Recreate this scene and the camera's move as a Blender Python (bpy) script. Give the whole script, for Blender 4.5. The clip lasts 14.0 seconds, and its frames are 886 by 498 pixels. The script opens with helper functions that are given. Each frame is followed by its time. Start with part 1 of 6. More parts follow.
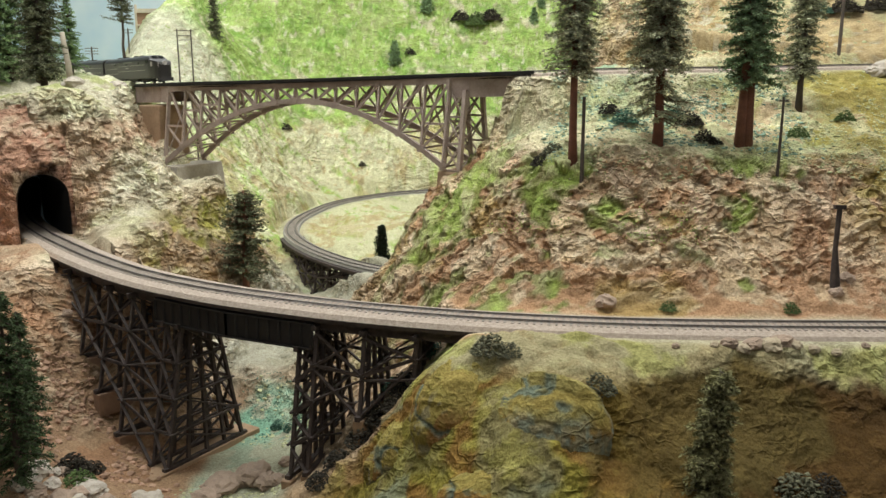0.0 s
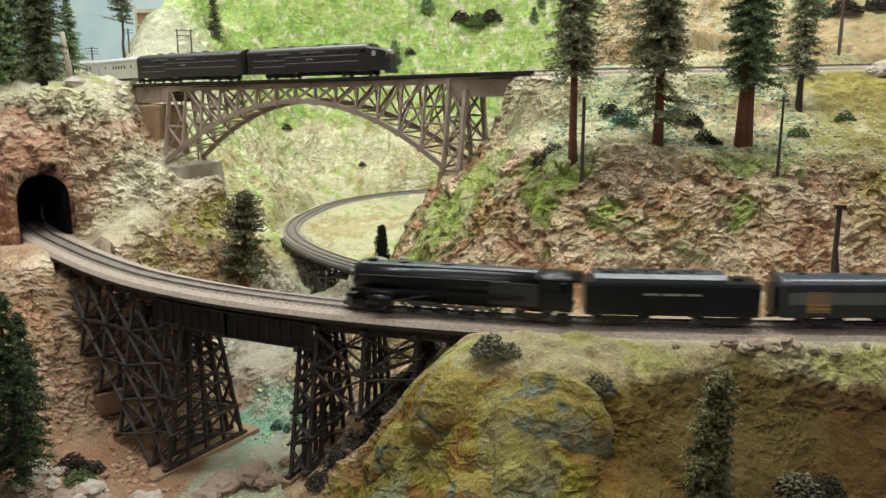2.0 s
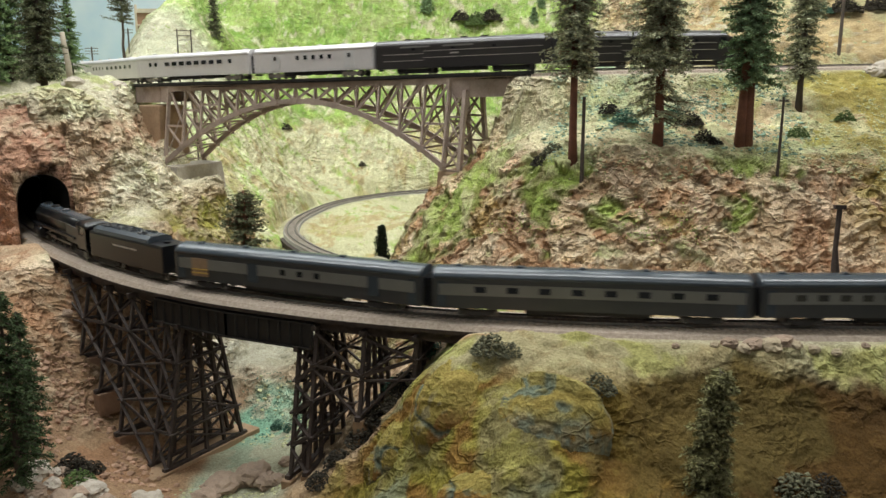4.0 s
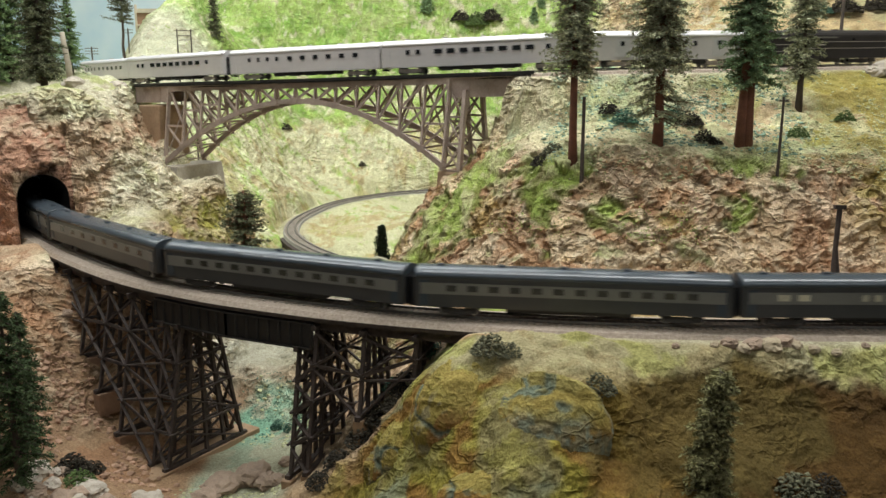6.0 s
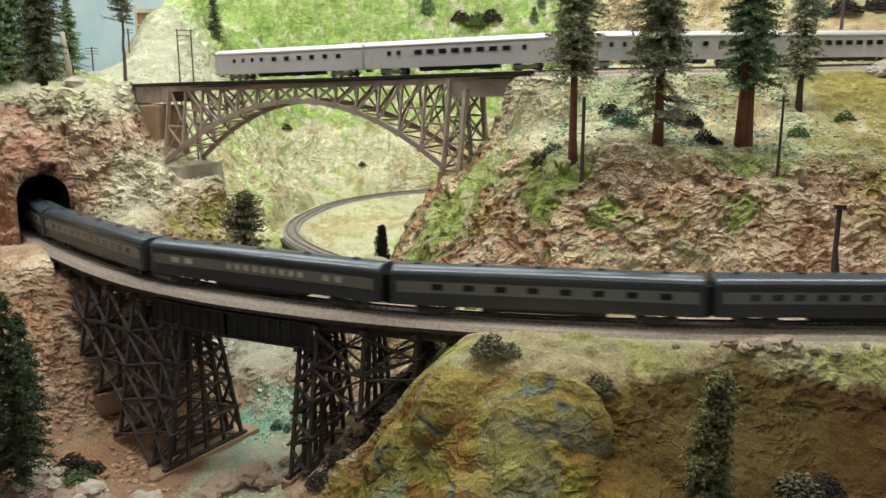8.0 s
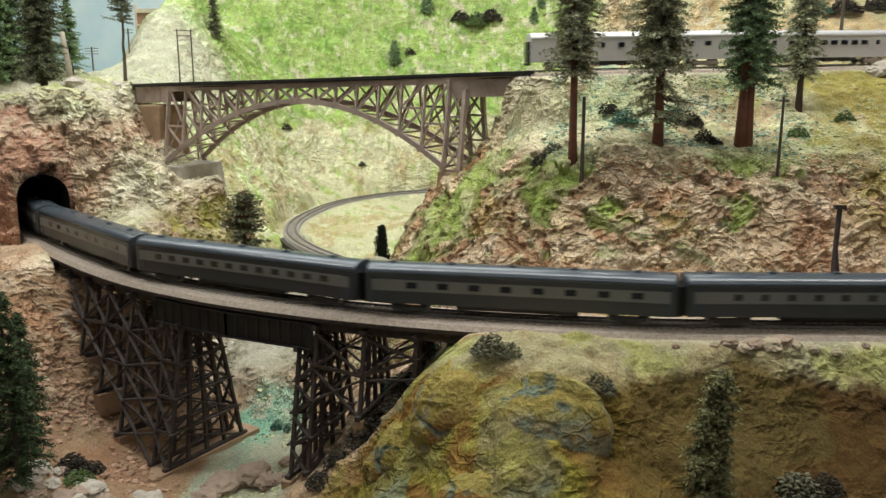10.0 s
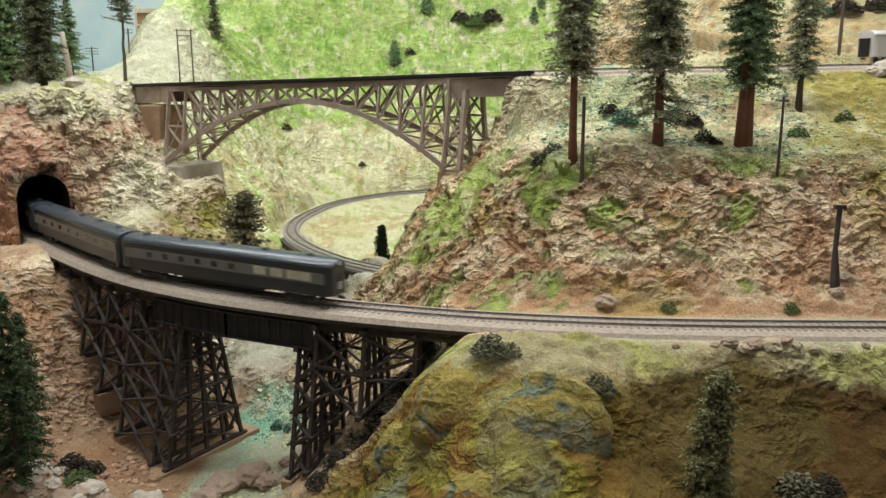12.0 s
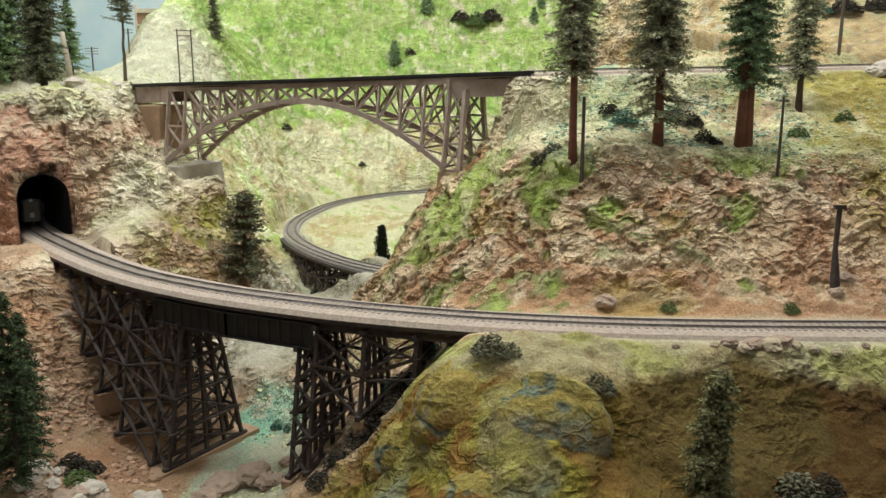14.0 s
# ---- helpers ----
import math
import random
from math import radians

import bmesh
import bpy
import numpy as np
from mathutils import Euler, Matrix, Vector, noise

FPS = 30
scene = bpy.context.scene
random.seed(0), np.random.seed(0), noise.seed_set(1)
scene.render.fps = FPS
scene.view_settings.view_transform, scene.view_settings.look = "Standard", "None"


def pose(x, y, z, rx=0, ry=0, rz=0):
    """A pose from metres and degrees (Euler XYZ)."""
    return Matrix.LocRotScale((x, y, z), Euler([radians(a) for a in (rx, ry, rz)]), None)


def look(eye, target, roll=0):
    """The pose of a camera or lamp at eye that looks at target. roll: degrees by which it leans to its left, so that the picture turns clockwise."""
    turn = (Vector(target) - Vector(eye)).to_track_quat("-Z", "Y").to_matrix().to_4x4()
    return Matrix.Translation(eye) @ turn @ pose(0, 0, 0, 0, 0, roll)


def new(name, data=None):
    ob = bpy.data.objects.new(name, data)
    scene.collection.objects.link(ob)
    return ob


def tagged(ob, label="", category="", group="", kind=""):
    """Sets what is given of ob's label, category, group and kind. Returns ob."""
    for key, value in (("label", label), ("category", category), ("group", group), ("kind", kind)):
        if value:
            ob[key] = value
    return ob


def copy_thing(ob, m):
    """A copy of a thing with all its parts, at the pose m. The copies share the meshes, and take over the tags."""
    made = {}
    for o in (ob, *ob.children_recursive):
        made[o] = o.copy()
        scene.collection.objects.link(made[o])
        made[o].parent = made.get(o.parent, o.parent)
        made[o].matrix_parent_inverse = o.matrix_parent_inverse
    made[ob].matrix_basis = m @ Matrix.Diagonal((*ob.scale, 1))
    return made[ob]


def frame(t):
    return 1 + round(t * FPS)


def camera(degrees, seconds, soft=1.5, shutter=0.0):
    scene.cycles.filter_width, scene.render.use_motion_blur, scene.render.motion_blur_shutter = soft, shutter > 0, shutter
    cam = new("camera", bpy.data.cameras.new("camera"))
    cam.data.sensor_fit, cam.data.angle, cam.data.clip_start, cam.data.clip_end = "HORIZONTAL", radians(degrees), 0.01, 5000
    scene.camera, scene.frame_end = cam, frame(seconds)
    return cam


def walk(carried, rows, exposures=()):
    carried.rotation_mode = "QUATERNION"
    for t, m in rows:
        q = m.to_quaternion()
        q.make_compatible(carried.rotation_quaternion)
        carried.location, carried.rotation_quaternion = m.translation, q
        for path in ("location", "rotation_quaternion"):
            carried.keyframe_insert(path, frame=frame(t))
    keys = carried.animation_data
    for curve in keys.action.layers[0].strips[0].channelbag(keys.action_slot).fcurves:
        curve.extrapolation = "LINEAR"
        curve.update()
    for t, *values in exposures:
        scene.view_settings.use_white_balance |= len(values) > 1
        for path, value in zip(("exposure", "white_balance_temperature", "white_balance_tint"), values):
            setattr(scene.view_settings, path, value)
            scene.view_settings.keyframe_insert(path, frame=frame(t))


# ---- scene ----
# A mountain model railway, HO scale, in a museum room. Metres; z = 0 is the rail top of the lower main line.
EYE = (0.0, 0.0, 0.226)
cam = camera(56.8, 14.0, soft=1.5, shutter=0.5)
AIM = (0.0, math.cos(radians(12.087)), 0.226 - math.sin(radians(12.087)))
walk(cam, [(0.0, look(EYE, AIM)), (14.0, look(EYE, AIM))], exposures=[(0.0, 0.0), (14.0, 0.0)])

# ---- light: unseen white lamps above the layout, an added aisle fill, the pale room ----
world = bpy.data.worlds.new("room_air")
scene.world = world
world.use_nodes = True
world.node_tree.nodes["Background"].inputs["Color"].default_value = (0.9, 0.95, 1.0, 1)
world.node_tree.nodes["Background"].inputs["Strength"].default_value = 0.25


def area_lamp(name, place, target, sx, sy, power, colour):
    data = bpy.data.lights.new(name, "AREA")
    data.shape, data.size, data.size_y, data.energy, data.color = "RECTANGLE", sx, sy, power, colour
    ob = new(name, data)
    ob.matrix_world = look(place, target)
    return tagged(ob, "white overhead lamp, out of view", "lamp", "ceiling lamps")


area_lamp("ceiling_lamp", (-0.1, 0.98, 1.42), (-0.1, 0.96, 0.0), 2.6, 0.25, 36, (0.96, 0.985, 0.975))
area_lamp("ceiling_lamp", (-0.4, 2.2, 1.42), (-0.4, 2.1, 0.0), 2.6, 0.40, 32, (0.95, 0.985, 1.0))
# fill added over the aisle to brighten the near faces
area_lamp("ceiling_lamp", (0.3, -0.6, 1.5), (0.3, -0.5, 0.0), 2.4, 0.35, 11.5, (0.96, 0.985, 0.98))
FINE = 0.0024


# ---- building blocks ----
class Geo:
    """Gathers vertices and faces for one mesh."""

    def __init__(self):
        self.v, self.f = [], []

    def add(self, verts, faces):
        n = len(self.v)
        self.v.extend(tuple(p) for p in verts)
        self.f.extend(tuple(n + i for i in face) for face in faces)

    def hexa(self, p):
        self.add(p, [(0, 3, 2, 1), (4, 5, 6, 7), (0, 1, 5, 4), (1, 2, 6, 5), (2, 3, 7, 6), (3, 0, 4, 7)])

    def box(self, c, s, m=None):
        x, y, z = (a / 2 for a in s)
        p = [Vector((c[0] + i * x, c[1] + j * y, c[2] + k * z)) for k in (-1, 1) for i, j in ((-1, -1), (1, -1), (1, 1), (-1, 1))]
        self.hexa([m @ q for q in p] if m else p)

    def beam(self, a, b, w, h, up=(0, 0, 1)):
        a, b = Vector(a), Vector(b)
        d = (b - a).normalized()
        side = d.cross(Vector(up))
        if side.length < 1e-3:
            side = d.cross(Vector((1, 0, 0)))
        side = side.normalized() * (w / 2)
        top = side.cross(d).normalized() * (h / 2)
        self.hexa([a - side - top, a + side - top, b + side - top, b - side - top,
                   a - side + top, a + side + top, b + side + top, b - side + top])

    def tube(self, pts, radii, n=8, caps=True):
        rings, base = [], len(self.v)
        for i, p in enumerate(pts):
            p = Vector(p)
            d = (Vector(pts[min(i + 1, len(pts) - 1)]) - Vector(pts[max(i - 1, 0)])).normalized()
            u = d.orthogonal().normalized()
            w = d.cross(u)
            for k in range(n):
                a = 2 * math.pi * k / n
                self.v.append(tuple(p + (u * math.cos(a) + w * math.sin(a)) * radii[i]))
        for i in range(len(pts) - 1):
            for k in range(n):
                q = base + i * n
                self.f.append((q + k, q + (k + 1) % n, q + n + (k + 1) % n, q + n + k))
        if caps:
            self.f.append(tuple(base + k for k in reversed(range(n))))
            self.f.append(tuple(base + (len(pts) - 1) * n + k for k in range(n)))

    def loft(self, rings, closed=True, caps=True):
        n, base = len(rings[0]), len(self.v)
        for r in rings:
            self.v.extend(tuple(p) for p in r)
        for i in range(len(rings) - 1):
            for k in range(n if closed else n - 1):
                q = base + i * n
                self.f.append((q + k, q + (k + 1) % n, q + n + (k + 1) % n, q + n + k))
        if caps and closed:
            self.f.append(tuple(base + k for k in reversed(range(n))))
            self.f.append(tuple(base + (len(rings) - 1) * n + k for k in range(n)))

    def mesh(self, name, material, smooth=False):
        me = bpy.data.meshes.new(name)
        me.from_pydata(self.v, [], self.f)
        me.update()
        if material:
            me.materials.append(material)
        if smooth:
            me.shade_smooth()
        return me


def part(name, geo, material, parent=None, label="", smooth=False):
    me = geo.mesh(name, material, smooth) if isinstance(geo, Geo) else geo
    ob = new(name, me)
    ob.parent = parent
    if label:
        tagged(ob, label)
    return ob


def thing(name, label, category, group="", kind="", m=None):
    ob = new(name)
    ob.empty_display_size = 0.02
    if m is not None:
        ob.matrix_world = m
    return tagged(ob, label, category, group, kind)


def bezel(me_ob, width, segments=2):
    mod = me_ob.modifiers.new("edges", "BEVEL")
    mod.width, mod.segments, mod.limit_method = width, segments, "ANGLE"
    return me_ob


# ---- materials ----
def material(name, base, rough=0.7, metal=0.0, dark=None, scale=60.0, detail=6.0, bump=0.0, bump_scale=None, amount=0.6, specular=0.5):
    m = bpy.data.materials.new(name)
    m.use_nodes = True
    nt = m.node_tree
    b = nt.nodes["Principled BSDF"]
    b.inputs["Roughness"].default_value, b.inputs["Metallic"].default_value = rough, metal
    b.inputs["Specular IOR Level"].default_value = specular
    co = nt.nodes.new("ShaderNodeTexCoord")
    n1 = nt.nodes.new("ShaderNodeTexNoise")
    n1.inputs["Scale"].default_value, n1.inputs["Detail"].default_value = scale, detail
    nt.links.new(co.outputs["Object"], n1.inputs["Vector"])
    n2 = nt.nodes.new("ShaderNodeTexNoise")
    n2.inputs["Scale"].default_value, n2.inputs["Detail"].default_value = scale * 7.3, 3
    nt.links.new(co.outputs["Object"], n2.inputs["Vector"])
    mixv = nt.nodes.new("ShaderNodeMix")
    mixv.inputs["Factor"].default_value = 0.35
    nt.links.new(n1.outputs["Fac"], mixv.inputs["A"]), nt.links.new(n2.outputs["Fac"], mixv.inputs["B"])
    ramp = nt.nodes.new("ShaderNodeMapRange")
    ramp.inputs["From Min"].default_value, ramp.inputs["From Max"].default_value = 0.5 - 0.2 / max(amount, 0.01) * 0.6, 0.5 + 0.2 / max(amount, 0.01) * 0.6
    nt.links.new(mixv.outputs["Result"], ramp.inputs["Value"])
    mix = nt.nodes.new("ShaderNodeMix")
    mix.data_type = "RGBA"
    mix.inputs["A"].default_value = (*(dark or [c * 0.55 for c in base]), 1)
    mix.inputs["B"].default_value = (*base, 1)
    nt.links.new(ramp.outputs["Result"], mix.inputs["Factor"])
    nt.links.new(mix.outputs["Result"], b.inputs["Base Color"])
    if bump:
        bp = nt.nodes.new("ShaderNodeBump")
        bp.inputs["Strength"].default_value, bp.inputs["Distance"].default_value = 1.0, bump
        n3 = nt.nodes.new("ShaderNodeTexNoise")
        n3.inputs["Scale"].default_value, n3.inputs["Detail"].default_value = bump_scale or scale * 4, 5
        nt.links.new(co.outputs["Object"], n3.inputs["Vector"])
        nt.links.new(n3.outputs["Fac"], bp.inputs["Height"])
        nt.links.new(bp.outputs["Normal"], b.inputs["Normal"])
    return m


def ground_material():
    m = material("scenery", (0.5, 0.5, 0.5), 0.95, specular=0.1)
    nt = m.node_tree
    b = nt.nodes["Principled BSDF"]
    att = nt.nodes.new("ShaderNodeAttribute")
    att.attribute_name = "turf"
    co = nt.nodes.new("ShaderNodeTexCoord")

    def noise_node(kind, scale, detail, rough, distort):
        n = nt.nodes.new("ShaderNodeTexNoise")
        n.noise_type = kind
        n.inputs["Scale"].default_value, n.inputs["Detail"].default_value = scale, detail
        n.inputs["Roughness"].default_value, n.inputs["Distortion"].default_value = rough, distort
        nt.links.new(co.outputs["Object"], n.inputs["Vector"])
        return n

    def times(a, ramp_from, stops):
        ramp = nt.nodes.new("ShaderNodeValToRGB")
        e = ramp.color_ramp.elements
        (e[0].position, e[0].color), (e[1].position, e[1].color) = stops
        nt.links.new(ramp_from.outputs["Fac"], ramp.inputs["Fac"])
        mix = nt.nodes.new("ShaderNodeMix")
        mix.data_type, mix.blend_type = "RGBA", "MULTIPLY"
        mix.inputs["Factor"].default_value = 1.0
        nt.links.new(a, mix.inputs["A"]), nt.links.new(ramp.outputs["Color"], mix.inputs["B"])
        return mix.outputs["Result"]

    def node(kind, **inputs):
        n = nt.nodes.new(kind)
        for key, value in inputs.items():
            socket = n.inputs[int(key[1:])] if key[1:].isdigit() else n.inputs[key.replace("_", " ")]
            if hasattr(value, "is_output"):
                nt.links.new(value, socket)
            else:
                socket.default_value = value
        return n

    def maths(op, a, b, c=0.0):
        n = node("ShaderNodeMath", i0=a, i1=b, i2=c)
        n.operation = op
        return n.outputs["Value"]

    def band(value, lo, hi):
        n = node("ShaderNodeMapRange", Value=value, From_Min=lo, From_Max=hi)
        n.interpolation_type = "SMOOTHSTEP"
        return n.outputs["Result"]

    def blend(factor, a, b):
        n = nt.nodes.new("ShaderNodeMix")
        n.data_type = "RGBA"
        nt.links.new(factor, n.inputs["Factor"])
        for value, key in ((a, "A"), (b, "B")):
            if hasattr(value, "is_output"):
                nt.links.new(value, n.inputs[key])
            else:
                n.inputs[key].default_value = (*value, 1)
        return n.outputs["Result"]

    def gain(a, *rgb):
        n = nt.nodes.new("ShaderNodeMix")
        n.data_type, n.blend_type = "RGBA", "MULTIPLY"
        n.inputs["Factor"].default_value = 1.0
        n.inputs["B"].default_value = (*rgb, 1)
        nt.links.new(a, n.inputs["A"])
        return n.outputs["Result"]

    grain = noise_node("FBM", 420, 5, 0.65, 0.4)
    wrinkle = noise_node("RIDGED_MULTIFRACTAL", 95, 5, 0.5, 1.2)
    # crumpled plaster: flakes at two sizes in a bent, leaning space
    bend = noise_node("FBM", 26, 3, 0.5, 0.0)
    lean = node("ShaderNodeMapping", Vector=co.outputs["Object"], Rotation=(0.3, 0.5, 0.0), Scale=(0.8, 1.0, 1.7))
    shift = node("ShaderNodeVectorMath", i0=bend.outputs["Color"], i1=(0.045, 0.045, 0.045), i2=(0.0, 0.0, 0.0))
    shift.operation = "MULTIPLY_ADD"
    nt.links.new(lean.outputs["Vector"], shift.inputs[2])
    flake = node("ShaderNodeTexVoronoi", Vector=shift.outputs["Vector"], Scale=38.0)
    chip = node("ShaderNodeTexVoronoi", Vector=shift.outputs["Vector"], Scale=95.0)
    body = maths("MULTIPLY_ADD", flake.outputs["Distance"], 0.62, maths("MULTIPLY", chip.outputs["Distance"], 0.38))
    rock = att.outputs["Alpha"]
    # thin wandering folds
    fold = noise_node("FBM", 34, 2, 0.5, 0.0)
    nt.links.new(shift.outputs["Vector"], fold.inputs["Vector"])
    vein = band(maths("ABSOLUTE", maths("SUBTRACT", fold.outputs["Fac"], 0.5), 0.0), 0.040, 0.0)
    vein = maths("MULTIPLY", vein, band(bend.outputs["Fac"], 0.38, 0.58))
    c = times(att.outputs["Color"], grain, ((0.36, (0.74, 0.71, 0.67, 1)), (0.62, (1.22, 1.22, 1.19, 1))))
    c = times(c, wrinkle, ((0.05, (0.84, 0.80, 0.76, 1)), (0.9, (1.14, 1.14, 1.12, 1))))
    tone = node("ShaderNodeSeparateColor", Color=chip.outputs["Color"])
    c = blend(maths("MULTIPLY", maths("MULTIPLY", band(tone.outputs["Red"], 0.55, 1.0), rock), 0.35), c, gain(c, 0.70, 0.56, 0.48))
    # flake rims and folds paler, flake hollows darker, following the bump height
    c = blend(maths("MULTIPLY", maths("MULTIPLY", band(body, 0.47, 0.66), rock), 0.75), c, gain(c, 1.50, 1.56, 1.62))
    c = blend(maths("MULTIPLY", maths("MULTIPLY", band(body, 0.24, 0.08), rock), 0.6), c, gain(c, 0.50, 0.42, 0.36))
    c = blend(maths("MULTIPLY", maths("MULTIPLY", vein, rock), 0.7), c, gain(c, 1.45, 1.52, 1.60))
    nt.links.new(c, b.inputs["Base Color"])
    height = maths("MULTIPLY_ADD", wrinkle.outputs["Fac"], 0.10, maths("MULTIPLY", grain.outputs["Fac"], 0.16))
    height = maths("MULTIPLY_ADD", maths("MULTIPLY", body, rock), 1.25, height)
    height = maths("MULTIPLY_ADD", maths("MULTIPLY", vein, rock), 0.30, height)
    bp = node("ShaderNodeBump", Height=height, Strength=1.0, Distance=0.0125)
    nt.links.new(bp.outputs["Normal"], b.inputs["Normal"])
    return m


SCENERY = ground_material()
BALLAST = material("ballast", (0.53, 0.44, 0.36), 0.95, dark=(0.27, 0.215, 0.17), scale=330, bump=0.0012, bump_scale=700, specular=0.2)
DARK_BALLAST = material("cinder_ballast", (0.40, 0.38, 0.33), 0.95, dark=(0.22, 0.21, 0.18), scale=400, bump=0.001, bump_scale=900)
RAIL = material("rail_steel", (0.24, 0.225, 0.21), 0.42, 0.5, dark=(0.10, 0.085, 0.075), scale=80)
TIE = material("tie_wood", (0.40, 0.345, 0.29), 0.9, scale=200)
TIMBER = material("creosoted_timber", (0.090, 0.063, 0.052), 0.8, dark=(0.024, 0.018, 0.016), scale=120, bump=0.0004)
GIRDER_BLACK = material("sooty_steel", (0.03, 0.026, 0.024), 0.6, 0.2, dark=(0.012, 0.011, 0.011), scale=60)
BRIDGE = material("brown_bridge_paint", (0.50, 0.395, 0.335), 0.65, 0.1, dark=(0.29, 0.22, 0.185), scale=50)
CONCRETE = material("aged_concrete", (0.5, 0.45, 0.37), 0.9, dark=(0.3, 0.26, 0.2), scale=40, bump=0.0006)
TAN = material("tan_plaster", (0.42, 0.28, 0.17), 0.9, dark=(0.26, 0.17, 0.1), scale=40, bump=0.0006)
FOOTING = material("rust_plaster", (0.40, 0.25, 0.16), 0.9, dark=(0.25, 0.15, 0.095), scale=40, bump=0.0006)
BORE_BLACK = material("tunnel_black", (0.012, 0.011, 0.01), 0.95, scale=60)


# ---- tracks in plan ----
class Line:
    """A smooth line through control points, measured along its length."""

    def __init__(self, pts, step=0.004):
        p = [Vector(q) for q in pts]
        p = [p[0] * 2 - p[1]] + p + [p[-1] * 2 - p[-2]]
        out = []
        for i in range(1, len(p) - 2):
            n = max(2, int((p[i + 1] - p[i]).length / step))
            for k in range(n):
                t = k / n
                out.append(0.5 * (2 * p[i] + (p[i + 1] - p[i - 1]) * t + (2 * p[i - 1] - 5 * p[i] + 4 * p[i + 1] - p[i + 2]) * t * t
                                  + (3 * p[i] - p[i - 1] - 3 * p[i + 1] + p[i + 2]) * t ** 3))
        out.append(p[-2])
        a = np.array([tuple(q) for q in out])
        for _ in range(12):
            a[1:-1] = (a[:-2] + 2 * a[1:-1] + a[2:]) / 4
        self.p = a
        self.s = np.concatenate([[0], np.cumsum(np.linalg.norm(np.diff(a, axis=0), axis=1))])

    def at(self, s):
        return Vector([float(np.interp(s, self.s, self.p[:, k])) for k in range(3)])

    def way(self, s, d=0.01):
        return (self.at(s + d) - self.at(s - d)).normalized()

    def near(self, x, y):
        """The length along the line at the place nearest to (x, y)."""
        return float(self.s[np.argmin((self.p[:, 0] - x) ** 2 + (self.p[:, 1] - y) ** 2)])

    def frame_at(self, s):
        """Place and turn at s: local x runs along the line."""
        d = self.way(s)
        side = Vector((0, 0, 1)).cross(d).normalized()
        up = d.cross(side)
        m = Matrix((d, side, up)).transposed().to_4x4()
        m.translation = self.at(s)
        return m

    def sub(self, s0, s1, step=0.012):
        n = max(2, int((s1 - s0) / step))
        return [self.frame_at(s0 + (s1 - s0) * i / n) for i in range(n + 1)]


# The lower line runs from the east into the tunnel; the upper line from the west over the arch bridge.
LOWER = Line([(4.6, 0.78, 0), (3.4, 0.75, 0), (2.2, 0.735, 0), (1.2, 0.728, 0), (0.6, 0.727, 0), (0.41, 0.727, 0), (0.27, 0.730, 0), (0.167, 0.737, 0),
              (0.063, 0.752, 0), (-0.019, 0.771, 0), (-0.105, 0.798, 0), (-0.2, 0.838, 0), (-0.27, 0.876, 0), (-0.352, 0.932, 0),
              (-0.44, 1.014, 0), (-0.528, 1.110, 0), (-0.600, 1.197, 0), (-0.70, 1.34, 0), (-0.80, 1.55, 0), (-0.95, 1.85, 0), (-1.2, 2.2, 0),
              (-1.6, 2.55, 0), (-2.2, 2.75, 0), (-2.8, 2.8, 0), (-3.4, 2.8, 0), (-4.2, 2.8, 0)])
UPPER = Line([(-4.0, 2.6, 0.20), (-3.0, 2.6, 0.20), (-2.0, 2.5, 0.20), (-1.3, 2.25, 0.20), (-0.95, 1.98, 0.201), (-0.64, 1.63, 0.205), (-0.46, 1.43, 0.211), (-0.227, 1.295, 0.218),
              (0.018, 1.165, 0.2265), (0.12, 1.13, 0.230), (0.25, 1.13, 0.234), (0.41, 1.165, 0.236), (0.62, 1.24, 0.240),
              (1.0, 1.33, 0.244), (1.8, 1.4, 0.244), (2.8, 1.4, 0.244), (4.6, 1.4, 0.244)])
LOOP = Line([(0.6, 1.36, -0.105), (0.25, 1.335, -0.107), (0.1, 1.35, -0.109), (-0.048, 1.386, -0.11), (-0.147, 1.447, -0.11), (-0.249, 1.574, -0.11), (-0.32, 1.72, -0.11), (-0.345, 1.86, -0.11),
             (-0.335, 2.0, -0.11), (-0.282, 2.19, -0.11), (-0.169, 2.335, -0.11), (-0.04, 2.408, -0.11), (0.12, 2.43, -0.11), (0.4, 2.4, -0.11)])


def track(name, line, s0, s1, label, bed, tie_step=0.0068, width=0.056, tie_mat=None):
    """Rails on ties on a ballast bed."""
    root = thing(name, label, "railway track", "tracks", "structure")
    fr = line.sub(s0, s1)
    g = Geo()
    prof = [(-width / 2 - 0.004, -0.009), (-width / 2, -0.0045), (-0.017, -0.0032), (0.017, -0.0032), (width / 2, -0.0045), (width / 2 + 0.004, -0.009)]
    g.loft([[m @ Vector((0, y, z)) for y, z in prof] for m in fr], closed=False)
    part("ballast", g, bed, root)
    g = Geo()
    n = int((s1 - s0) / tie_step)
    rnd = random.Random(5)
    for i in range(n):
        m = line.frame_at(s0 + (i + 0.5) * tie_step) @ pose(0, rnd.uniform(-0.0006, 0.0006), 0, 0, 0, rnd.uniform(-1.5, 1.5))
        g.box((0, 0, -0.0036), (0.0028, 0.030, 0.0022), m)
    tagged(part("ties", g, tie_mat or TIE, root, "weathered ties sunk in ballast"), kind="stuff")
    for side in (-1, 1):
        g = Geo()
        y = side * 0.00865
        g.loft([[m @ Vector((0, y + a, z)) for a, z in ((-0.0009, -0.0022), (0.0009, -0.0022), (0.0009, -0.0018), (0.00035, -0.0014), (0.00045, 0), (-0.00045, 0), (-0.00035, -0.0014), (-0.0009, -0.0018))] for m in fr])
        part("rail", g, RAIL, root)
    return root


def on(line, x, y):
    return line.near(x, y)


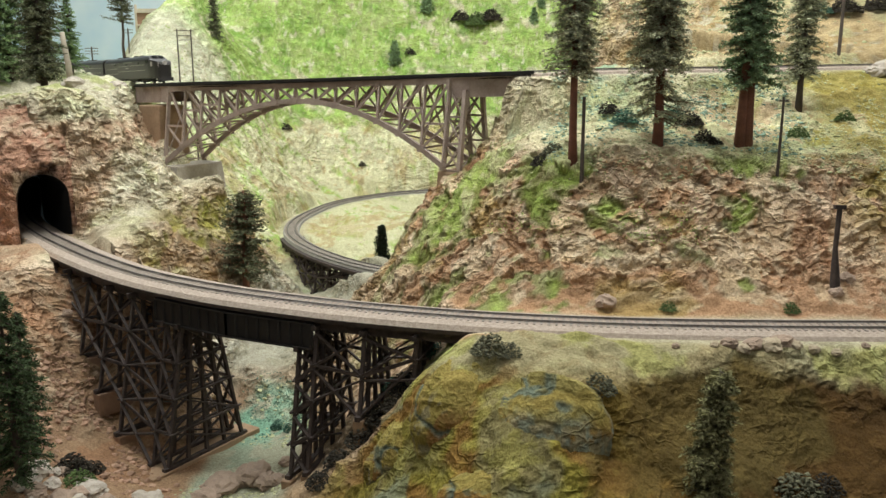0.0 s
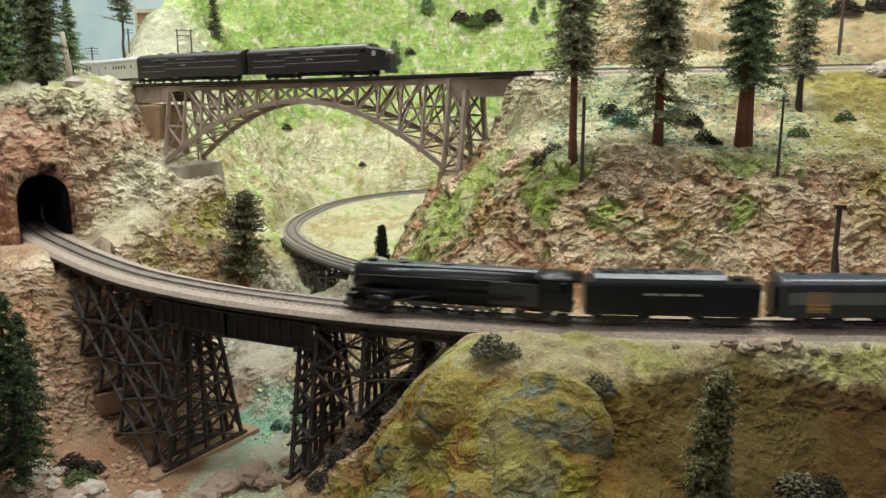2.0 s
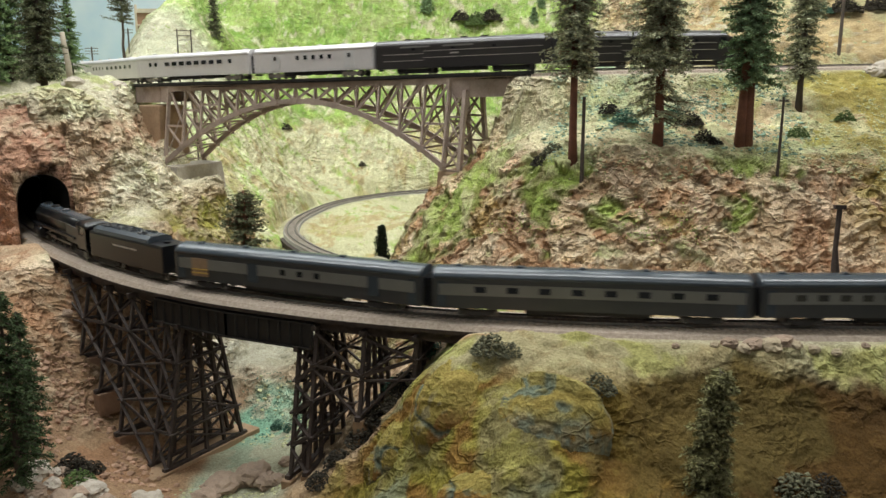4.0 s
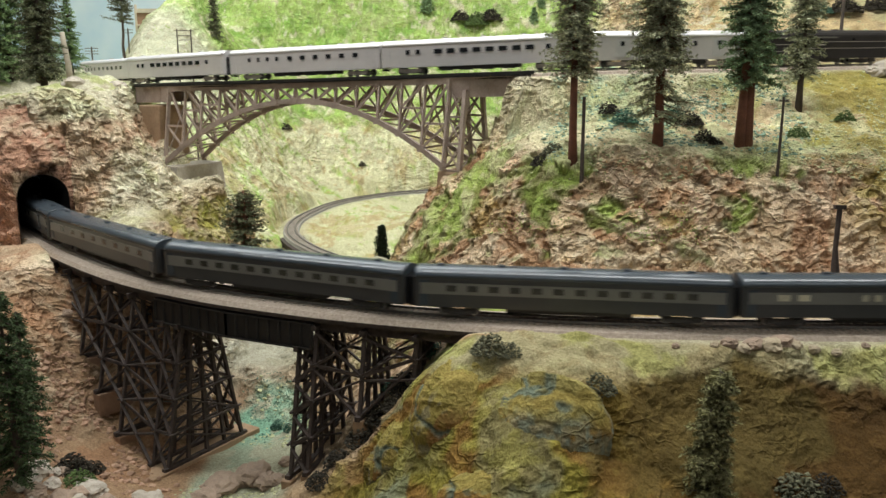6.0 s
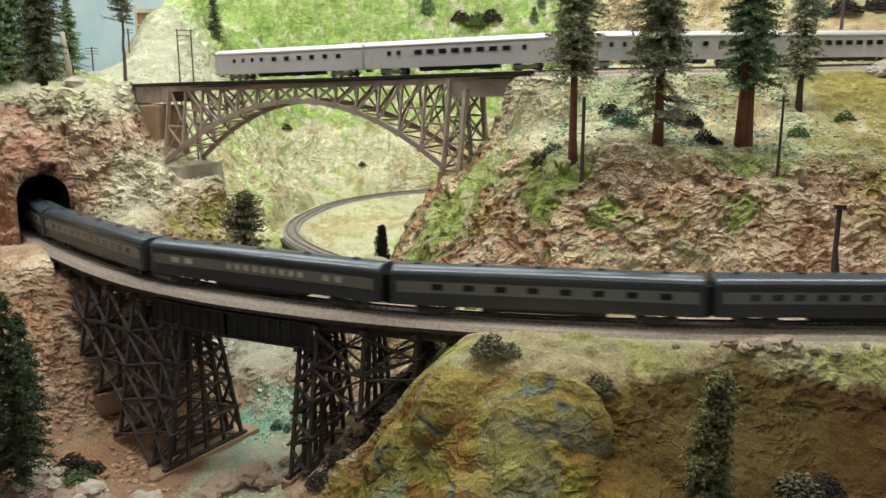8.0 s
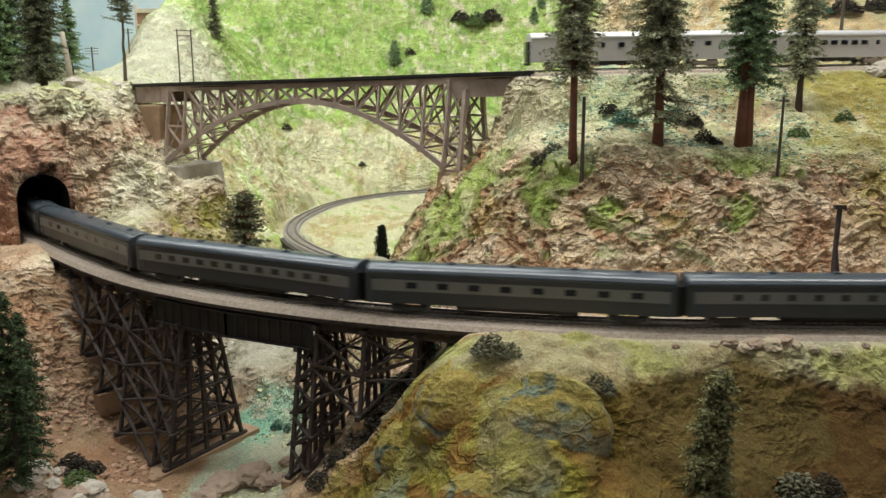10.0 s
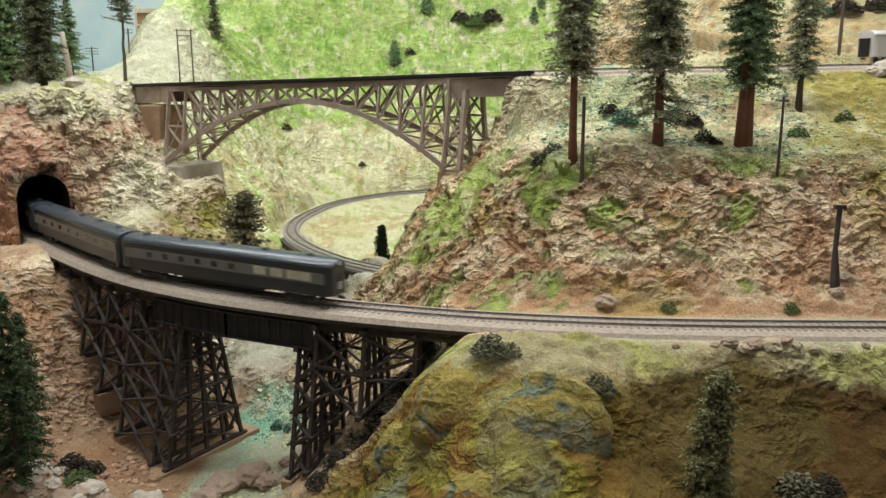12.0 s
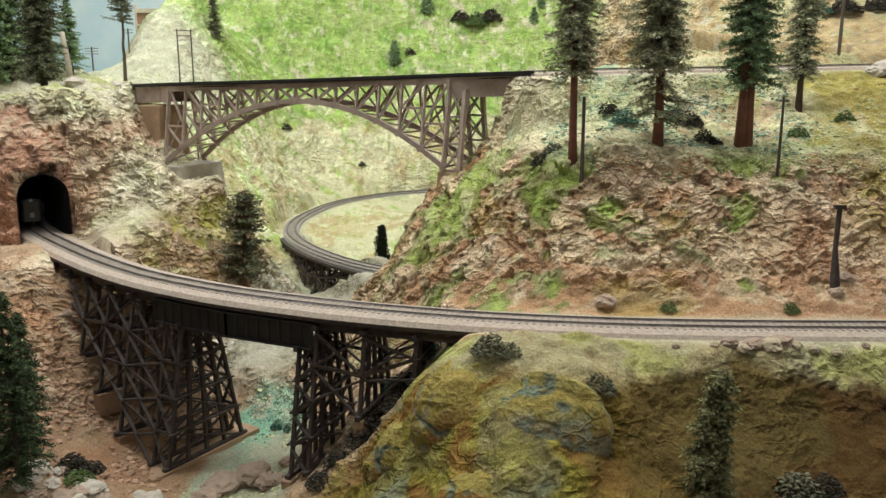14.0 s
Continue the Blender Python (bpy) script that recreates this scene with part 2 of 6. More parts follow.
S_DECK_E, S_DECK_W = on(LOWER, 0.035, 0.757), on(LOWER, -0.515, 1.10)
track("lower_track", LOWER, on(LOWER, 1.9, 0.73), on(LOWER, -0.95, 1.85), "steel rails on dusty ties in pale ballast, curving into the tunnel", BALLAST, width=0.0535)
track("upper_track", UPPER, on(UPPER, -1.3, 2.25), on(UPPER, -0.535, 1.51), "steel rails on ties leading up to the arch bridge", BALLAST, width=0.044)
track("bridge_track", UPPER, on(UPPER, -0.535, 1.51), on(UPPER, 0.118, 1.13), "dark rails on black bridge ties", GIRDER_BLACK, width=0.034, tie_mat=TIMBER)
track("upper_track", UPPER, on(UPPER, 0.118, 1.13), on(UPPER, 1.8, 1.4), "steel rails in pale ballast along the wooded shelf", BALLAST, width=0.050)
track("loop_track", LOOP, on(LOOP, 0.25, 1.335), on(LOOP, 0.4, 2.4), "single track curving round the green valley", DARK_BALLAST, width=0.030)

# ---- the land: elevations along its crests, feet and shelves ----
RELIEF = {
    "front_bank_rim": [(0.026, 0.71, -0.005), (0.089, 0.705, -0.001), (0.16, 0.7, -0.001), (0.234, 0.695, -0.004), (0.307, 0.69, -0.003), (0.391, 0.69, -0.003)],
    "front_bank_foot": [(-0.082, 0.66, -0.14), (-0.011, 0.6, -0.107), (0.049, 0.56, -0.084), (0.134, 0.56, -0.084), (0.224, 0.575, -0.093), (0.343, 0.58, -0.096)],
    "outcrop_crest": [(-0.007, 0.67, -0.024), (0.031, 0.655, -0.016), (0.068, 0.635, -0.023), (0.098, 0.62, -0.022), (0.126, 0.625, -0.024)],
    "outcrop_face": [(-0.041, 0.66, -0.09), (0.007, 0.625, -0.064), (0.051, 0.59, -0.052), (0.094, 0.585, -0.05), (0.132, 0.6, -0.067)],
    "bank_middle": [(0.171, 0.635, -0.043), (0.245, 0.645, -0.047), (0.318, 0.65, -0.05), (0.374, 0.655, -0.052)],
    "canyon_east_side": [(-0.121, 0.72, -0.154), (-0.074, 0.74, -0.123), (-0.036, 0.76, -0.078), (0.003, 0.76, -0.038)],
    "canyon_east_back": [(-0.065, 0.95, -0.118), (-0.029, 0.9, -0.072), (0.021, 0.83, -0.024)],
    "river_near": [(-0.267, 0.78, -0.206), (-0.224, 0.82, -0.2), (-0.187, 0.79, -0.204)],
    "river_mid": [(-0.224, 0.9, -0.206), (-0.2, 0.95, -0.207), (-0.221, 0.99, -0.194), (-0.258, 1.06, -0.166)],
    "river_far": [(-0.294, 1.12, -0.145), (-0.271, 1.24, -0.157), (-0.229, 1.43, -0.168), (-0.184, 1.4, -0.165)],
    "canyon_floor": [(-0.27, 0.93, -0.209), (-0.25, 0.97, -0.208), (-0.295, 0.98, -0.2), (-0.305, 1.04, -0.18), (-0.31, 0.93, -0.2)],
    "river_west_foot": [(-0.312, 0.8, -0.204), (-0.304, 0.82, -0.204), (-0.236, 0.925, -0.206)],
    "west_cliff_foot": [(-0.402, 0.74, -0.165), (-0.372, 0.77, -0.181), (-0.344, 0.8, -0.193), (-0.365, 0.88, -0.189), (-0.387, 0.94, -0.173)],
    "west_cliff_mid": [(-0.5, 0.93, -0.082), (-0.467, 0.96, -0.092), (-0.438, 0.95, -0.118), (-0.423, 0.98, -0.129), (-0.365, 1.12, -0.112)],
    "west_cliff_rim": [(-0.56, 1.04, 0.004), (-0.54, 1.06, 0.007), (-0.497, 1.02, -0.003)],
    "portal_foot": [(-0.621, 1.18, -0.007), (-0.542, 1.17, -0.003)],
    "track_back_west": [(-0.496, 1.13, 0.001), (-0.392, 1.02, -0.003), (-0.333, 0.97, -0.015)],
    "west_wall_mid": [(-0.504, 1.2, 0.055), (-0.422, 1.15, 0.014), (-0.368, 1.15, -0.019), (-0.33, 1.15, -0.053)],
    "west_wall_low": [(-0.372, 1.08, -0.052), (-0.324, 1.18, -0.103), (-0.299, 1.22, -0.098), (-0.277, 1.32, -0.138)],
    "west_wall_top": [(-0.51, 1.28, 0.154), (-0.5, 1.34, 0.137), (-0.478, 1.36, 0.085), (-0.464, 1.365, 0.042), (-0.383, 1.4, 0.036)],
    "pier_shelf": [(-0.418, 1.3, 0.055), (-0.37, 1.32, 0.055), (-0.418, 1.24, 0.032), (-0.35, 1.3, -0.014)],
    "portal_brow": [(-0.641, 1.2, 0.166), (-0.591, 1.2, 0.174), (-0.547, 1.21, 0.172), (-0.507, 1.23, 0.161)],
    "ridge_dip": [(-0.568, 1.41, 0.208), (-0.552, 1.4, 0.201), (-0.537, 1.4, 0.197)],
    "abutment_foot": [(-0.513, 1.4, 0.118), (-0.475, 1.4, 0.108)],
    "west_plateau": [(-0.709, 1.35, 0.191), (-0.635, 1.33, 0.189), (-0.598, 1.42, 0.222), (-0.661, 1.45, 0.207), (-0.772, 1.5, 0.236)],
    "upper_west_bed": [(-0.565, 1.51, 0.205), (-0.632, 1.6, 0.207), (-0.799, 1.9, 0.227)],
    "pine_ledge": [(-0.67, 1.275, 0.186), (-0.608, 1.275, 0.188), (-0.572, 1.285, 0.186)],
    "west_high_edge": [(-1, 1.3, 0.2), (-0.9, 1, 0.02), (-1, 0.8, -0.12), (-1.2, 1.8, 0.22), (-0.75, 0.75, -0.14), (-0.62, 0.66, -0.16), (-0.45, 0.62, -0.17)],
    "shelf_rim": [(0.025, 1.06, 0.084), (0.077, 1, 0.116), (0.139, 0.93, 0.12), (0.202, 0.93, 0.139), (0.296, 0.92, 0.127), (0.392, 0.92, 0.121), (0.493, 0.92, 0.121)],
    "cliff_mid": [(-0.017, 1, 0.02), (0.043, 0.93, 0.041), (0.132, 0.87, 0.053), (0.252, 0.86, 0.055), (0.372, 0.86, 0.055), (0.475, 0.87, 0.053)],
    "cliff_foot": [(-0.113, 1.1, -0.073), (-0.043, 0.93, -0.034), (0.01, 0.84, -0.018), (0.095, 0.8, -0.006), (0.234, 0.785, -0.007), (0.345, 0.78, -0.007), (0.439, 0.78, -0.008)],
    "shelf": [(0.104, 1.04, 0.153), (0.153, 1.04, 0.164), (0.257, 1.03, 0.168), (0.366, 1.04, 0.167), (0.481, 1.06, 0.177), (0.569, 1.08, 0.19)],
    "upper_bed": [(0.13, 1.13, 0.23), (0.172, 1.13, 0.232), (0.283, 1.15, 0.233), (0.41, 1.18, 0.235), (0.547, 1.22, 0.238), (0.652, 1.25, 0.241)],
    "upper_bed_face": [(0.108, 1.085, 0.157), (0.131, 1.1, 0.212), (0.235, 1.1, 0.215), (0.394, 1.13, 0.217), (0.566, 1.17, 0.22)],
    "hill_flank": [(-0.069, 1.16, -0.047), (-0.039, 1.14, 0.015), (-0.015, 1.13, 0.061), (0.005, 1.12, 0.078), (0.087, 1.2, 0.13), (0.103, 1.25, 0.168)],
    "hill_back": [(0.15, 1.3, 0.15), (0.25, 1.25, 0.22), (0.2, 1.5, 0), (0.35, 1.6, 0.05)],
    "loop_near": [(-0.04, 1.38, -0.115), (-0.147, 1.447, -0.115), (0.1, 1.36, -0.11)],
    "loop_gap": [(-0.2, 1.52, -0.17), (-0.27, 1.6, -0.17), (-0.3, 1.5, -0.19)],
    "loop_west": [(-0.335, 1.77, -0.118), (-0.345, 1.9, -0.115), (-0.32, 2.08, -0.115), (-0.4, 1.7, -0.11)],
    "loop_far": [(-0.27, 2.21, -0.115), (-0.16, 2.35, -0.115), (-0.03, 2.42, -0.115), (0.2, 2.45, -0.11)],
    "loop_inside": [(-0.202, 1.75, -0.122), (-0.106, 1.8, -0.107), (-0.182, 2.1, -0.117), (-0.132, 1.5, -0.116)],
    "green_west": [(-0.454, 1.75, -0.011), (-0.419, 1.8, -0.056), (-0.373, 1.75, -0.097), (-0.405, 1.5, -0.073), (-0.498, 2.05, 0.062), (-0.441, 2.25, -0.032), (-0.358, 2.3, -0.101)],
    "hill_mid": [(-0.498, 2.4, 0.099), (-0.382, 2.5, 0.077), (-0.181, 2.55, 0.074), (-0.058, 2.5, 0.026), (0.13, 2.5, 0.06)],
    "hill_high": [(-0.626, 2, 0.227), (-0.596, 2.3, 0.212), (-0.507, 2.65, 0.244), (-0.248, 2.75, 0.263), (0.03, 2.75, 0.263), (0.301, 2.7, 0.262)],
    "hill_crest": [(-0.715, 1.95, 0.227), (-0.738, 2.15, 0.325), (-0.719, 2.4, 0.474), (-0.632, 2.9, 0.671), (-0.17, 3.1, 0.721), (0.335, 3.1, 0.721)],
    "west_gap": [(-0.84, 2.1, 0.2), (-0.9, 2.3, 0.2), (-0.98, 2.6, 0.2), (-0.98, 2.95, 0.2), (-0.9, 3.2, 0.2), (-1.2, 2.3, 0.19)],
    "east_hill": [(0.266, 1.5, 0.295), (0.336, 1.6, 0.341), (0.451, 1.45, 0.293), (0.586, 1.42, 0.273), (0.727, 1.42, 0.282), (0.509, 1.65, 0.365), (0.726, 1.65, 0.386), (0.845, 1.65, 0.386)],
    "far_edges": [(1, 2.4, 0.55), (2, 2.2, 0.5), (3.6, 2, 0.45), (3.6, 3.2, 0.6), (1.5, 3.2, 0.65), (0, 3.25, 0.6), (-1.5, 3.2, 0.18), (-2.6, 3.2, 0.2), (-2.8, 2, 0.24), (-1.8, 1.3, 0.2), (-2.8, 1.2, 0.1)],
    "east_run": [(0.6, 0.69, -0.01), (1.2, 0.69, -0.01), (2.4, 0.69, -0.01), (3.8, 0.69, -0.01), (0.6, 0.79, -0.005), (1.2, 0.79, -0.005), (2.4, 0.79, -0.005), (3.8, 0.79, -0.005), (1.2, 0.93, 0.14), (2.4, 0.93, 0.14), (3.8, 0.93, 0.14), (1.2, 1.5, 0.25), (2.4, 1.5, 0.24), (3.8, 1.5, 0.24)],
    "front_edge": [(3.8, 0.5, -0.16), (2, 0.5, -0.16), (0.9, 0.5, -0.16), (0.4, 0.5, -0.17), (0.1, 0.48, -0.19), (-0.2, 0.5, -0.25), (-0.5, 0.5, -0.22), (-1, 0.5, -0.2), (-2.5, 0.5, -0.15)],
}


def distance_to(line, x, y, s0, s1):
    """Distance in plan of arrays x, y to a stretch of a line, and the height there."""
    i0, i1 = np.searchsorted(line.s, (s0, s1))
    p = line.p[i0:i1:3]
    best, height = np.full(x.shape, 9.0), np.zeros(x.shape)
    for q in p:
        d = np.hypot(x - q[0], y - q[1])
        m = d < best
        best[m], height[m] = d[m], q[2]
    return best, height


def step(a, lo, hi):
    t = np.clip((a - lo) / (hi - lo), 0, 1)
    return t * t * (3 - 2 * t)


def relief_points():
    """Points every few centimetres along the lines of RELIEF."""
    out = []
    for name, pts in RELIEF.items():
        for a, b in zip(pts[:-1], pts[1:]):
            a, b = Vector(a), Vector(b)
            n = max(1, int((b - a).length / 0.06)) if (b - a).length < 0.35 else 1
            out += [tuple(a.lerp(b, k / n)) for k in range(n)]
        out.append(pts[-1])
    kept = []
    for p in out:
        if all((p[0] - q[0]) ** 2 + (p[1] - q[1]) ** 2 > 0.0002 for q in kept):
            kept.append(p)
    return np.array(kept)


def lattice_noise(p, seed):
    """Smooth noise, -1 to 1, at an array of places."""
    i = np.floor(p).astype(np.int64)
    f = p - i
    f = f * f * f * (f * (f * 6 - 15) + 10)
    r = np.zeros(len(p))
    for a in (0, 1):
        for b in (0, 1):
            for c in (0, 1):
                h = ((i[:, 0] + a) * 73856093) ^ ((i[:, 1] + b) * 19349663) ^ ((i[:, 2] + c) * 83492791) ^ (seed * 2654435)
                h = (h ^ (h >> 13)) * 1274126177 & 0x7FFFFFFF
                h = ((h ^ (h >> 16)) & 0xFFFF) / 32767.5 - 1
                w = (f[:, 0] if a else 1 - f[:, 0]) * (f[:, 1] if b else 1 - f[:, 1]) * (f[:, 2] if c else 1 - f[:, 2])
                r += h * w
    return r


def fractal(p, scale, octaves, seed, ridged=False, gain=0.5):
    total, amp, norm = np.zeros(len(p)), 1.0, 0.0
    q = p * scale
    for o in range(octaves):
        n = lattice_noise(q + 17.3 * o, seed + o)
        total += amp * ((1 - 2 * np.abs(n)) if ridged else n)
        norm += amp
        amp *= gain
        q = q * 2.03
    return total / norm


def facets(p, scale, seed):
    """Broken rock: each cell of a scattered lattice is a tilted flat chip. Returns its relief and a shade, about -1 to 1."""
    q = p * scale
    base = np.floor(q).astype(np.int64)
    best = np.full(len(q), 9.0)
    relief, shade = np.zeros(len(q)), np.zeros(len(q))

    def rand(c, k):
        h = (c[:, 0] * 73856093) ^ (c[:, 1] * 19349663) ^ (c[:, 2] * 83492791) ^ ((seed + k) * 40503)
        h = (h ^ (h >> 13)) * 1274126177 & 0x7FFFFFFF
        return ((h ^ (h >> 15)) & 0xFFFF) / 65535.0

    for a in (-1, 0, 1):
        for b in (-1, 0, 1):
            for c in (-1, 0, 1):
                cell = base + np.array([a, b, c])
                d = q - cell - np.stack([rand(cell, k) for k in (1, 2, 3)], 1)
                r = (d * d).sum(1)
                m = r < best
                if m.any():
                    best[m] = r[m]
                    cm, dm = cell[m], d[m]
                    tilt = sum((rand(cm, 4 + k) - 0.5) * dm[:, k] for k in range(3)) * 2.4
                    relief[m] = tilt + (rand(cm, 8) - 0.5) * 0.9
                    shade[m] = rand(cm, 9) * 2 - 1
    return relief, shade


def spread(stops):
    """Grid lines with a spacing that changes by stretches: (from, to, step)."""
    out = []
    for a, b, d in stops:
        out += list(np.arange(a, b - d * 0.01, d))
    return np.array(out + [stops[-1][1]])


LAND_X = spread([(-3.6, -1.2, 0.04), (-1.2, -0.75, 0.010), (-0.75, 0.66, FINE), (0.66, 1.1, 0.010), (1.1, 4.6, 0.05)])
LAND_Y = spread([(0.45, 0.76, FINE), (0.76, 0.95, 0.0014), (0.95, 1.08, FINE), (1.08, 1.36, 0.0017), (1.36, 1.7, FINE * 1.6), (1.7, 3.3, FINE * 3)])
PORTAL = LOWER.frame_at(on(LOWER, -0.586, 1.18))


def land_heights(x, y):
    ctrl = relief_points()
    d = np.hypot(ctrl[:, None, 0] - ctrl[None, :, 0], ctrl[:, None, 1] - ctrl[None, :, 1])
    a = np.block([[-d - 0.004 * np.eye(len(ctrl)), np.ones((len(ctrl), 1))], [np.ones((1, len(ctrl))), np.zeros((1, 1))]])
    w = np.linalg.solve(a, np.concatenate([ctrl[:, 2], [0]]))
    z = np.full(x.shape, w[-1])
    for (cx, cy, _), k in zip(ctrl, w):
        z -= k * np.hypot(x - cx, y - cy)
    return z


def build_land():
    gx, gy = np.meshgrid(LAND_X, LAND_Y)
    x, y = gx.ravel(), gy.ravel()
    z = land_heights(x, y)
    nx, ny = len(LAND_X), len(LAND_Y)
    # slope and normal of the bare relief
    zz = z.reshape(ny, nx)
    dzdx, dzdy = np.gradient(zz, LAND_X, axis=1).ravel(), np.gradient(zz, LAND_Y, axis=0).ravel()
    steep = np.sqrt(dzdx ** 2 + dzdy ** 2)
    inv = 1 / np.sqrt(1 + steep ** 2)
    nrm = np.stack([-dzdx * inv, -dzdy * inv, inv], 1)
    rock = step(steep, 0.28, 0.95)
    rock *= 1 - 0.35 * (1 - step(y, 0.69, 0.72)) * step(x, -0.1, -0.04)
    p = np.stack([x, y, z], 1)
    warp = np.stack([fractal(p, 9, 2, 31), fractal(p, 9, 2, 47), fractal(p, 9, 2, 59)], 1) * 0.05
    q = (p + warp) * np.array([1.0, 1.0, 0.7])
    crag = fractal(q, 11, 6, 3, ridged=True, gain=0.55)
    fine = fractal(q, 60, 4, 11, ridged=True, gain=0.6)
    soft = fractal(p, 14, 5, 71)
    grit = fractal(p, 170, 3, 91)
    # the roadbeds stay level where they lie on the ground
    grounded = [(LOWER, on(LOWER, 4.5, 0.78), S_DECK_E - 0.01), (LOWER, S_DECK_W + 0.012, on(LOWER, -0.55, 1.145)),
                (UPPER, on(UPPER, -3.0, 2.6), on(UPPER, -0.575, 1.555)), (UPPER, on(UPPER, 0.125, 1.13), on(UPPER, 4.5, 1.4)),
                (LOOP, 0.0, on(LOOP, -0.13, 1.43)), (LOOP, on(LOOP, -0.325, 1.74), LOOP.s[-1])]
    beds = [distance_to(line, x, y, s0, s1) for line, s0, s1 in grounded]
    dl, du, dp = np.minimum(beds[0][0], beds[1][0]), np.minimum(beds[2][0], beds[3][0]), np.minimum(beds[4][0], beds[5][0])
    spans = [distance_to(LOWER, x, y, S_DECK_E + 0.012, S_DECK_W - 0.012), distance_to(UPPER, x, y, on(UPPER, -0.515, 1.485), on(UPPER, 0.07, 1.14)),
             distance_to(LOOP, x, y, on(LOOP, -0.15, 1.45), on(LOOP, -0.315, 1.71))]
    calm = np.minimum(np.minimum(step(dl, 0.03, 0.055), step(du, 0.025, 0.05)), step(dp, 0.022, 0.045))
    calm = np.minimum(calm, step(spans[0][0], 0.045, 0.095))
    far = step(np.abs(x + 0.05), 0.8, 1.2)
    chips, chip_shade = np.zeros(len(p)), np.zeros(len(p))
    small, small_shade = np.zeros(len(p)), np.zeros(len(p))
    sel = (np.abs(x + 0.02) < 0.9) & (rock > 0.02) & (y < 3.0)
    stretch = np.array([1.0, 1.0, 0.75])
    chips[sel], chip_shade[sel] = facets((p[sel] + warp[sel] * 0.5) * stretch, 24, 7)
    small[sel], small_shade[sel] = facets((p[sel] + warp[sel] * 0.3) * stretch, 68, 19)
    tiny = np.zeros(len(p))
    tiny[sel] = facets(p[sel] + warp[sel] * 0.2, 150, 29)[0]
    behind = step(y, 1.5, 1.7)
    # creased plaster: wandering ridges at three sizes, calmer on the near bank
    skew = (p + warp * 1.3) @ np.array([[1.0, 0.0, 0.25], [0.0, 1.0, 0.0], [-0.3, 0.0, 0.75]])
    crease = fractal(skew, 22, 3, 211, ridged=True)
    wrinkle = fractal(skew + warp * 0.6, 58, 3, 223, ridged=True)
    gully = fractal(skew, 7, 4, 301, ridged=True)
    near_bank = (1 - step(y, 0.69, 0.71)) * step(x, -0.13, -0.06)
    rough = rock * (1 - 0.5 * near_bank)
    lift = (crag * (rough * 0.0055 + 0.0025) + chips * 0.0042 * rough * (1 - 0.7 * behind) + small * 0.0032 * rough * (1 - 0.55 * behind) + tiny * 0.0012 * rough
            + crease * 0.0042 * rough + wrinkle * 0.0022 * rough + gully * 0.012 * behind + fine * (0.0012 * rough + 0.0006) + soft * 0.008 + grit * 0.0011) * (0.12 + 0.88 * calm) * (1 - 0.5 * far)
    tufts = np.abs(fractal(p, 42, 3, 207))
    lift += (tufts - 0.2) * 0.010 * (1 - rock) * calm * (1 - far)
    low = (z < -0.16) & (steep < 0.5)
    lift[low] *= 0.35
    p = p + nrm * lift[:, None]
    for dist, height in beds:
        k = 1 - step(dist, 0.032, 0.058)
        p[:, 2] = p[:, 2] * (1 - k) + (height - 0.0080) * k
    for (gap, gh), drop in zip(spans, (0.03, 0.06, 0.03)):
        under = gap < 0.04
        p[:, 2][under] = np.minimum(p[:, 2][under], gh[under] - drop)
    # colours of turf, earth and rock
    n1, n2, n3 = fractal(p, 5, 3, 101), fractal(p, 16, 4, 113), fractal(p, 55, 4, 131)
    px, py, pz = p.T

    def tint(*rgb):
        return np.array(rgb)[None, :]

    col = np.repeat(tint(0.40, 0.27, 0.18), len(p), 0)

    def lay(mask, *rgb):
        nonlocal col
        m = np.clip(mask, 0, 1)[:, None]
        col = col * (1 - m) + tint(*rgb) * m

    def patch(n, level, soft_edge=0.09):
        return step(n, level - soft_edge, level + soft_edge)

    flat = 1 - step(steep + 0.3 * n2, 0.55, 0.95)
    mid = n2 + 0.5 * n3
    east = step(px + 0.3 * py, 0.15, 0.27) * (1 - step(py, 1.34, 1.44))
    west = (1 - step(px, -0.26, -0.20)) * (1 - step(py, 1.5, 1.66))
    ratio = px / np.maximum(py, 0.1)
    back = step(py, 1.42, 1.58) * (1 - step(ratio, 0.175, 0.20))
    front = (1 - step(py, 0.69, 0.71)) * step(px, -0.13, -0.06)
    # east cliff: red-brown broken rock with tan chips and moss
    lay(east, 0.53, 0.305, 0.19)
    lay(east * patch(chip_shade + n2, 0.25), 0.62, 0.45, 0.31)
    lay(east * patch(small_shade + n3, 0.5) * 0.8, 0.56, 0.43, 0.32)
    lay(east * patch(-small_shade + n3, 0.85) * 0.5, 0.30, 0.165, 0.10)
    lay(east * patch(n1 - n2 * 0.8, 0.42) * 0.6, 0.42, 0.30, 0.10)
    lay(east * step(px, 0.24, 0.45) * (1 - step(pz, 0.08, 0.12)) * 0.4, 0.46, 0.27, 0.19)
    green_bias = step(pz, 0.05, 0.12) * 0.28 + step(0.24 - px, 0, 0.25) * 0.38 - 0.25 * step(px, 0.3, 0.45)
    turf_share = east * np.maximum(patch(mid + green_bias, 0.42), patch(n2 - 0.4 * n1 + green_bias, 0.55))
    lay(east * patch(mid + green_bias, 0.42) * 0.85, 0.20, 0.25, 0.06)
    lay(east * patch(n2 - 0.4 * n1 + green_bias, 0.55) * 0.9, 0.36, 0.44, 0.12)
    # the tree shelf: pale lichen turf
    shelf = east * step(pz, 0.115, 0.15) * np.clip(flat + 0.35, 0, 1)
    lay(shelf * 0.9, 0.72, 0.66, 0.46)
    lay(shelf * patch(n2 + n3, 0.05) * 0.8, 0.60, 0.65, 0.40)
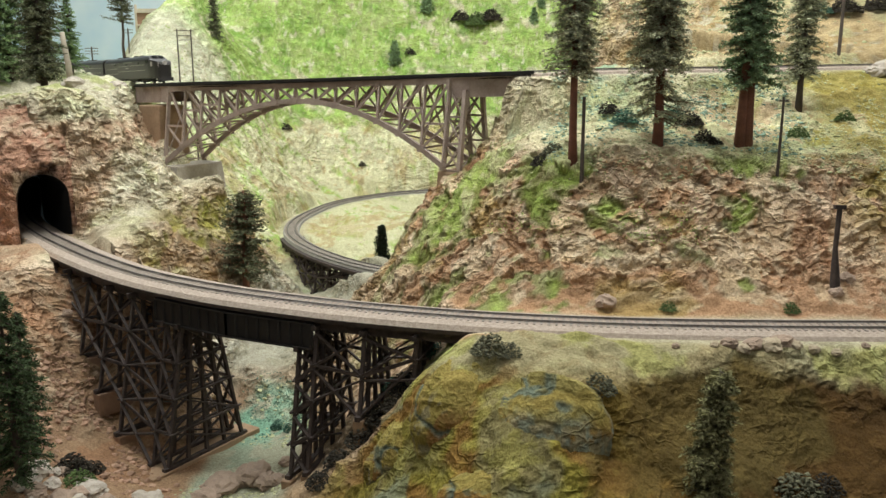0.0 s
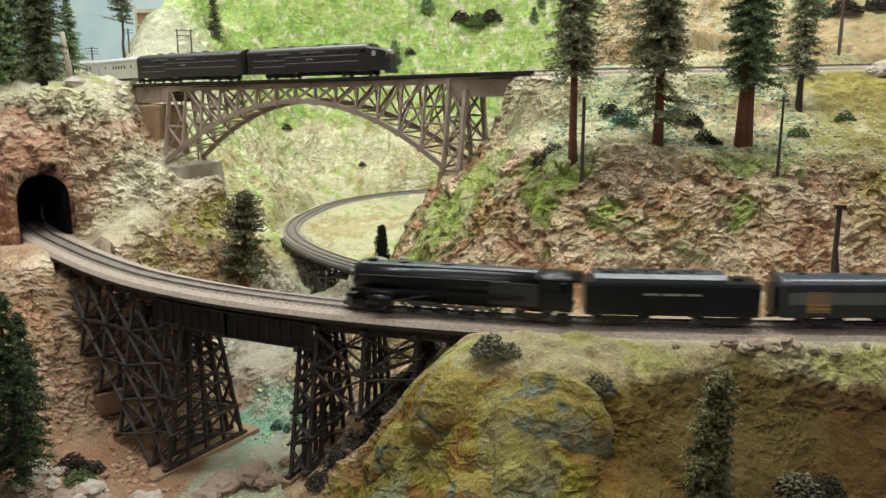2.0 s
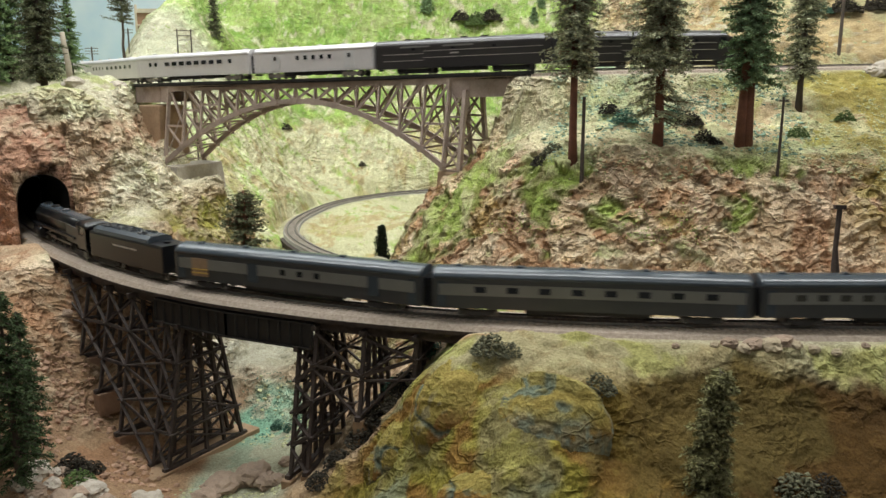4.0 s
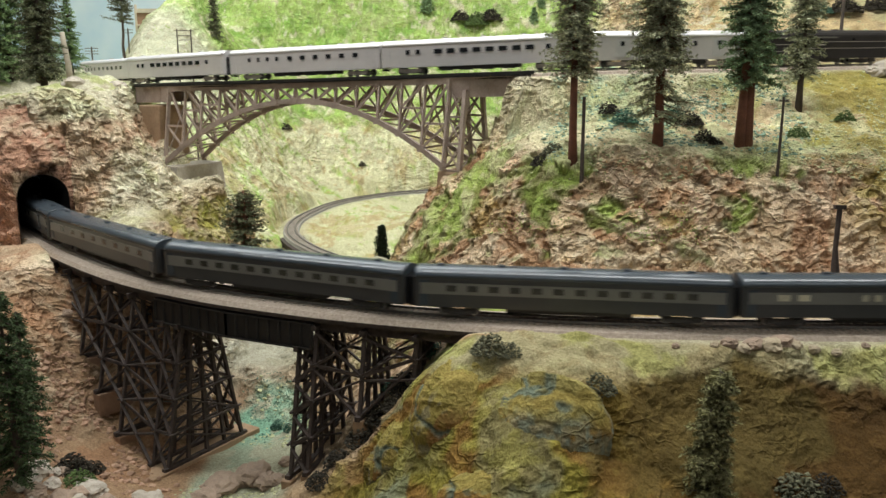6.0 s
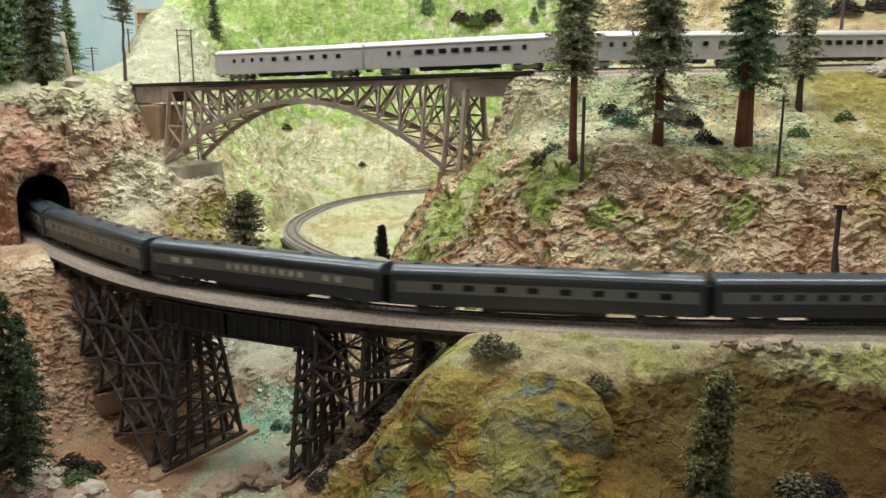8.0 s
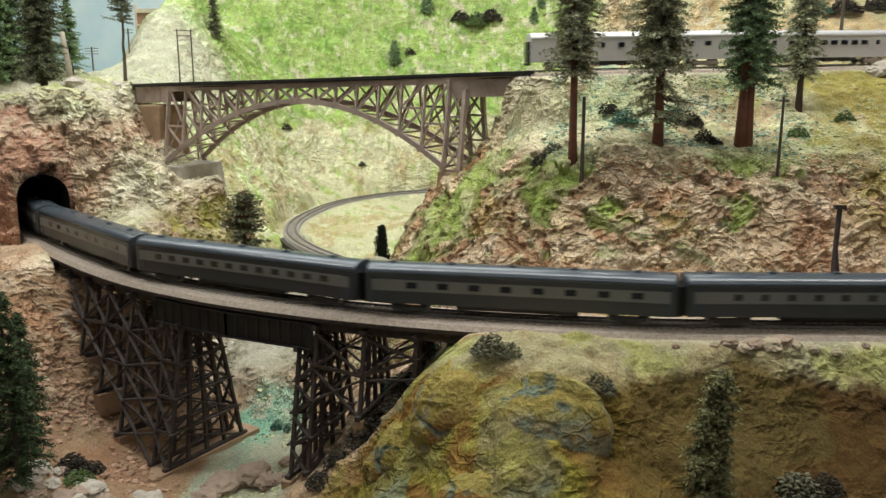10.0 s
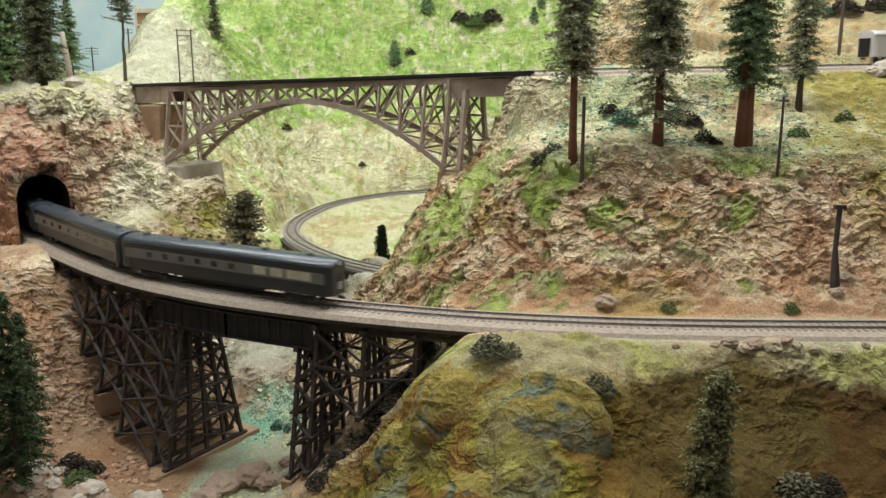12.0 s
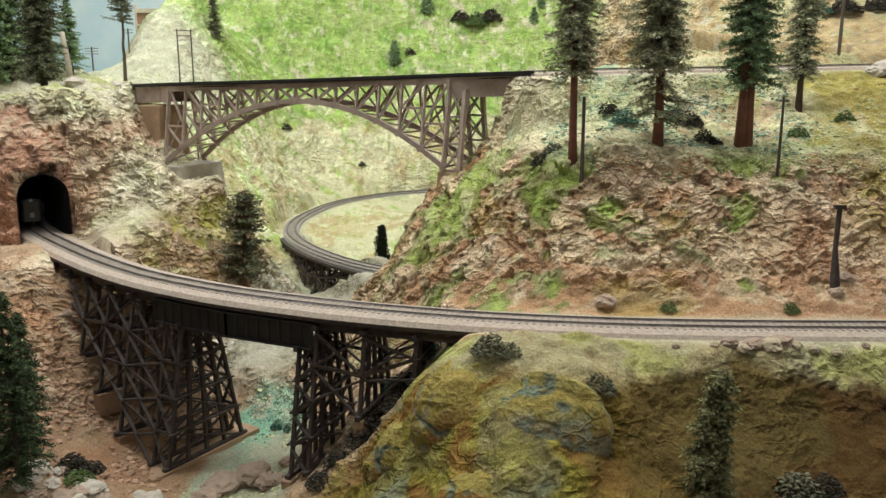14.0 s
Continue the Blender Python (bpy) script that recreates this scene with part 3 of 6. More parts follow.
    lay(shelf * patch(n3 + 0.6 * n1 - 0.35 * step(px, 0.35, 0.5), 0.22) * 0.85, 0.33, 0.46, 0.34)
    lay(shelf * patch(n2 - n3, 0.25) * step(px, 0.28, 0.5), 0.42, 0.36, 0.085)
    lay(shelf * step(px, 0.40, 0.54) * 0.45, 0.33, 0.28, 0.11)
    lay(shelf * patch(n3 - n1, 0.5) * 0.7, 0.48, 0.30, 0.20)
    lay(east * step(pz, 0.125, 0.165) * (1 - step(px, 0.15, 0.21)) * 0.75, 0.68, 0.60, 0.42)
    lay(east * step(px - 0.25 * pz, 0.40, 0.46) * step(pz, 0.03, 0.10) * patch(mid, -0.15) * 0.85, 0.38, 0.30, 0.085)
    # slope above the upper line
    up_east = step(py, 1.2, 1.28) * step(ratio, 0.175, 0.20) * step(pz, 0.2, 0.24)
    lay(up_east, 0.54, 0.40, 0.24)
    lay(up_east * patch(mid, 0.05) * 0.8, 0.40, 0.27, 0.13)
    lay(up_east * patch(n2 - n1, 0.2) * 0.7, 0.56, 0.52, 0.32)
    lay(up_east * patch(n3 + 0.5 * n1, 0.3) * 0.8, 0.62, 0.56, 0.46)
    lay(up_east * patch(n3 - n2, 0.4) * 0.7, 0.28, 0.19, 0.10)
    # west side: red portal rock, cream ledges, tan canyon wall
    lay(west, 0.52, 0.345, 0.245)
    lay(west * patch(chip_shade * 0.6 + n2, 0.15) * 0.85, 0.44, 0.255, 0.175)
    lay(west * patch(small_shade + n3, 0.45) * 0.8, 0.58, 0.44, 0.33)
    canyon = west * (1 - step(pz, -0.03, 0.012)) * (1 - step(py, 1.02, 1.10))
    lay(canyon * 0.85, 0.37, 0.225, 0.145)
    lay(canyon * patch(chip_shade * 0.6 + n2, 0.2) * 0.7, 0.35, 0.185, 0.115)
    cream = step(px - 0.4 * pz + 0.03 * n2, -0.527, -0.497) * step(pz, -0.03, 0.03) + step(pz + 0.02 * n2, 0.155, 0.175) + step(-0.625 - px, 0, 0.02) * step(pz, -0.05, 0.02) * (1 - step(pz, 0.09, 0.12))
    lay(west * np.clip(cream, 0, 1) * 0.92, 0.71, 0.65, 0.53)
    lay(west * np.clip(cream, 0, 1) * patch(mid, 0.25) * 0.45, 0.50, 0.48, 0.25)
    lay(west * np.clip(cream, 0, 1) * patch(-small_shade + n3, 0.5) * 0.6, 0.42, 0.34, 0.25)
    olive = west * step(px, -0.44, -0.38) * (1 - step(pz, 0.03, 0.07)) * step(pz, -0.12, -0.06) * step(py, 0.98, 1.05)
    lay(olive * 0.8, 0.36, 0.22, 0.11)
    lay(olive * patch(mid, 0.05), 0.34, 0.30, 0.08)
    lay(west * flat * step(pz, 0.14, 0.18) * patch(mid, 0.0), 0.44, 0.45, 0.22)
    # the bright valley behind: lime turf over cream clay
    streak = fractal(p @ np.array([[1.0, 0.0, 0.0], [0.0, 1.0, 0.0], [0.9, 0.0, 0.35]]), 24, 4, 151)
    lay(back, 0.62, 0.58, 0.40)
    valley = step(0.12 - pz, 0, 0.08)
    lay(back * patch(streak + 0.5 * n1 - 0.52 * valley, -0.32, 0.10) * 0.92, 0.33, 0.47, 0.115)
    lay(back * patch(mid - 0.45 * valley, 0.18) * 0.75, 0.21, 0.36, 0.075)
    lay(back * patch(n3 + streak, 0.5) * 0.8, 0.68, 0.64, 0.48)
    lay(back * valley * patch(n1 + 0.5 * streak, 0.2) * 0.7, 0.56, 0.44, 0.28)
    lay(back * step(-0.5 - px, 0, 0.1) * step(2.35 - py, 0, 0.15) * 0.9, 0.58, 0.545, 0.45)
    lay(back * valley * patch(n2 - n3, 0.35) * 0.6, 0.46, 0.32, 0.17)
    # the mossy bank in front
    lay(front, 0.27, 0.15, 0.045)
    lay(front * patch(n2, 0.02), 0.20, 0.12, 0.055)
    lay(front * patch(mid, 0.22) * 0.8, 0.36, 0.21, 0.055)
    # umber, darkened eastward: the weaker light there is put into the colour
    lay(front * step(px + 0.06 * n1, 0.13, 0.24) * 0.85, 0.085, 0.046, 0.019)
    lay(front * patch(n2 + 0.6 * n1, 0.2) * 0.5, 0.25, 0.145, 0.035)
    lay(front * patch(n1 - 0.7 * n2, 0.25) * 0.5, 0.15, 0.12, 0.045)
    crop = front * (1 - step(px, 0.11, 0.16))
    lay(crop * patch(mid + 0.25 * n1, -0.18) * 0.85, 0.31, 0.265, 0.055)
    lay(crop * patch(n2 - 0.6 * n1, 0.18) * 0.8, 0.26, 0.215, 0.12)
    lay(crop * patch(chip_shade + n2 * 0.5, 0.55) * 0.7, 0.20, 0.22, 0.16)
    lay(crop * patch(n3 - n1, 0.42) * 0.7, 0.33, 0.285, 0.085)
    lay(crop * patch(n1 + 0.5 * n3, 0.22) * 0.7, 0.30, 0.15, 0.045)
    rim = front * step(pz + 0.014 * n2 + 0.010 * n3 + 0.012 * step(px, 0.24, 0.33), -0.030, -0.012)
    lay(rim * 0.85, 0.46, 0.40, 0.26)
    lay(rim * patch(mid, 0.08) * 0.75, 0.41, 0.385, 0.14)
    lay(rim * patch(n3 - n2, 0.35) * 0.6, 0.34, 0.25, 0.14)
    # gravel shoulders and the river bed
    lay((1 - step(dl, 0.034, 0.048 + 0.012 * n3)) * 0.85, 0.56, 0.49, 0.38)
    lay((1 - step(du, 0.028, 0.05)) * 0.9, 0.60, 0.54, 0.44)
    lay((1 - step(dp, 0.024, 0.04)) * 0.6, 0.50, 0.46, 0.36)
    stream = Line([(-0.20, 0.66, 0), (-0.215, 0.76, 0), (-0.215, 0.84, 0), (-0.208, 0.92, 0), (-0.215, 1.0, 0)])
    ds, _ = distance_to(stream, px, py, 0, stream.s[-1])
    river = (1 - step(ds + 0.018 * n2, 0.046, 0.062)) * (1 - step(pz, -0.185, -0.165))
    lay(river, 0.47, 0.45, 0.36)
    lay(river * patch(mid, 0.1) * 0.8, 0.36, 0.41, 0.33)
    lay(river * step(py, 0.88, 0.94) * patch(n3, -0.1), 0.26, 0.46, 0.36)
    gorge = step(py, 1.0, 1.08) * (1 - step(py, 1.5, 1.6)) * step(px, -0.36, -0.30) * (1 - step(pz, -0.11, -0.06))
    lay(gorge * 0.85, 0.47, 0.455, 0.40)
    lay(gorge * patch(mid, 0.15) * 0.8, 0.38, 0.345, 0.27)
    col *= np.array([[0.95, 1.04, 1.0]])
    col *= (1 + 0.16 * small_shade + 0.10 * chip_shade)[:, None]
    # dry-brushing pales edges and creases; recesses get a darker brown
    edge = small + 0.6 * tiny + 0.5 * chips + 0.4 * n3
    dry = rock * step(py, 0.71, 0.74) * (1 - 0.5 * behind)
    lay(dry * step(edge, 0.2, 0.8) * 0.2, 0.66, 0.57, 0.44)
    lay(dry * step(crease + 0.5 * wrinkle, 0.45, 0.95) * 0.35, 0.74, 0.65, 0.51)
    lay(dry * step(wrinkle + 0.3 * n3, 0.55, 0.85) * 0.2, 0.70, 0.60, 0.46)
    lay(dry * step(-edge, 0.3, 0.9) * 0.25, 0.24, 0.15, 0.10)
    # faces, with the tunnel mouth left open
    idx = np.arange(nx * ny).reshape(ny, nx)
    quads = np.stack([idx[:-1, :-1], idx[:-1, 1:], idx[1:, 1:], idx[1:, :-1]], -1).reshape(-1, 4)
    mid = p[quads].mean(1)
    inv_m = np.array(PORTAL.inverted())
    loc = mid @ inv_m[:3, :3].T + inv_m[:3, 3]
    low_z = p[quads][:, :, 2].min(1)
    hole = (np.abs(loc[:, 1]) < 0.040) & (low_z < 0.094) & (loc[:, 0] > -0.034) & (loc[:, 0] < 0.07) & (loc[:, 2] > -0.004)
    quads = quads[~hole]
    me = bpy.data.meshes.new("ground")
    me.vertices.add(len(p))
    me.vertices.foreach_set("co", p.astype(np.float32).ravel())
    me.loops.add(quads.size)
    me.loops.foreach_set("vertex_index", quads.astype(np.int32).ravel())
    me.polygons.add(len(quads))
    me.polygons.foreach_set("loop_start", np.arange(0, quads.size, 4, dtype=np.int32))
    me.update(calc_edges=True)
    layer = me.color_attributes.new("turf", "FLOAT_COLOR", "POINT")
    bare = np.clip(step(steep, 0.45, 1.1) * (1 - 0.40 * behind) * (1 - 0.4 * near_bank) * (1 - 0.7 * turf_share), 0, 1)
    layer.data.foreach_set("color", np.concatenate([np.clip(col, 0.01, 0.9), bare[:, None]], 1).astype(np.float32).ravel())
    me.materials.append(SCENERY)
    me.polygons.foreach_set("use_smooth", ((rock * (1 - behind))[quads].mean(1) < 0.45))
    ob = new("ground", me)
    tagged(ob, "sculpted plaster mountains with turf, brown rock and a canyon", "ground", "", "structure")
    return p.reshape(ny, nx, 3)


LAND = build_land()


def ground_at(x, y):
    """The height of the land at a place in plan."""
    i = min(max(int(np.searchsorted(LAND_X, x)), 1), len(LAND_X) - 1)
    j = min(max(int(np.searchsorted(LAND_Y, y)), 1), len(LAND_Y) - 1)
    return float(min(LAND[j, i, 2], LAND[j - 1, i - 1, 2], LAND[j - 1, i, 2], LAND[j, i - 1, 2]))


# the tunnel mouth: a rough rock face round the bore, and the near-black bore itself
S_PORTAL = on(LOWER, -0.586, 1.18)


def bore_edge(a):
    """The outline of the bore at the angle a (0 to 1 from one foot over the crown to the other)."""
    if a < 0.3:
        return -0.0345, -0.012 + 0.064 * a / 0.3
    if a > 0.7:
        return 0.0345, -0.012 + 0.064 * (1 - a) / 0.3
    t = math.pi * (a - 0.3) / 0.4
    return -0.0345 * math.cos(t), 0.052 + 0.034 * math.sin(t)


def tunnel_mouth():
    g = Geo()
    m = LOWER.frame_at(S_PORTAL)
    rings = []
    for r in np.linspace(0, 1, 26):
        ring = []
        for a in np.linspace(0, 1, 90):
            y, z = bore_edge(a)
            oy, oz = y * (1 + 1.9 * r), z + (0.095 * r if 0.2 < a < 0.8 else 0.095 * r * min(a, 1 - a) / 0.2)
            ring.append(Vector((-0.024 + 0.004 * r + 0.075 * r ** 2.4, oy, oz)))
        rings.append(ring)
    flat_pts = np.array([tuple(q) for ring in rings for q in ring])
    big, shade = facets(flat_pts, 30, 77)
    little, shade2 = facets(flat_pts, 75, 78)
    push = (big * 0.006 + little * 0.0030 + fractal(flat_pts * np.array([1.0, 1.0, 0.45]), 34, 3, 83, ridged=True) * 0.005 + facets(flat_pts, 160, 79)[0] * 0.0015) * np.repeat(np.clip(np.linspace(0, 1, 26) * 5, 0.35, 1), 90)
    k = 0
    for ring in rings:
        for i in range(90):
            ring[i] = m @ (ring[i] + Vector((-push[k], 0.3 * push[k], 0.2 * push[k])))
            k += 1
    g.loft([list(reversed(r)) for r in rings], closed=False)
    me = g.mesh("tunnel_mouth", SCENERY)
    layer = me.color_attributes.new("turf", "FLOAT_COLOR", "POINT")
    order = np.arange(26 * 90).reshape(26, 90)[:, ::-1].ravel()
    c = np.array([[0.50, 0.305, 0.22]]) * (1 + 0.22 * shade[order] + 0.16 * shade2[order])[:, None]
    pale = step(fractal(flat_pts, 38, 4, 5)[order] + 0.3 * little[order], 0.12, 0.4)[:, None]
    c = c * (1 - pale) + np.array([[0.60, 0.47, 0.35]]) * pale
    # soot over the crown of the bore
    up, out = np.tile(np.linspace(0, 1, 90), 26)[order], np.repeat(np.linspace(0, 1, 26), 90)[order]
    soot = (step(up, 0.30, 0.46) * (1 - step(up, 0.54, 0.72)) * (1 - step(out + 0.12 * shade2[order], 0.04, 0.24)))[:, None]
    c = c * (1 - 0.93 * soot)
    layer.data.foreach_set("color", np.concatenate([np.clip(c, 0.012, 0.8), np.full((len(c), 1), 0.7)], 1).astype(np.float32).ravel())
    tagged(new("tunnel_mouth", me), "rough red-brown rock face round the tunnel mouth", "rock face", "", "structure")
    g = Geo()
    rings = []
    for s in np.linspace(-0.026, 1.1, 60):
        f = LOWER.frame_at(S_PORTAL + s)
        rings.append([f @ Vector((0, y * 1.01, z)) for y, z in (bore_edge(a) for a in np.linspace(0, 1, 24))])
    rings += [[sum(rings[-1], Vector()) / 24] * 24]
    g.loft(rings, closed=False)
    tagged(part("tunnel_bore", g, BORE_BLACK, smooth=True), "near-black tunnel bore", "tunnel", "", "structure")


tunnel_mouth()

# backdrop, fascia and room
SKY = material("painted_sky", (0.80, 0.88, 0.94), 0.9, dark=(0.50, 0.69, 0.86), scale=1.6, detail=4)
WALL = material("room_wall", (0.72, 0.70, 0.66), 0.9, scale=3)
FASCIA = material("dark_green_fascia", (0.05, 0.07, 0.05), 0.6, scale=10)
CARPET = material("grey_carpet", (0.16, 0.16, 0.17), 0.95, scale=30)


def slab(name, c, s, mat, label, category):
    g = Geo()
    g.box(c, s)
    return tagged(part(name, g, mat), label, category, "", "structure")


slab("backdrop", (0.4, 3.36, 0.45), (9.0, 0.06, 2.2), SKY, "painted pale blue sky backdrop", "backdrop")
slab("fascia", (0.5, 0.435, -0.5), (8.4, 0.02, 0.72), FASCIA, "dark painted layout fascia board", "fascia")
slab("floor", (0.4, 0.6, -1.26), (9.4, 6.2, 0.1), CARPET, "grey carpeted museum floor", "floor")
slab("ceiling", (0.4, 0.6, 1.6), (9.4, 6.2, 0.1), WALL, "plain pale ceiling above the layout", "ceiling")
slab("wall_south", (0.4, -2.5, 0.17), (9.4, 0.1, 2.76), WALL, "plain pale museum wall", "wall")
slab("wall_west", (-4.3, 0.45, 0.17), (0.1, 5.7, 2.76), WALL, "plain pale museum wall", "wall")
slab("wall_east", (5.1, 0.45, 0.17), (0.1, 5.7, 2.76), WALL, "plain pale museum wall", "wall")

# ---- the black curved trestle of the lower line ----


def bent(parent, line, s, foot, top=-0.022, posts=5, half_top=0.022, batter=0.16, levels=3, name="bent"):
    """One timber frame across the track: cap, posts, girts and cross braces, down to the level foot."""
    m = line.frame_at(s)
    height = top - foot
    b = part_root(name, parent, m)
    half_foot = half_top + batter * height

    def at(k, z):
        """Place of post k (-1 to 1) at level z."""
        t = (top - z) / height
        return Vector((0, k * (half_top + (half_foot - half_top) * t), z))

    for i in range(posts):
        k = -1 + 2 * i / (posts - 1)
        g = Geo()
        g.beam(at(k, foot - 0.004), at(k, top), 0.0037, 0.0037, (1, 0, 0))
        part("post", g, TIMBER, b)
    g = Geo()
    g.beam((0, -half_top - 0.008, top + 0.002), (0, half_top + 0.008, top + 0.002), 0.005, 0.0048)
    part("cap", g, TIMBER, b)
    g = Geo()
    g.beam((0, -half_foot - 0.007, foot), (0, half_foot + 0.007, foot), 0.0055, 0.0048)
    part("sill", g, TIMBER, b)
    zs = [top + (foot - top) * i / levels for i in range(levels + 1)]
    for z0, z1 in zip(zs[:-1], zs[1:]):
        for side in (-1, 1):
            g = Geo()
            off = Vector((side * 0.0032, 0, 0))
            g.beam(at(-side, z0) + off, at(side, z1) + off, 0.0016, 0.0030, (1, 0, 0))
            part("brace", g, TIMBER, b)
            if z1 != zs[-1]:
                g = Geo()
                g.beam(at(-1.12, z1) + off, at(1.12, z1) + off, 0.0016, 0.0030, (1, 0, 0))
                part("girt", g, TIMBER, b)
    return b, at, m, zs


def part_root(name, parent, m):
    ob = new(name)
    ob.parent = parent
    ob.matrix_parent_inverse = Matrix()
    ob.matrix_basis = m
    ob.empty_display_size = 0.01
    return ob


def tie_bents(parent, p, q, faces=2):
    """Lengthwise girts and diagonal braces between two neighbouring frames, on both faces."""
    (_, at0, m0, z0), (_, at1, m1, z1) = p, q
    for k in (1.06, -1.06)[:faces]:
        for i in range(1, min(len(z0), len(z1))):
            low = max(z0[i], z1[i]) if i < min(len(z0), len(z1)) - 1 else None
            a0, a1 = m0 @ at0(k, z0[i - 1] - 0.004), m1 @ at1(k, z1[i - 1] - 0.004)
            b0, b1 = m0 @ at0(k, z0[i]), m1 @ at1(k, z1[i])
            g = Geo()
            g.beam(a0, b1, 0.0034, 0.0018)
            part("sway_brace", g, TIMBER, parent)
            g = Geo()
            g.beam(a1, b0, 0.0034, 0.0018)
            part("sway_brace", g, TIMBER, parent)
            if low is not None:
                g = Geo()
                g.beam(b0, b1, 0.0018, 0.0036)
                part("long_girt", g, TIMBER, parent)


def lower_trestle():
    root = thing("trestle_bridge", "black timber trestle with a steel girder span, curving across the canyon", "bridge")
    fr = LOWER.sub(S_DECK_E - 0.004, S_DECK_W + 0.01)
    g = Geo()
    g.loft([[m @ Vector((0, y, z)) for y, z in ((-0.0300, -0.0130), (0.0300, -0.0130), (0.0300, -0.0092), (-0.0300, -0.0092))] for m in fr])
    part("deck", g, TIMBER, root)
    sg0, sg1 = on(LOWER, -0.125, 0.806), on(LOWER, -0.30, 0.895)
    for y in (-0.019, -0.007, 0.007, 0.019):
        for a, b in ((S_DECK_E, sg0), (sg1, S_DECK_W)):
            g = Geo()
            g.loft([[m @ Vector((0, y + d, z)) for d, z in ((-0.003, -0.024), (0.003, -0.024), (0.003, -0.0128), (-0.003, -0.0128))] for m in LOWER.sub(a, b)])
            part("stringer", g, TIMBER, root)
    # steel plate girders over the stream
    for y in (-0.0275, 0.0275):
        g = Geo()
        ends = [LOWER.frame_at(s) @ Vector((0, y, 0)) for s in (sg0 - 0.004, (sg0 + sg1) / 2, sg1 + 0.004)]
        for a, b in zip(ends[:-1], ends[1:]):
            g.beam(a + Vector((0, 0, -0.029)), b + Vector((0, 0, -0.029)), 0.002, 0.026)
            g.beam(a + Vector((0, 0, -0.0165)), b + Vector((0, 0, -0.0165)), 0.0075, 0.0016)
            g.beam(a + Vector((0, 0, -0.0425)), b + Vector((0, 0, -0.0425)), 0.0075, 0.0016)
            for i in range(9):
                c = a.lerp(b, i / 8) + Vector((0, 0, -0.029))
                g.box(c, (0.0022, 0.0055, 0.024), None)
        part("plate_girder", g, GIRDER_BLACK, root)
    west = [(-0.492, 1.073, -0.048), (-0.458, 1.035, -0.079), (-0.416, 0.992, -0.115), (-0.375, 0.954, -0.142), (-0.337, 0.923, -0.178), (-0.292, 0.891, -0.200), (-0.273, 0.879, -0.200)]
    made = [bent(root, LOWER, on(LOWER, x, y), z, half_top=0.024, batter=0.2, top=-0.022 if i < 5 else -0.045, levels=max(2, int(-z / 0.044))) for i, (x, y, z) in enumerate(west)]
    for p, q in zip(made[:-1], made[1:]):
        tie_bents(root, p, q)
    east = [(-0.137, 0.811, -0.172), (-0.114, 0.803, -0.163), (-0.067, 0.787, -0.102), (-0.017, 0.772, -0.060)]
    made = [bent(root, LOWER, on(LOWER, x, y), z, half_top=0.024, batter=0.2, top=-0.022 if i else -0.046, levels=max(2, int(-z / 0.040))) for i, (x, y, z) in enumerate(east)]
    for p, q in zip(made[:-1], made[1:]):
        tie_bents(root, p, q)
    # plaster slabs under the frames that climb the cliff
    for x, y, z in west[:5]:
        half = 0.030 - 0.2 * (z + 0.022)
        g = Geo()
        g.box((0, 0, z - 0.0165), (0.015, 2 * half, 0.028), LOWER.frame_at(on(LOWER, x, y)))
        bezel(part("footing", g, FOOTING, root, "rust-brown plaster footing slab"), 0.0012)
    # long sill under the tall frame, and small footings
    g = Geo()
    m = LOWER.frame_at(on(LOWER, -0.281, 0.884))
    g.box((0, 0, -0.210), (0.034, 0.160, 0.018), m)
    bezel(part("footing", g, TAN, root, "tan plaster footing beam"), 0.001)
    for x, y, z in ((-0.067, 0.787, -0.102), (-0.137, 0.811, -0.172), (-0.114, 0.803, -0.163)):
        m = LOWER.frame_at(on(LOWER, x, y))
        for k in (-1, 1):
            g = Geo()
            g.box((0, k * (0.024 - 0.2 * (z + 0.022)), z - 0.017), (0.011, 0.012, 0.03), m)
            bezel(part("footing", g, TAN, root, "tan plaster footing block"), 0.001)


def loop_trestle():
    root = thing("loop_trestle", "low dark timber trestle under the valley loop", "bridge")
    s0, s1 = on(LOOP, -0.12, 1.425), on(LOOP, -0.33, 1.755)
    fr = LOOP.sub(s0, s1)
    g = Geo()
    g.loft([[m @ Vector((0, y, z)) for y, z in ((-0.026, -0.016), (0.026, -0.016), (0.026, -0.0105), (-0.026, -0.0105))] for m in fr])
    part("deck", g, TIMBER, root)
    n = 9
    made = []
    for i in range(n):
        s = s0 + (s1 - s0) * (i + 0.5) / n
        q = LOOP.at(s)
        foot = min(ground_at(q.x, q.y), ground_at(q.x - 0.02, q.y - 0.02)) + 0.11
        made.append(bent(root, LOOP, s, min(foot, -0.035), top=-0.016, half_top=0.018, batter=0.16, posts=4, levels=2))
    for p, q in zip(made[:-1], made[1:]):
        tie_bents(root, p, q)


loop_trestle()
lower_trestle()


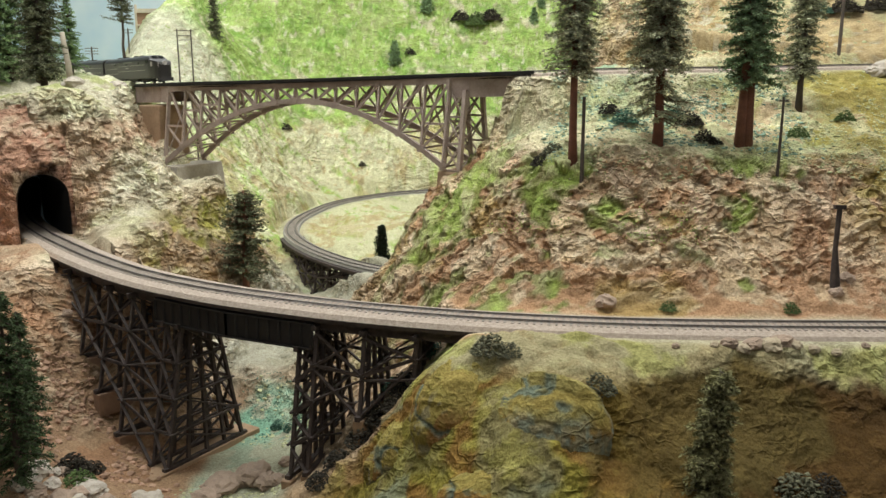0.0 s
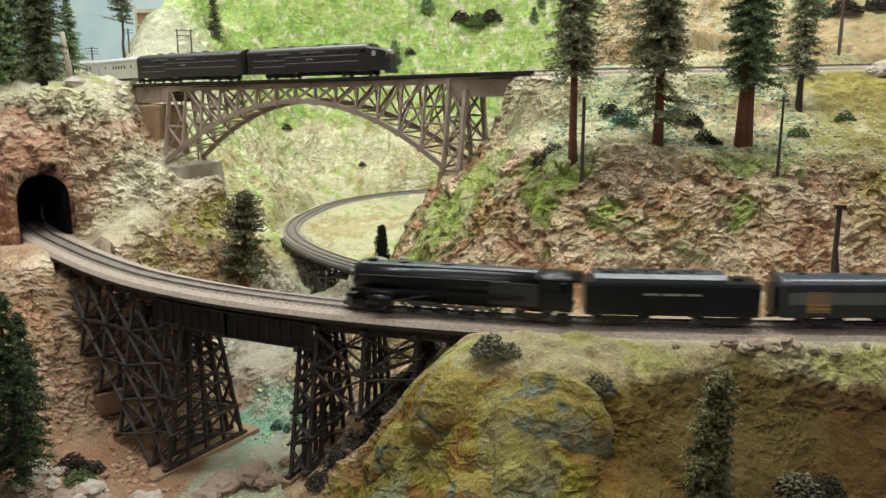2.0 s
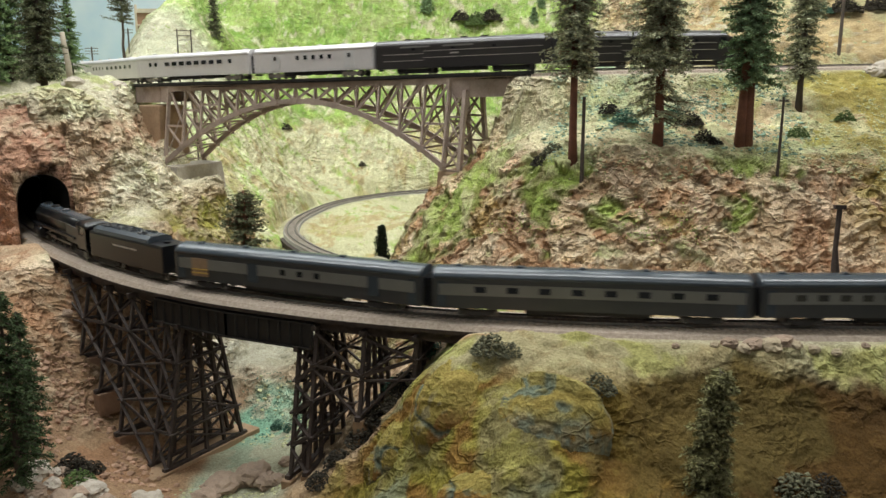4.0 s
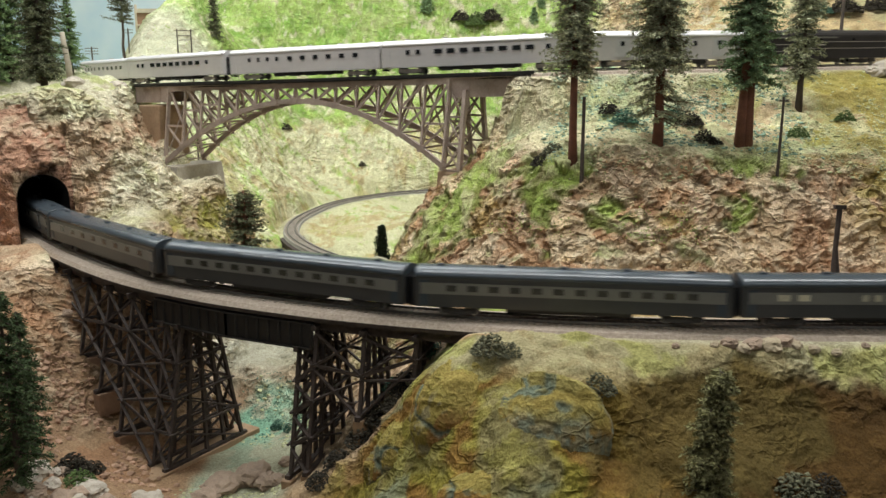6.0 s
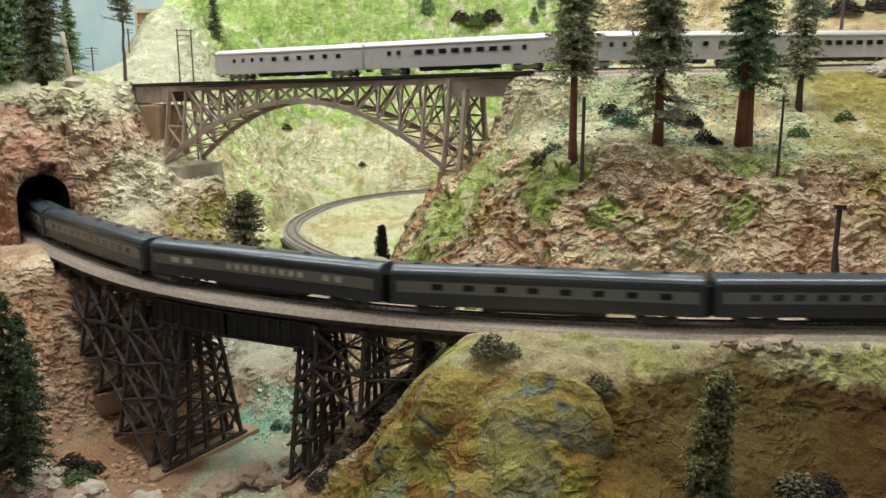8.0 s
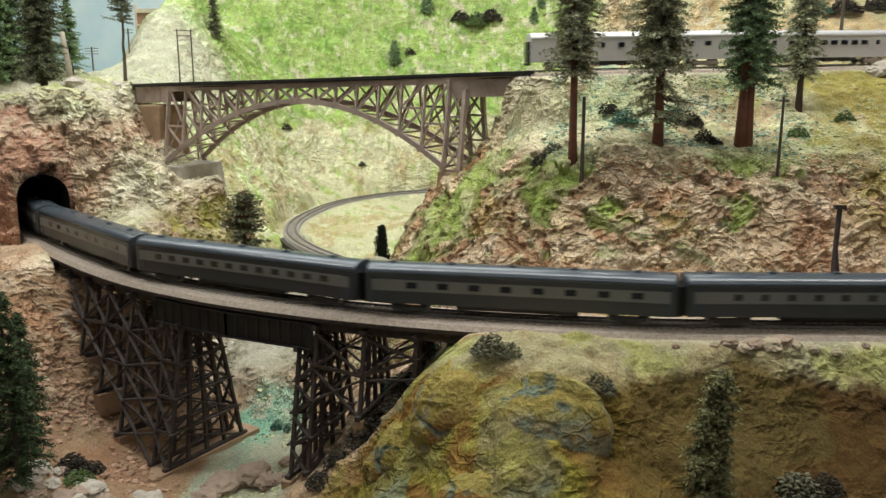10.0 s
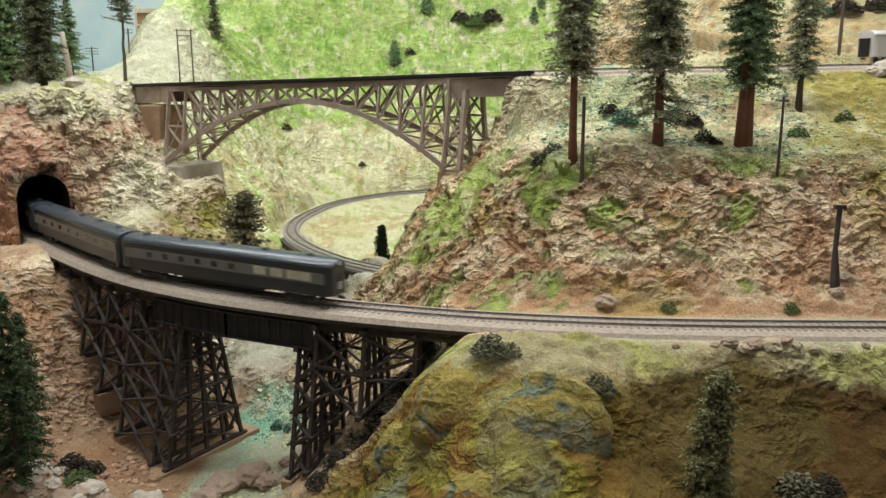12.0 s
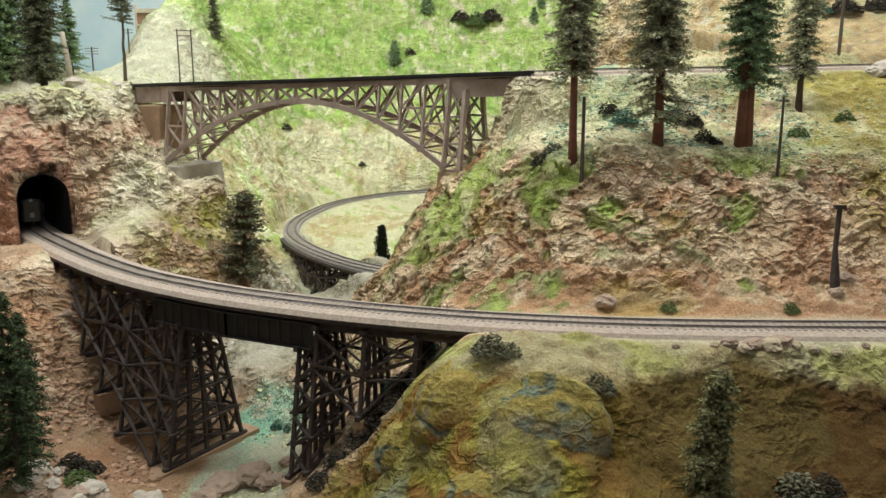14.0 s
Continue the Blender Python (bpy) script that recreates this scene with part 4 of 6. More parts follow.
# ---- the brown steel arch bridge of the upper line ----
def arch_bridge():
    root = thing("arch_bridge", "brown steel deck arch bridge with lattice spandrels", "bridge")
    s0, s1 = on(UPPER, -0.447, 1.424), on(UPPER, 0.02, 1.164)
    a0, b0 = UPPER.at(s0), UPPER.at(s1)
    n = 14
    side = Vector((0, 0, 1)).cross(b0 - a0).normalized()

    def along(t):
        return a0.lerp(b0, t)

    def top(t):
        return along(t) + Vector((0, 0, -0.0105))

    def rib_z(t):
        u = t - 0.52
        return 0.1855 - (0.39 if u < 0 else 0.37) * u * u

    def rest(t, z, k):
        """A place on one of the two trusses (k = -1 or 1), which lean apart towards their feet."""
        head = top(t).z
        w = 0.0235 + 0.165 * max(0.0, head - z)
        return Vector((*(along(t) + side * w * k).xy, z))

    def low(t, k):
        return rest(t, rib_z(t), k)

    def bar(name, a, b, w, h):
        g = Geo()
        g.beam(a, b, w, h)
        part(name, g, BRIDGE, root)

    for k in (-1, 1):
        bar("top_chord", rest(-0.004, top(0).z, k), rest(1.0, top(1).z, k), 0.005, 0.0092)
        for i in range(n):
            t0, t1 = i / n, (i + 1) / n
            bar("arch_rib", low(t0, k), low(t1, k), 0.0045, 0.0072)
            a, b = (t0, t1) if i >= n // 2 else (t1, t0)
            if rib_z(a) > 0.155 or i in (3, 10):
                bar("diagonal", low(a, k), rest(b, top(b).z, k), 0.0022, 0.0036)
            else:
                # deep end panels: halved by a strut, with a brace in each half
                zm = (rib_z(b) + top(b).z) / 2 if i in (0, n - 1) else (rib_z(a) + top(a).z) / 2
                zm = max(zm, rib_z(a) + 0.012)
                bar("diagonal", rest(a, zm, k), rest(b, top(b).z, k), 0.0022, 0.0036)
                bar("diagonal", low(a, k), rest(b, zm, k), 0.0022, 0.0034)
                bar("panel_strut", rest(a, zm, k), rest(b, zm, k), 0.0022, 0.0034)
        for i in range(n + 1):
            w = 0.0070 if i == 0 else 0.0105 if i == n else 0.0046
            bar("vertical", low(i / n, k), rest(i / n, top(i / n).z, k), 0.0028, w)
            g = Geo()
            g.box((0, 0, 0), (0.0105, 0.0008, 0.0095), Matrix.Translation(low(i / n, k) + side * 0.0026 * k) @ Matrix.Rotation(math.atan2(b0.y - a0.y, b0.x - a0.x), 4, "Z"))
            part("gusset_plate", g, BRIDGE, root)
    for i in range(n + 1):
        t = i / n
        for k in (-1, 1):
            bar("cross_brace", rest(t, top(t).z, k), low(t, -k), 0.0016, 0.0024)
        bar("cross_strut", low(t, -1), low(t, 1), 0.0026, 0.0026)
        bar("floor_beam", rest(t, top(t).z, -1), rest(t, top(t).z, 1), 0.003, 0.006)
        if i < n:
            t1 = (i + 1) / n
            bar("rib_lacing", low(t, -1), low(t1, 1), 0.0016, 0.0022)
    # deck along the curve, with the tie ends standing out over the girders
    d0, d1 = on(UPPER, -0.545, 1.52), on(UPPER, 0.125, 1.13)
    g = Geo()
    g.loft([[m @ Vector((0, y, z)) for y, z in ((-0.0235, -0.0062), (0.0235, -0.0062), (0.0235, -0.0036), (-0.0235, -0.0036))] for m in UPPER.sub(d0, d1)])
    part("deck", g, GIRDER_BLACK, root)
    for y in (-0.0262, 0.0262):
        g = Geo()
        g.loft([[m @ Vector((0, y + d, z)) for d, z in ((-0.0012, -0.0046), (0.0012, -0.0046), (0.0012, -0.0008), (-0.0012, -0.0008))] for m in UPPER.sub(d0, d1)])
        part("guard_timber", g, GIRDER_BLACK, root)
    g = Geo()
    for i in range(int((d1 - d0) / 0.0056)):
        g.box((0, 0, -0.0045), (0.0030, 0.0530, 0.0034), UPPER.frame_at(d0 + 0.0056 * (i + 0.5)))
    tagged(part("bridge_ties", g, GIRDER_BLACK, root), kind="stuff")
    # plate girder approach spans
    for a, b, h, drop in ((on(UPPER, -0.530, 1.502), s0, 0.0255, 0.0065), (s1, on(UPPER, 0.125, 1.13), 0.0255, 0.0068)):
        pa, pb = UPPER.at(a), UPPER.at(b)
        for y in (-0.024, 0.024):
            g = Geo()
            off = side * y + Vector((0, 0, -drop - h / 2))
            up = Vector((0, 0, h / 2))
            g.beam(pa + off, pb + off, 0.002, h)
            g.beam(pa + off + up, pb + off + up, 0.006, 0.0016)
            g.beam(pa + off - up, pb + off - up, 0.006, 0.0016)
            for i in range(5):
                c = pa.lerp(pb, i / 4) + off
                g.beam(c - up, c + up, 0.0052, 0.0014)
            part("approach_girder", g, BRIDGE, root)
    # tall tower under the east end: two slim posts in front, two behind, cross-braced
    foot = 0.096
    for k in (-1, 1):
        for t, w in ((1.0, 0.005), (1.046, 0.0085)):
            bar("tower_leg", rest(t, foot, k), rest(t, 0.203, k), 0.005, w)
        for j in range(3):
            z0, z1 = foot + 0.036 * j, foot + 0.036 * (j + 1)
            bar("tower_brace", rest(1.0, z0, k), rest(1.046, z1, k), 0.0014, 0.0022)
            bar("tower_brace", rest(1.046, z0, k), rest(1.0, z1, k), 0.0014, 0.0022)
            bar("tower_brace", rest(1.0, z0, k), rest(1.046, z0, k), 0.0016, 0.0030)
    for t in (1.0, 1.046):
        for j in range(3):
            z0, z1 = foot + 0.036 * j, foot + 0.036 * (j + 1)
            for k in (-1, 1):
                bar("tower_brace", rest(t, z0, k), rest(t, z1, -k), 0.0014, 0.0022)
    # masonry supports
    for name, c, size, mat in (("pier", Vector((*along(0.022).xy, rib_z(0) - 0.002)), (0.050, 0.104, 0.05), CONCRETE), ("pier", Vector((*along(1.012).xy, 0.097)), (0.030, 0.090, 0.05), TAN),
                               ("abutment", along(-0.085) + Vector((0, 0, -0.034)), (0.048, 0.060, 0.09), TAN)):
        g = Geo()
        m = pose(c.x, c.y, c.z, 0, 0, math.degrees(math.atan2(b0.y - a0.y, b0.x - a0.x)))
        w, d, h = size
        g.hexa([m @ Vector(p) for p in ((-w / 2 * 1.1, -d / 2 * 1.1, -h), (w / 2 * 1.1, -d / 2 * 1.1, -h), (w / 2 * 1.1, d / 2 * 1.1, -h), (-w / 2 * 1.1, d / 2 * 1.1, -h),
                                        (-w / 2, -d / 2, -0.003), (w / 2, -d / 2, -0.003), (w / 2, d / 2, -0.003), (-w / 2, d / 2, -0.003))])
        bezel(part(name, g, mat, root), 0.002)


arch_bridge()

# ---- rolling stock: local x runs forward, z = 0 is the rail top ----
def rounded(ob):
    """Smooth along the sides, flat on the end caps."""
    me = ob.data
    me.polygons.foreach_set("use_smooth", [len(f.vertices) <= 4 for f in me.polygons])
    return ob


def truck(parent, x, mat, frame_mat, wheelbase=0.029, r=0.0052):
    t = part_root("truck", parent, pose(x, 0, 0))
    for y in (-0.0125, 0.0125):
        g = Geo()
        g.box((0, y, 0.0062), (wheelbase + 0.006, 0.0018, 0.0032))
        g.box((0, y, 0.0044), (wheelbase * 0.45, 0.002, 0.0034))
        g.beam((-wheelbase / 2, y * 1.06, 0.0052), (-wheelbase * 0.22, y * 1.06, 0.0030), 0.0012, 0.0022)
        g.beam((-wheelbase * 0.22, y * 1.06, 0.0030), (wheelbase * 0.22, y * 1.06, 0.0030), 0.0012, 0.0024)
        g.beam((wheelbase * 0.22, y * 1.06, 0.0030), (wheelbase / 2, y * 1.06, 0.0052), 0.0012, 0.0022)
        for k in (-0.3, 0.3):
            g.tube([(k * wheelbase, y * 1.04, 0.0036), (k * wheelbase, y * 1.04, 0.0076)], [0.0011, 0.0011], 6)
        for k in (-1, 1):
            g.box((k * wheelbase / 2, y, 0.0055), (0.005, 0.0024, 0.0045))
        part("side_frame", g, frame_mat, t)
    for k in (-1, 1):
        g = Geo()
        for y in (-0.0085, 0.0085):
            g.tube([(k * wheelbase / 2, y - 0.0011, r), (k * wheelbase / 2, y + 0.0011, r)], [r, r], 14)
        g.tube([(k * wheelbase / 2, -0.0085, r), (k * wheelbase / 2, 0.0085, r)], [0.001, 0.001], 6)
        part("wheelset", g, mat, t)
    return t


BLACK = material("black_paint", (0.012, 0.012, 0.014), 0.3, dark=(0.007, 0.007, 0.008), scale=40)
DARK_GREY = material("dark_grey_paint", (0.060, 0.060, 0.060), 0.38, dark=(0.046, 0.046, 0.046), scale=30)
MID_GREY = material("light_grey_band", (0.21, 0.205, 0.185), 0.42, dark=(0.165, 0.16, 0.145), scale=30)
ROOF = material("dark_roof", (0.065, 0.08, 0.095), 0.26, dark=(0.05, 0.06, 0.07), scale=30)
SILVER = material("silver_car_side", (0.74, 0.695, 0.68), 0.40, 0.25, dark=(0.63, 0.59, 0.58), scale=30)
SILVER_ROOF = material("silver_roof", (0.72, 0.69, 0.68), 0.42, 0.35, dark=(0.62, 0.6, 0.6), scale=30)
LOCO_BROWN = material("umber_engine_paint", (0.042, 0.037, 0.036), 0.3, dark=(0.028, 0.025, 0.024), scale=30)
STRIPE = material("pale_stripe", (0.62, 0.57, 0.52), 0.5, scale=30)
WHEEL = material("wheel_metal", (0.30, 0.29, 0.28), 0.4, 0.8, scale=60)
TRUCK = material("truck_grime", (0.05, 0.045, 0.042), 0.7, dark=(0.03, 0.027, 0.025), scale=80)
PALE_TRUCK = material("silver_truck", (0.56, 0.49, 0.44), 0.6, 0.2, dark=(0.36, 0.31, 0.27), scale=80)
PANE = material("carriage_glass", (0.02, 0.022, 0.025), 0.08, scale=10)
YELLOW = material("yellow_bar_paint", (0.70, 0.45, 0.10), 0.5, scale=30)
DIM_PANE = material("smoked_glass", (0.09, 0.085, 0.065), 0.15, dark=(0.04, 0.04, 0.035), scale=90)
# cream colour standing for lit diner panes and reflecting lounge panes
PAINTED_LIT_PANE = material("painted_lit_pane", (0.74, 0.69, 0.52), 0.6, scale=40)


def carriage(name, label, length, half, sill, eave, ridge, side_mat, band_mat, roof_mat, truck_mat, windows, window_z, window_h, pane_mat, observation=False, band=None, group="", tapered_skirt=True):
    root = thing(name, label, "railway carriage", group)
    h = length / 2
    xs = [-h, -h + 0.003, h - 0.003, h]
    sq = [0.93, 1, 1, 0.93]
    if observation:
        xs = [-h, -h + 0.002, -h + 0.006, -h + 0.014, -h + 0.024, h - 0.003, h]
        sq = [0.62, 0.74, 0.87, 0.96, 1, 1, 0.93]
    g = Geo()
    g.loft([[Vector((x, y * k, z)) for y, z in ((-half, sill), (-half, eave), (half, eave), (half, sill))] for x, k in zip(xs, sq)])
    part("body", g, side_mat, root)
    g = Geo()
    rings = []
    for x, k in zip(xs, sq):
        drop = 0.0035 * (1 - k) / 0.38 if observation else 0
        rings.append([Vector((x, -(half + 0.0004) * k * math.cos(a), eave - 0.0006 + (ridge - eave - drop) * math.sin(a) ** 0.8)) for a in np.linspace(0, math.pi, 13)])
    g.loft(rings)
    rounded(part("roof", g, roof_mat, root))
    for y in (-1, 1):
        if band:
            g = Geo()
            g.box((0, y * (half + 0.0003), (band[0] + band[1]) / 2), (length - 0.012, 0.0006, band[1] - band[0]))
            part("window_band", g, band_mat, root)
        for x, w in windows:
            g = Geo()
            g.box((x, y * (half + 0.0005), window_z), (w, 0.0008, window_h))
            part("window", g, pane_mat, root)
    g = Geo()
    g.box((0, 0, sill - 0.0022), (length * 0.40, half * 1.5, 0.0048))
    for k in range(4):
        g.box((-0.045 + 0.03 * k, -half * 0.72, sill - 0.003), (0.018, 0.004, 0.006))
    part("underframe", g, TRUCK, root)
    for k in (-1, 1):
        if k > 0 or not observation:
            g = Geo()
            g.box((k * (h + 0.0018), 0, sill + 0.013), (0.0042, half * 1.1, 0.027))
            part("diaphragm", g, BLACK, root)
        truck(root, k * (h - 0.042), WHEEL, truck_mat)
    for k in (-1, 1):
        g = Geo()
        g.box((k * (h + 0.002), 0, 0.0075), (0.008, 0.002, 0.003))
        part("coupler", g, TRUCK, root)
        if k > 0 or not observation:
            for y in (-1, 1):
                g = Geo()
                g.box((k * (h - 0.009), y * (half + 0.0002), sill + 0.0135), (0.0085, 0.0006, 0.024))
                part("door", g, roof_mat if band else band_mat, root)
    for i in range(5):
        g = Geo()
        g.box((-h + length * (i + 0.6) / 5, 0, ridge + 0.0002), (0.006, 0.005, 0.0014))
        part("roof_vent", g, roof_mat, root)
    return root


CAR = 0.2945
GAP = 0.297


def row(n, a, b, w):
    return [(a + (b - a) * i / (n - 1), w) for i in range(n)]


LOWER_TRAIN, UPPER_TRAIN = [], []


def steam_engine():
    root = thing("steam_locomotive", "large black steam locomotive with a sleek boiler casing", "locomotive")
    g = Geo()
    g.tube([(x, 0, z) for x, z in ((-0.077, 0.0315), (0.02, 0.0315), (0.045, 0.0315), (0.103, 0.0315))], [0.0146, 0.0146, 0.0138, 0.0138], 28)
    rounded(part("boiler", g, BLACK, root))
    g = Geo()
    prof = [(-0.0085, 0.040), (-0.0075, 0.0455), (-0.005, 0.0470), (0.005, 0.0470), (0.0075, 0.0455), (0.0085, 0.040)]
    g.loft([[Vector((x, y, z)) for y, z in prof] for x in (-0.076, 0.098)])
    part("skyline_casing", g, ROOF, root)
    g = Geo()
    g.tube([(0.103, 0, 0.0315), (0.1045, 0, 0.0315), (0.1055, 0, 0.0315)], [0.0125, 0.0115, 0.004], 24)
    part("smokebox_door", g, BLACK, root)
    g = Geo()
    g.tube([(0.1045, 0, 0.034), (0.109, 0, 0.034)], [0.0026, 0.0028], 12)
    part("headlight", g, WHEEL, root)
    g = Geo()
    g.tube([(0.087, 0, 0.045), (0.087, 0, 0.0495)], [0.0045, 0.0050], 16)
    part("chimney", g, BLACK, root)
    for x in (0.055, 0.012):
        g = Geo()
        g.tube([(x, 0, 0.044), (x, 0, 0.0485), (x, 0, 0.0495)], [0.0062, 0.0055, 0.003], 14)
        part("dome", g, BLACK, root)
    g = Geo()
    g.box((-0.054, 0, 0.0255), (0.046, 0.0315, 0.021))
    part("firebox", g, DARK_GREY, root)
    cab = Geo()
    for y in (-0.0168, 0.0168):
        cab.box((-0.092, y, 0.0215), (0.030, 0.0012, 0.017))
        cab.box((-0.1045, y, 0.0355), (0.005, 0.0012, 0.011))
        cab.box((-0.080, y, 0.0355), (0.006, 0.0012, 0.011))
    cab.box((-0.0775, 0, 0.029), (0.0012, 0.0336, 0.032))
    cab.box((-0.094, 0, 0.0135), (0.03, 0.033, 0.002))
    part("cab", cab, BLACK, root)
    g = Geo()
    g.loft([[Vector((x, y, z)) for y, z in [(-0.018, 0.0405)] + [(-0.018 * math.cos(a), 0.0405 + 0.0062 * math.sin(a)) for a in np.linspace(0.3, 2.84, 7)] + [(0.018, 0.0405)]] for x in (-0.116, -0.074)])
    rounded(part("cab_roof", g, BLACK, root))
    for y in (-0.0165, 0.0165):
        g = Geo()
        g.box((-0.091, y, 0.0355), (0.016, 0.0005, 0.009))
        part("cab_window", g, PANE, root)
        g = Geo()
        g.box((0.02, y * 0.98, 0.0225), (0.17, 0.0042, 0.0012))
        g.box((0.02, y * 1.1, 0.0215), (0.17, 0.0006, 0.003))
        part("running_board", g, BLACK, root)
        g = Geo()
        g.tube([(-0.05, y * 0.94, 0.037), (0.1, y * 0.9, 0.036)], [0.0004, 0.0004], 5)
        part("handrail", g, WHEEL, root)
        g = Geo()
        g.tube([(0.062, y, 0.0125), (0.087, y, 0.0125)], [0.0064, 0.0064], 16)
        g.tube([(0.060, y * 0.98, 0.0195), (0.089, y * 0.98, 0.0195)], [0.0036, 0.0036], 12)
        rounded(part("cylinder", g, BLACK, root))
        g = Geo()
        g.box((-0.100, y, 0.0065), (0.012, 0.0012, 0.009))
        part("cab_step", g, BLACK, root)
    g = Geo()
    g.box((0.0, 0, 0.0135), (0.20, 0.014, 0.008))
    part("frame", g, BLACK, root)
    for i in range(4):
        ax = part_root("driver_axle", root, pose(0.045 - 0.0255 * i, 0, 0.0115))
        for y in (-0.0085, 0.0085):
            g = Geo()
            ring = [[Vector((r * math.cos(a), y + d, r * math.sin(a))) for a in np.linspace(0, 2 * math.pi, 24, endpoint=False)] for r, d in ((0.0115, -0.0012), (0.0115, 0.0012), (0.0095, 0.0012), (0.0095, -0.0012), (0.0115, -0.0012))]
            g.loft(ring, caps=False)
            for k in range(10):
                a = k * math.pi / 5
                g.beam((0, y, 0), (0.0098 * math.cos(a), y, 0.0098 * math.sin(a)), 0.001, 0.0012, (0, 1, 0))
            g.tube([(0, y - 0.0016, 0), (0, y + 0.0016, 0)], [0.0024, 0.0024], 10)
            part("driving_wheel", g, TRUCK, ax)
    for y in (-0.0118, 0.0118):
        g = Geo()
        g.box((0.0068, y, 0.0085), (0.08, 0.0012, 0.0022))
        part("side_rod", g, WHEEL, root)
        g = Geo()
        g.box((0.045, y * 1.12, 0.0115), (0.05, 0.0012, 0.002))
        part("main_rod", g, WHEEL, root)
        g = Geo()
        g.beam((0.03, y * 1.2, 0.0185), (0.058, y * 1.2, 0.0125), 0.0012, 0.0016)
        part("valve_rod", g, WHEEL, root)
    truck(root, 0.088, WHEEL, TRUCK, 0.022, 0.0048)
    truck(root, -0.072, WHEEL, TRUCK, 0.026, 0.0058)
    g = Geo()
    g.hexa([Vector(p) for p in ((0.104, -0.0145, 0.0025), (0.119, -0.004, 0.0025), (0.119, 0.004, 0.0025), (0.104, 0.0145, 0.0025), (0.104, -0.0145, 0.013), (0.111, -0.009, 0.013), (0.111, 0.009, 0.013), (0.104, 0.0145, 0.013))])
    part("pilot", g, BLACK, root)
    g = Geo()
    g.box((0.106, 0, 0.0150), (0.010, 0.031, 0.003))
    part("pilot_deck", g, BLACK, root)
    return root


def tender():
    root = thing("tender", "long black tender with coal bunker and white lettering bars", "tender")
    g = Geo()
    prof = [(-0.0172, 0.0100), (-0.0172, 0.0375), (-0.0160, 0.0405), (0.0160, 0.0405), (0.0172, 0.0375), (0.0172, 0.0100)]
    g.loft([[Vector((x, y, z)) for y, z in prof] for x in (-0.078, 0.078)])
    part("tank", g, BLACK, root)
    g = Geo()
    prof = [(-0.0165, 0.0400), (-0.0155, 0.0440), (-0.010, 0.0472), (0.010, 0.0472), (0.0155, 0.0440), (0.0165, 0.0400)]
    g.loft([[Vector((x, y, z)) for y, z in prof] for x in (-0.048, -0.044, 0.070)])
    part("bunker", g, ROOF, root)
    g = Geo()
    rnd = random.Random(4)
    for _ in range(150):
        c = (rnd.uniform(-0.03, 0.064), rnd.uniform(-0.010, 0.010), 0.0472)
        s = rnd.uniform(0.001, 0.0026)
        g.box((0, 0, 0), (s, s, s), pose(*c, rnd.uniform(0, 90), rnd.uniform(0, 90), rnd.uniform(0, 90)))
    tagged(part("coal", g, BLACK, root), kind="stuff")
    for y in (-0.0174, 0.0174):
        for x, w in ((-0.019, 0.014), (0.000, 0.018), (0.019, 0.014)):
            g = Geo()
            g.box((x, y, 0.0300), (w, 0.0004, 0.0019))
            part("lettering_bar", g, STRIPE, root)
    g = Geo()
    g.tube([(-0.062, 0, 0.040), (-0.062, 0, 0.0425)], [0.004, 0.004], 12)
    part("water_hatch", g, BLACK, root)
    truck(root, -0.048, WHEEL, TRUCK, 0.044)
    truck(root, 0.044, WHEEL, TRUCK, 0.044)
    return root


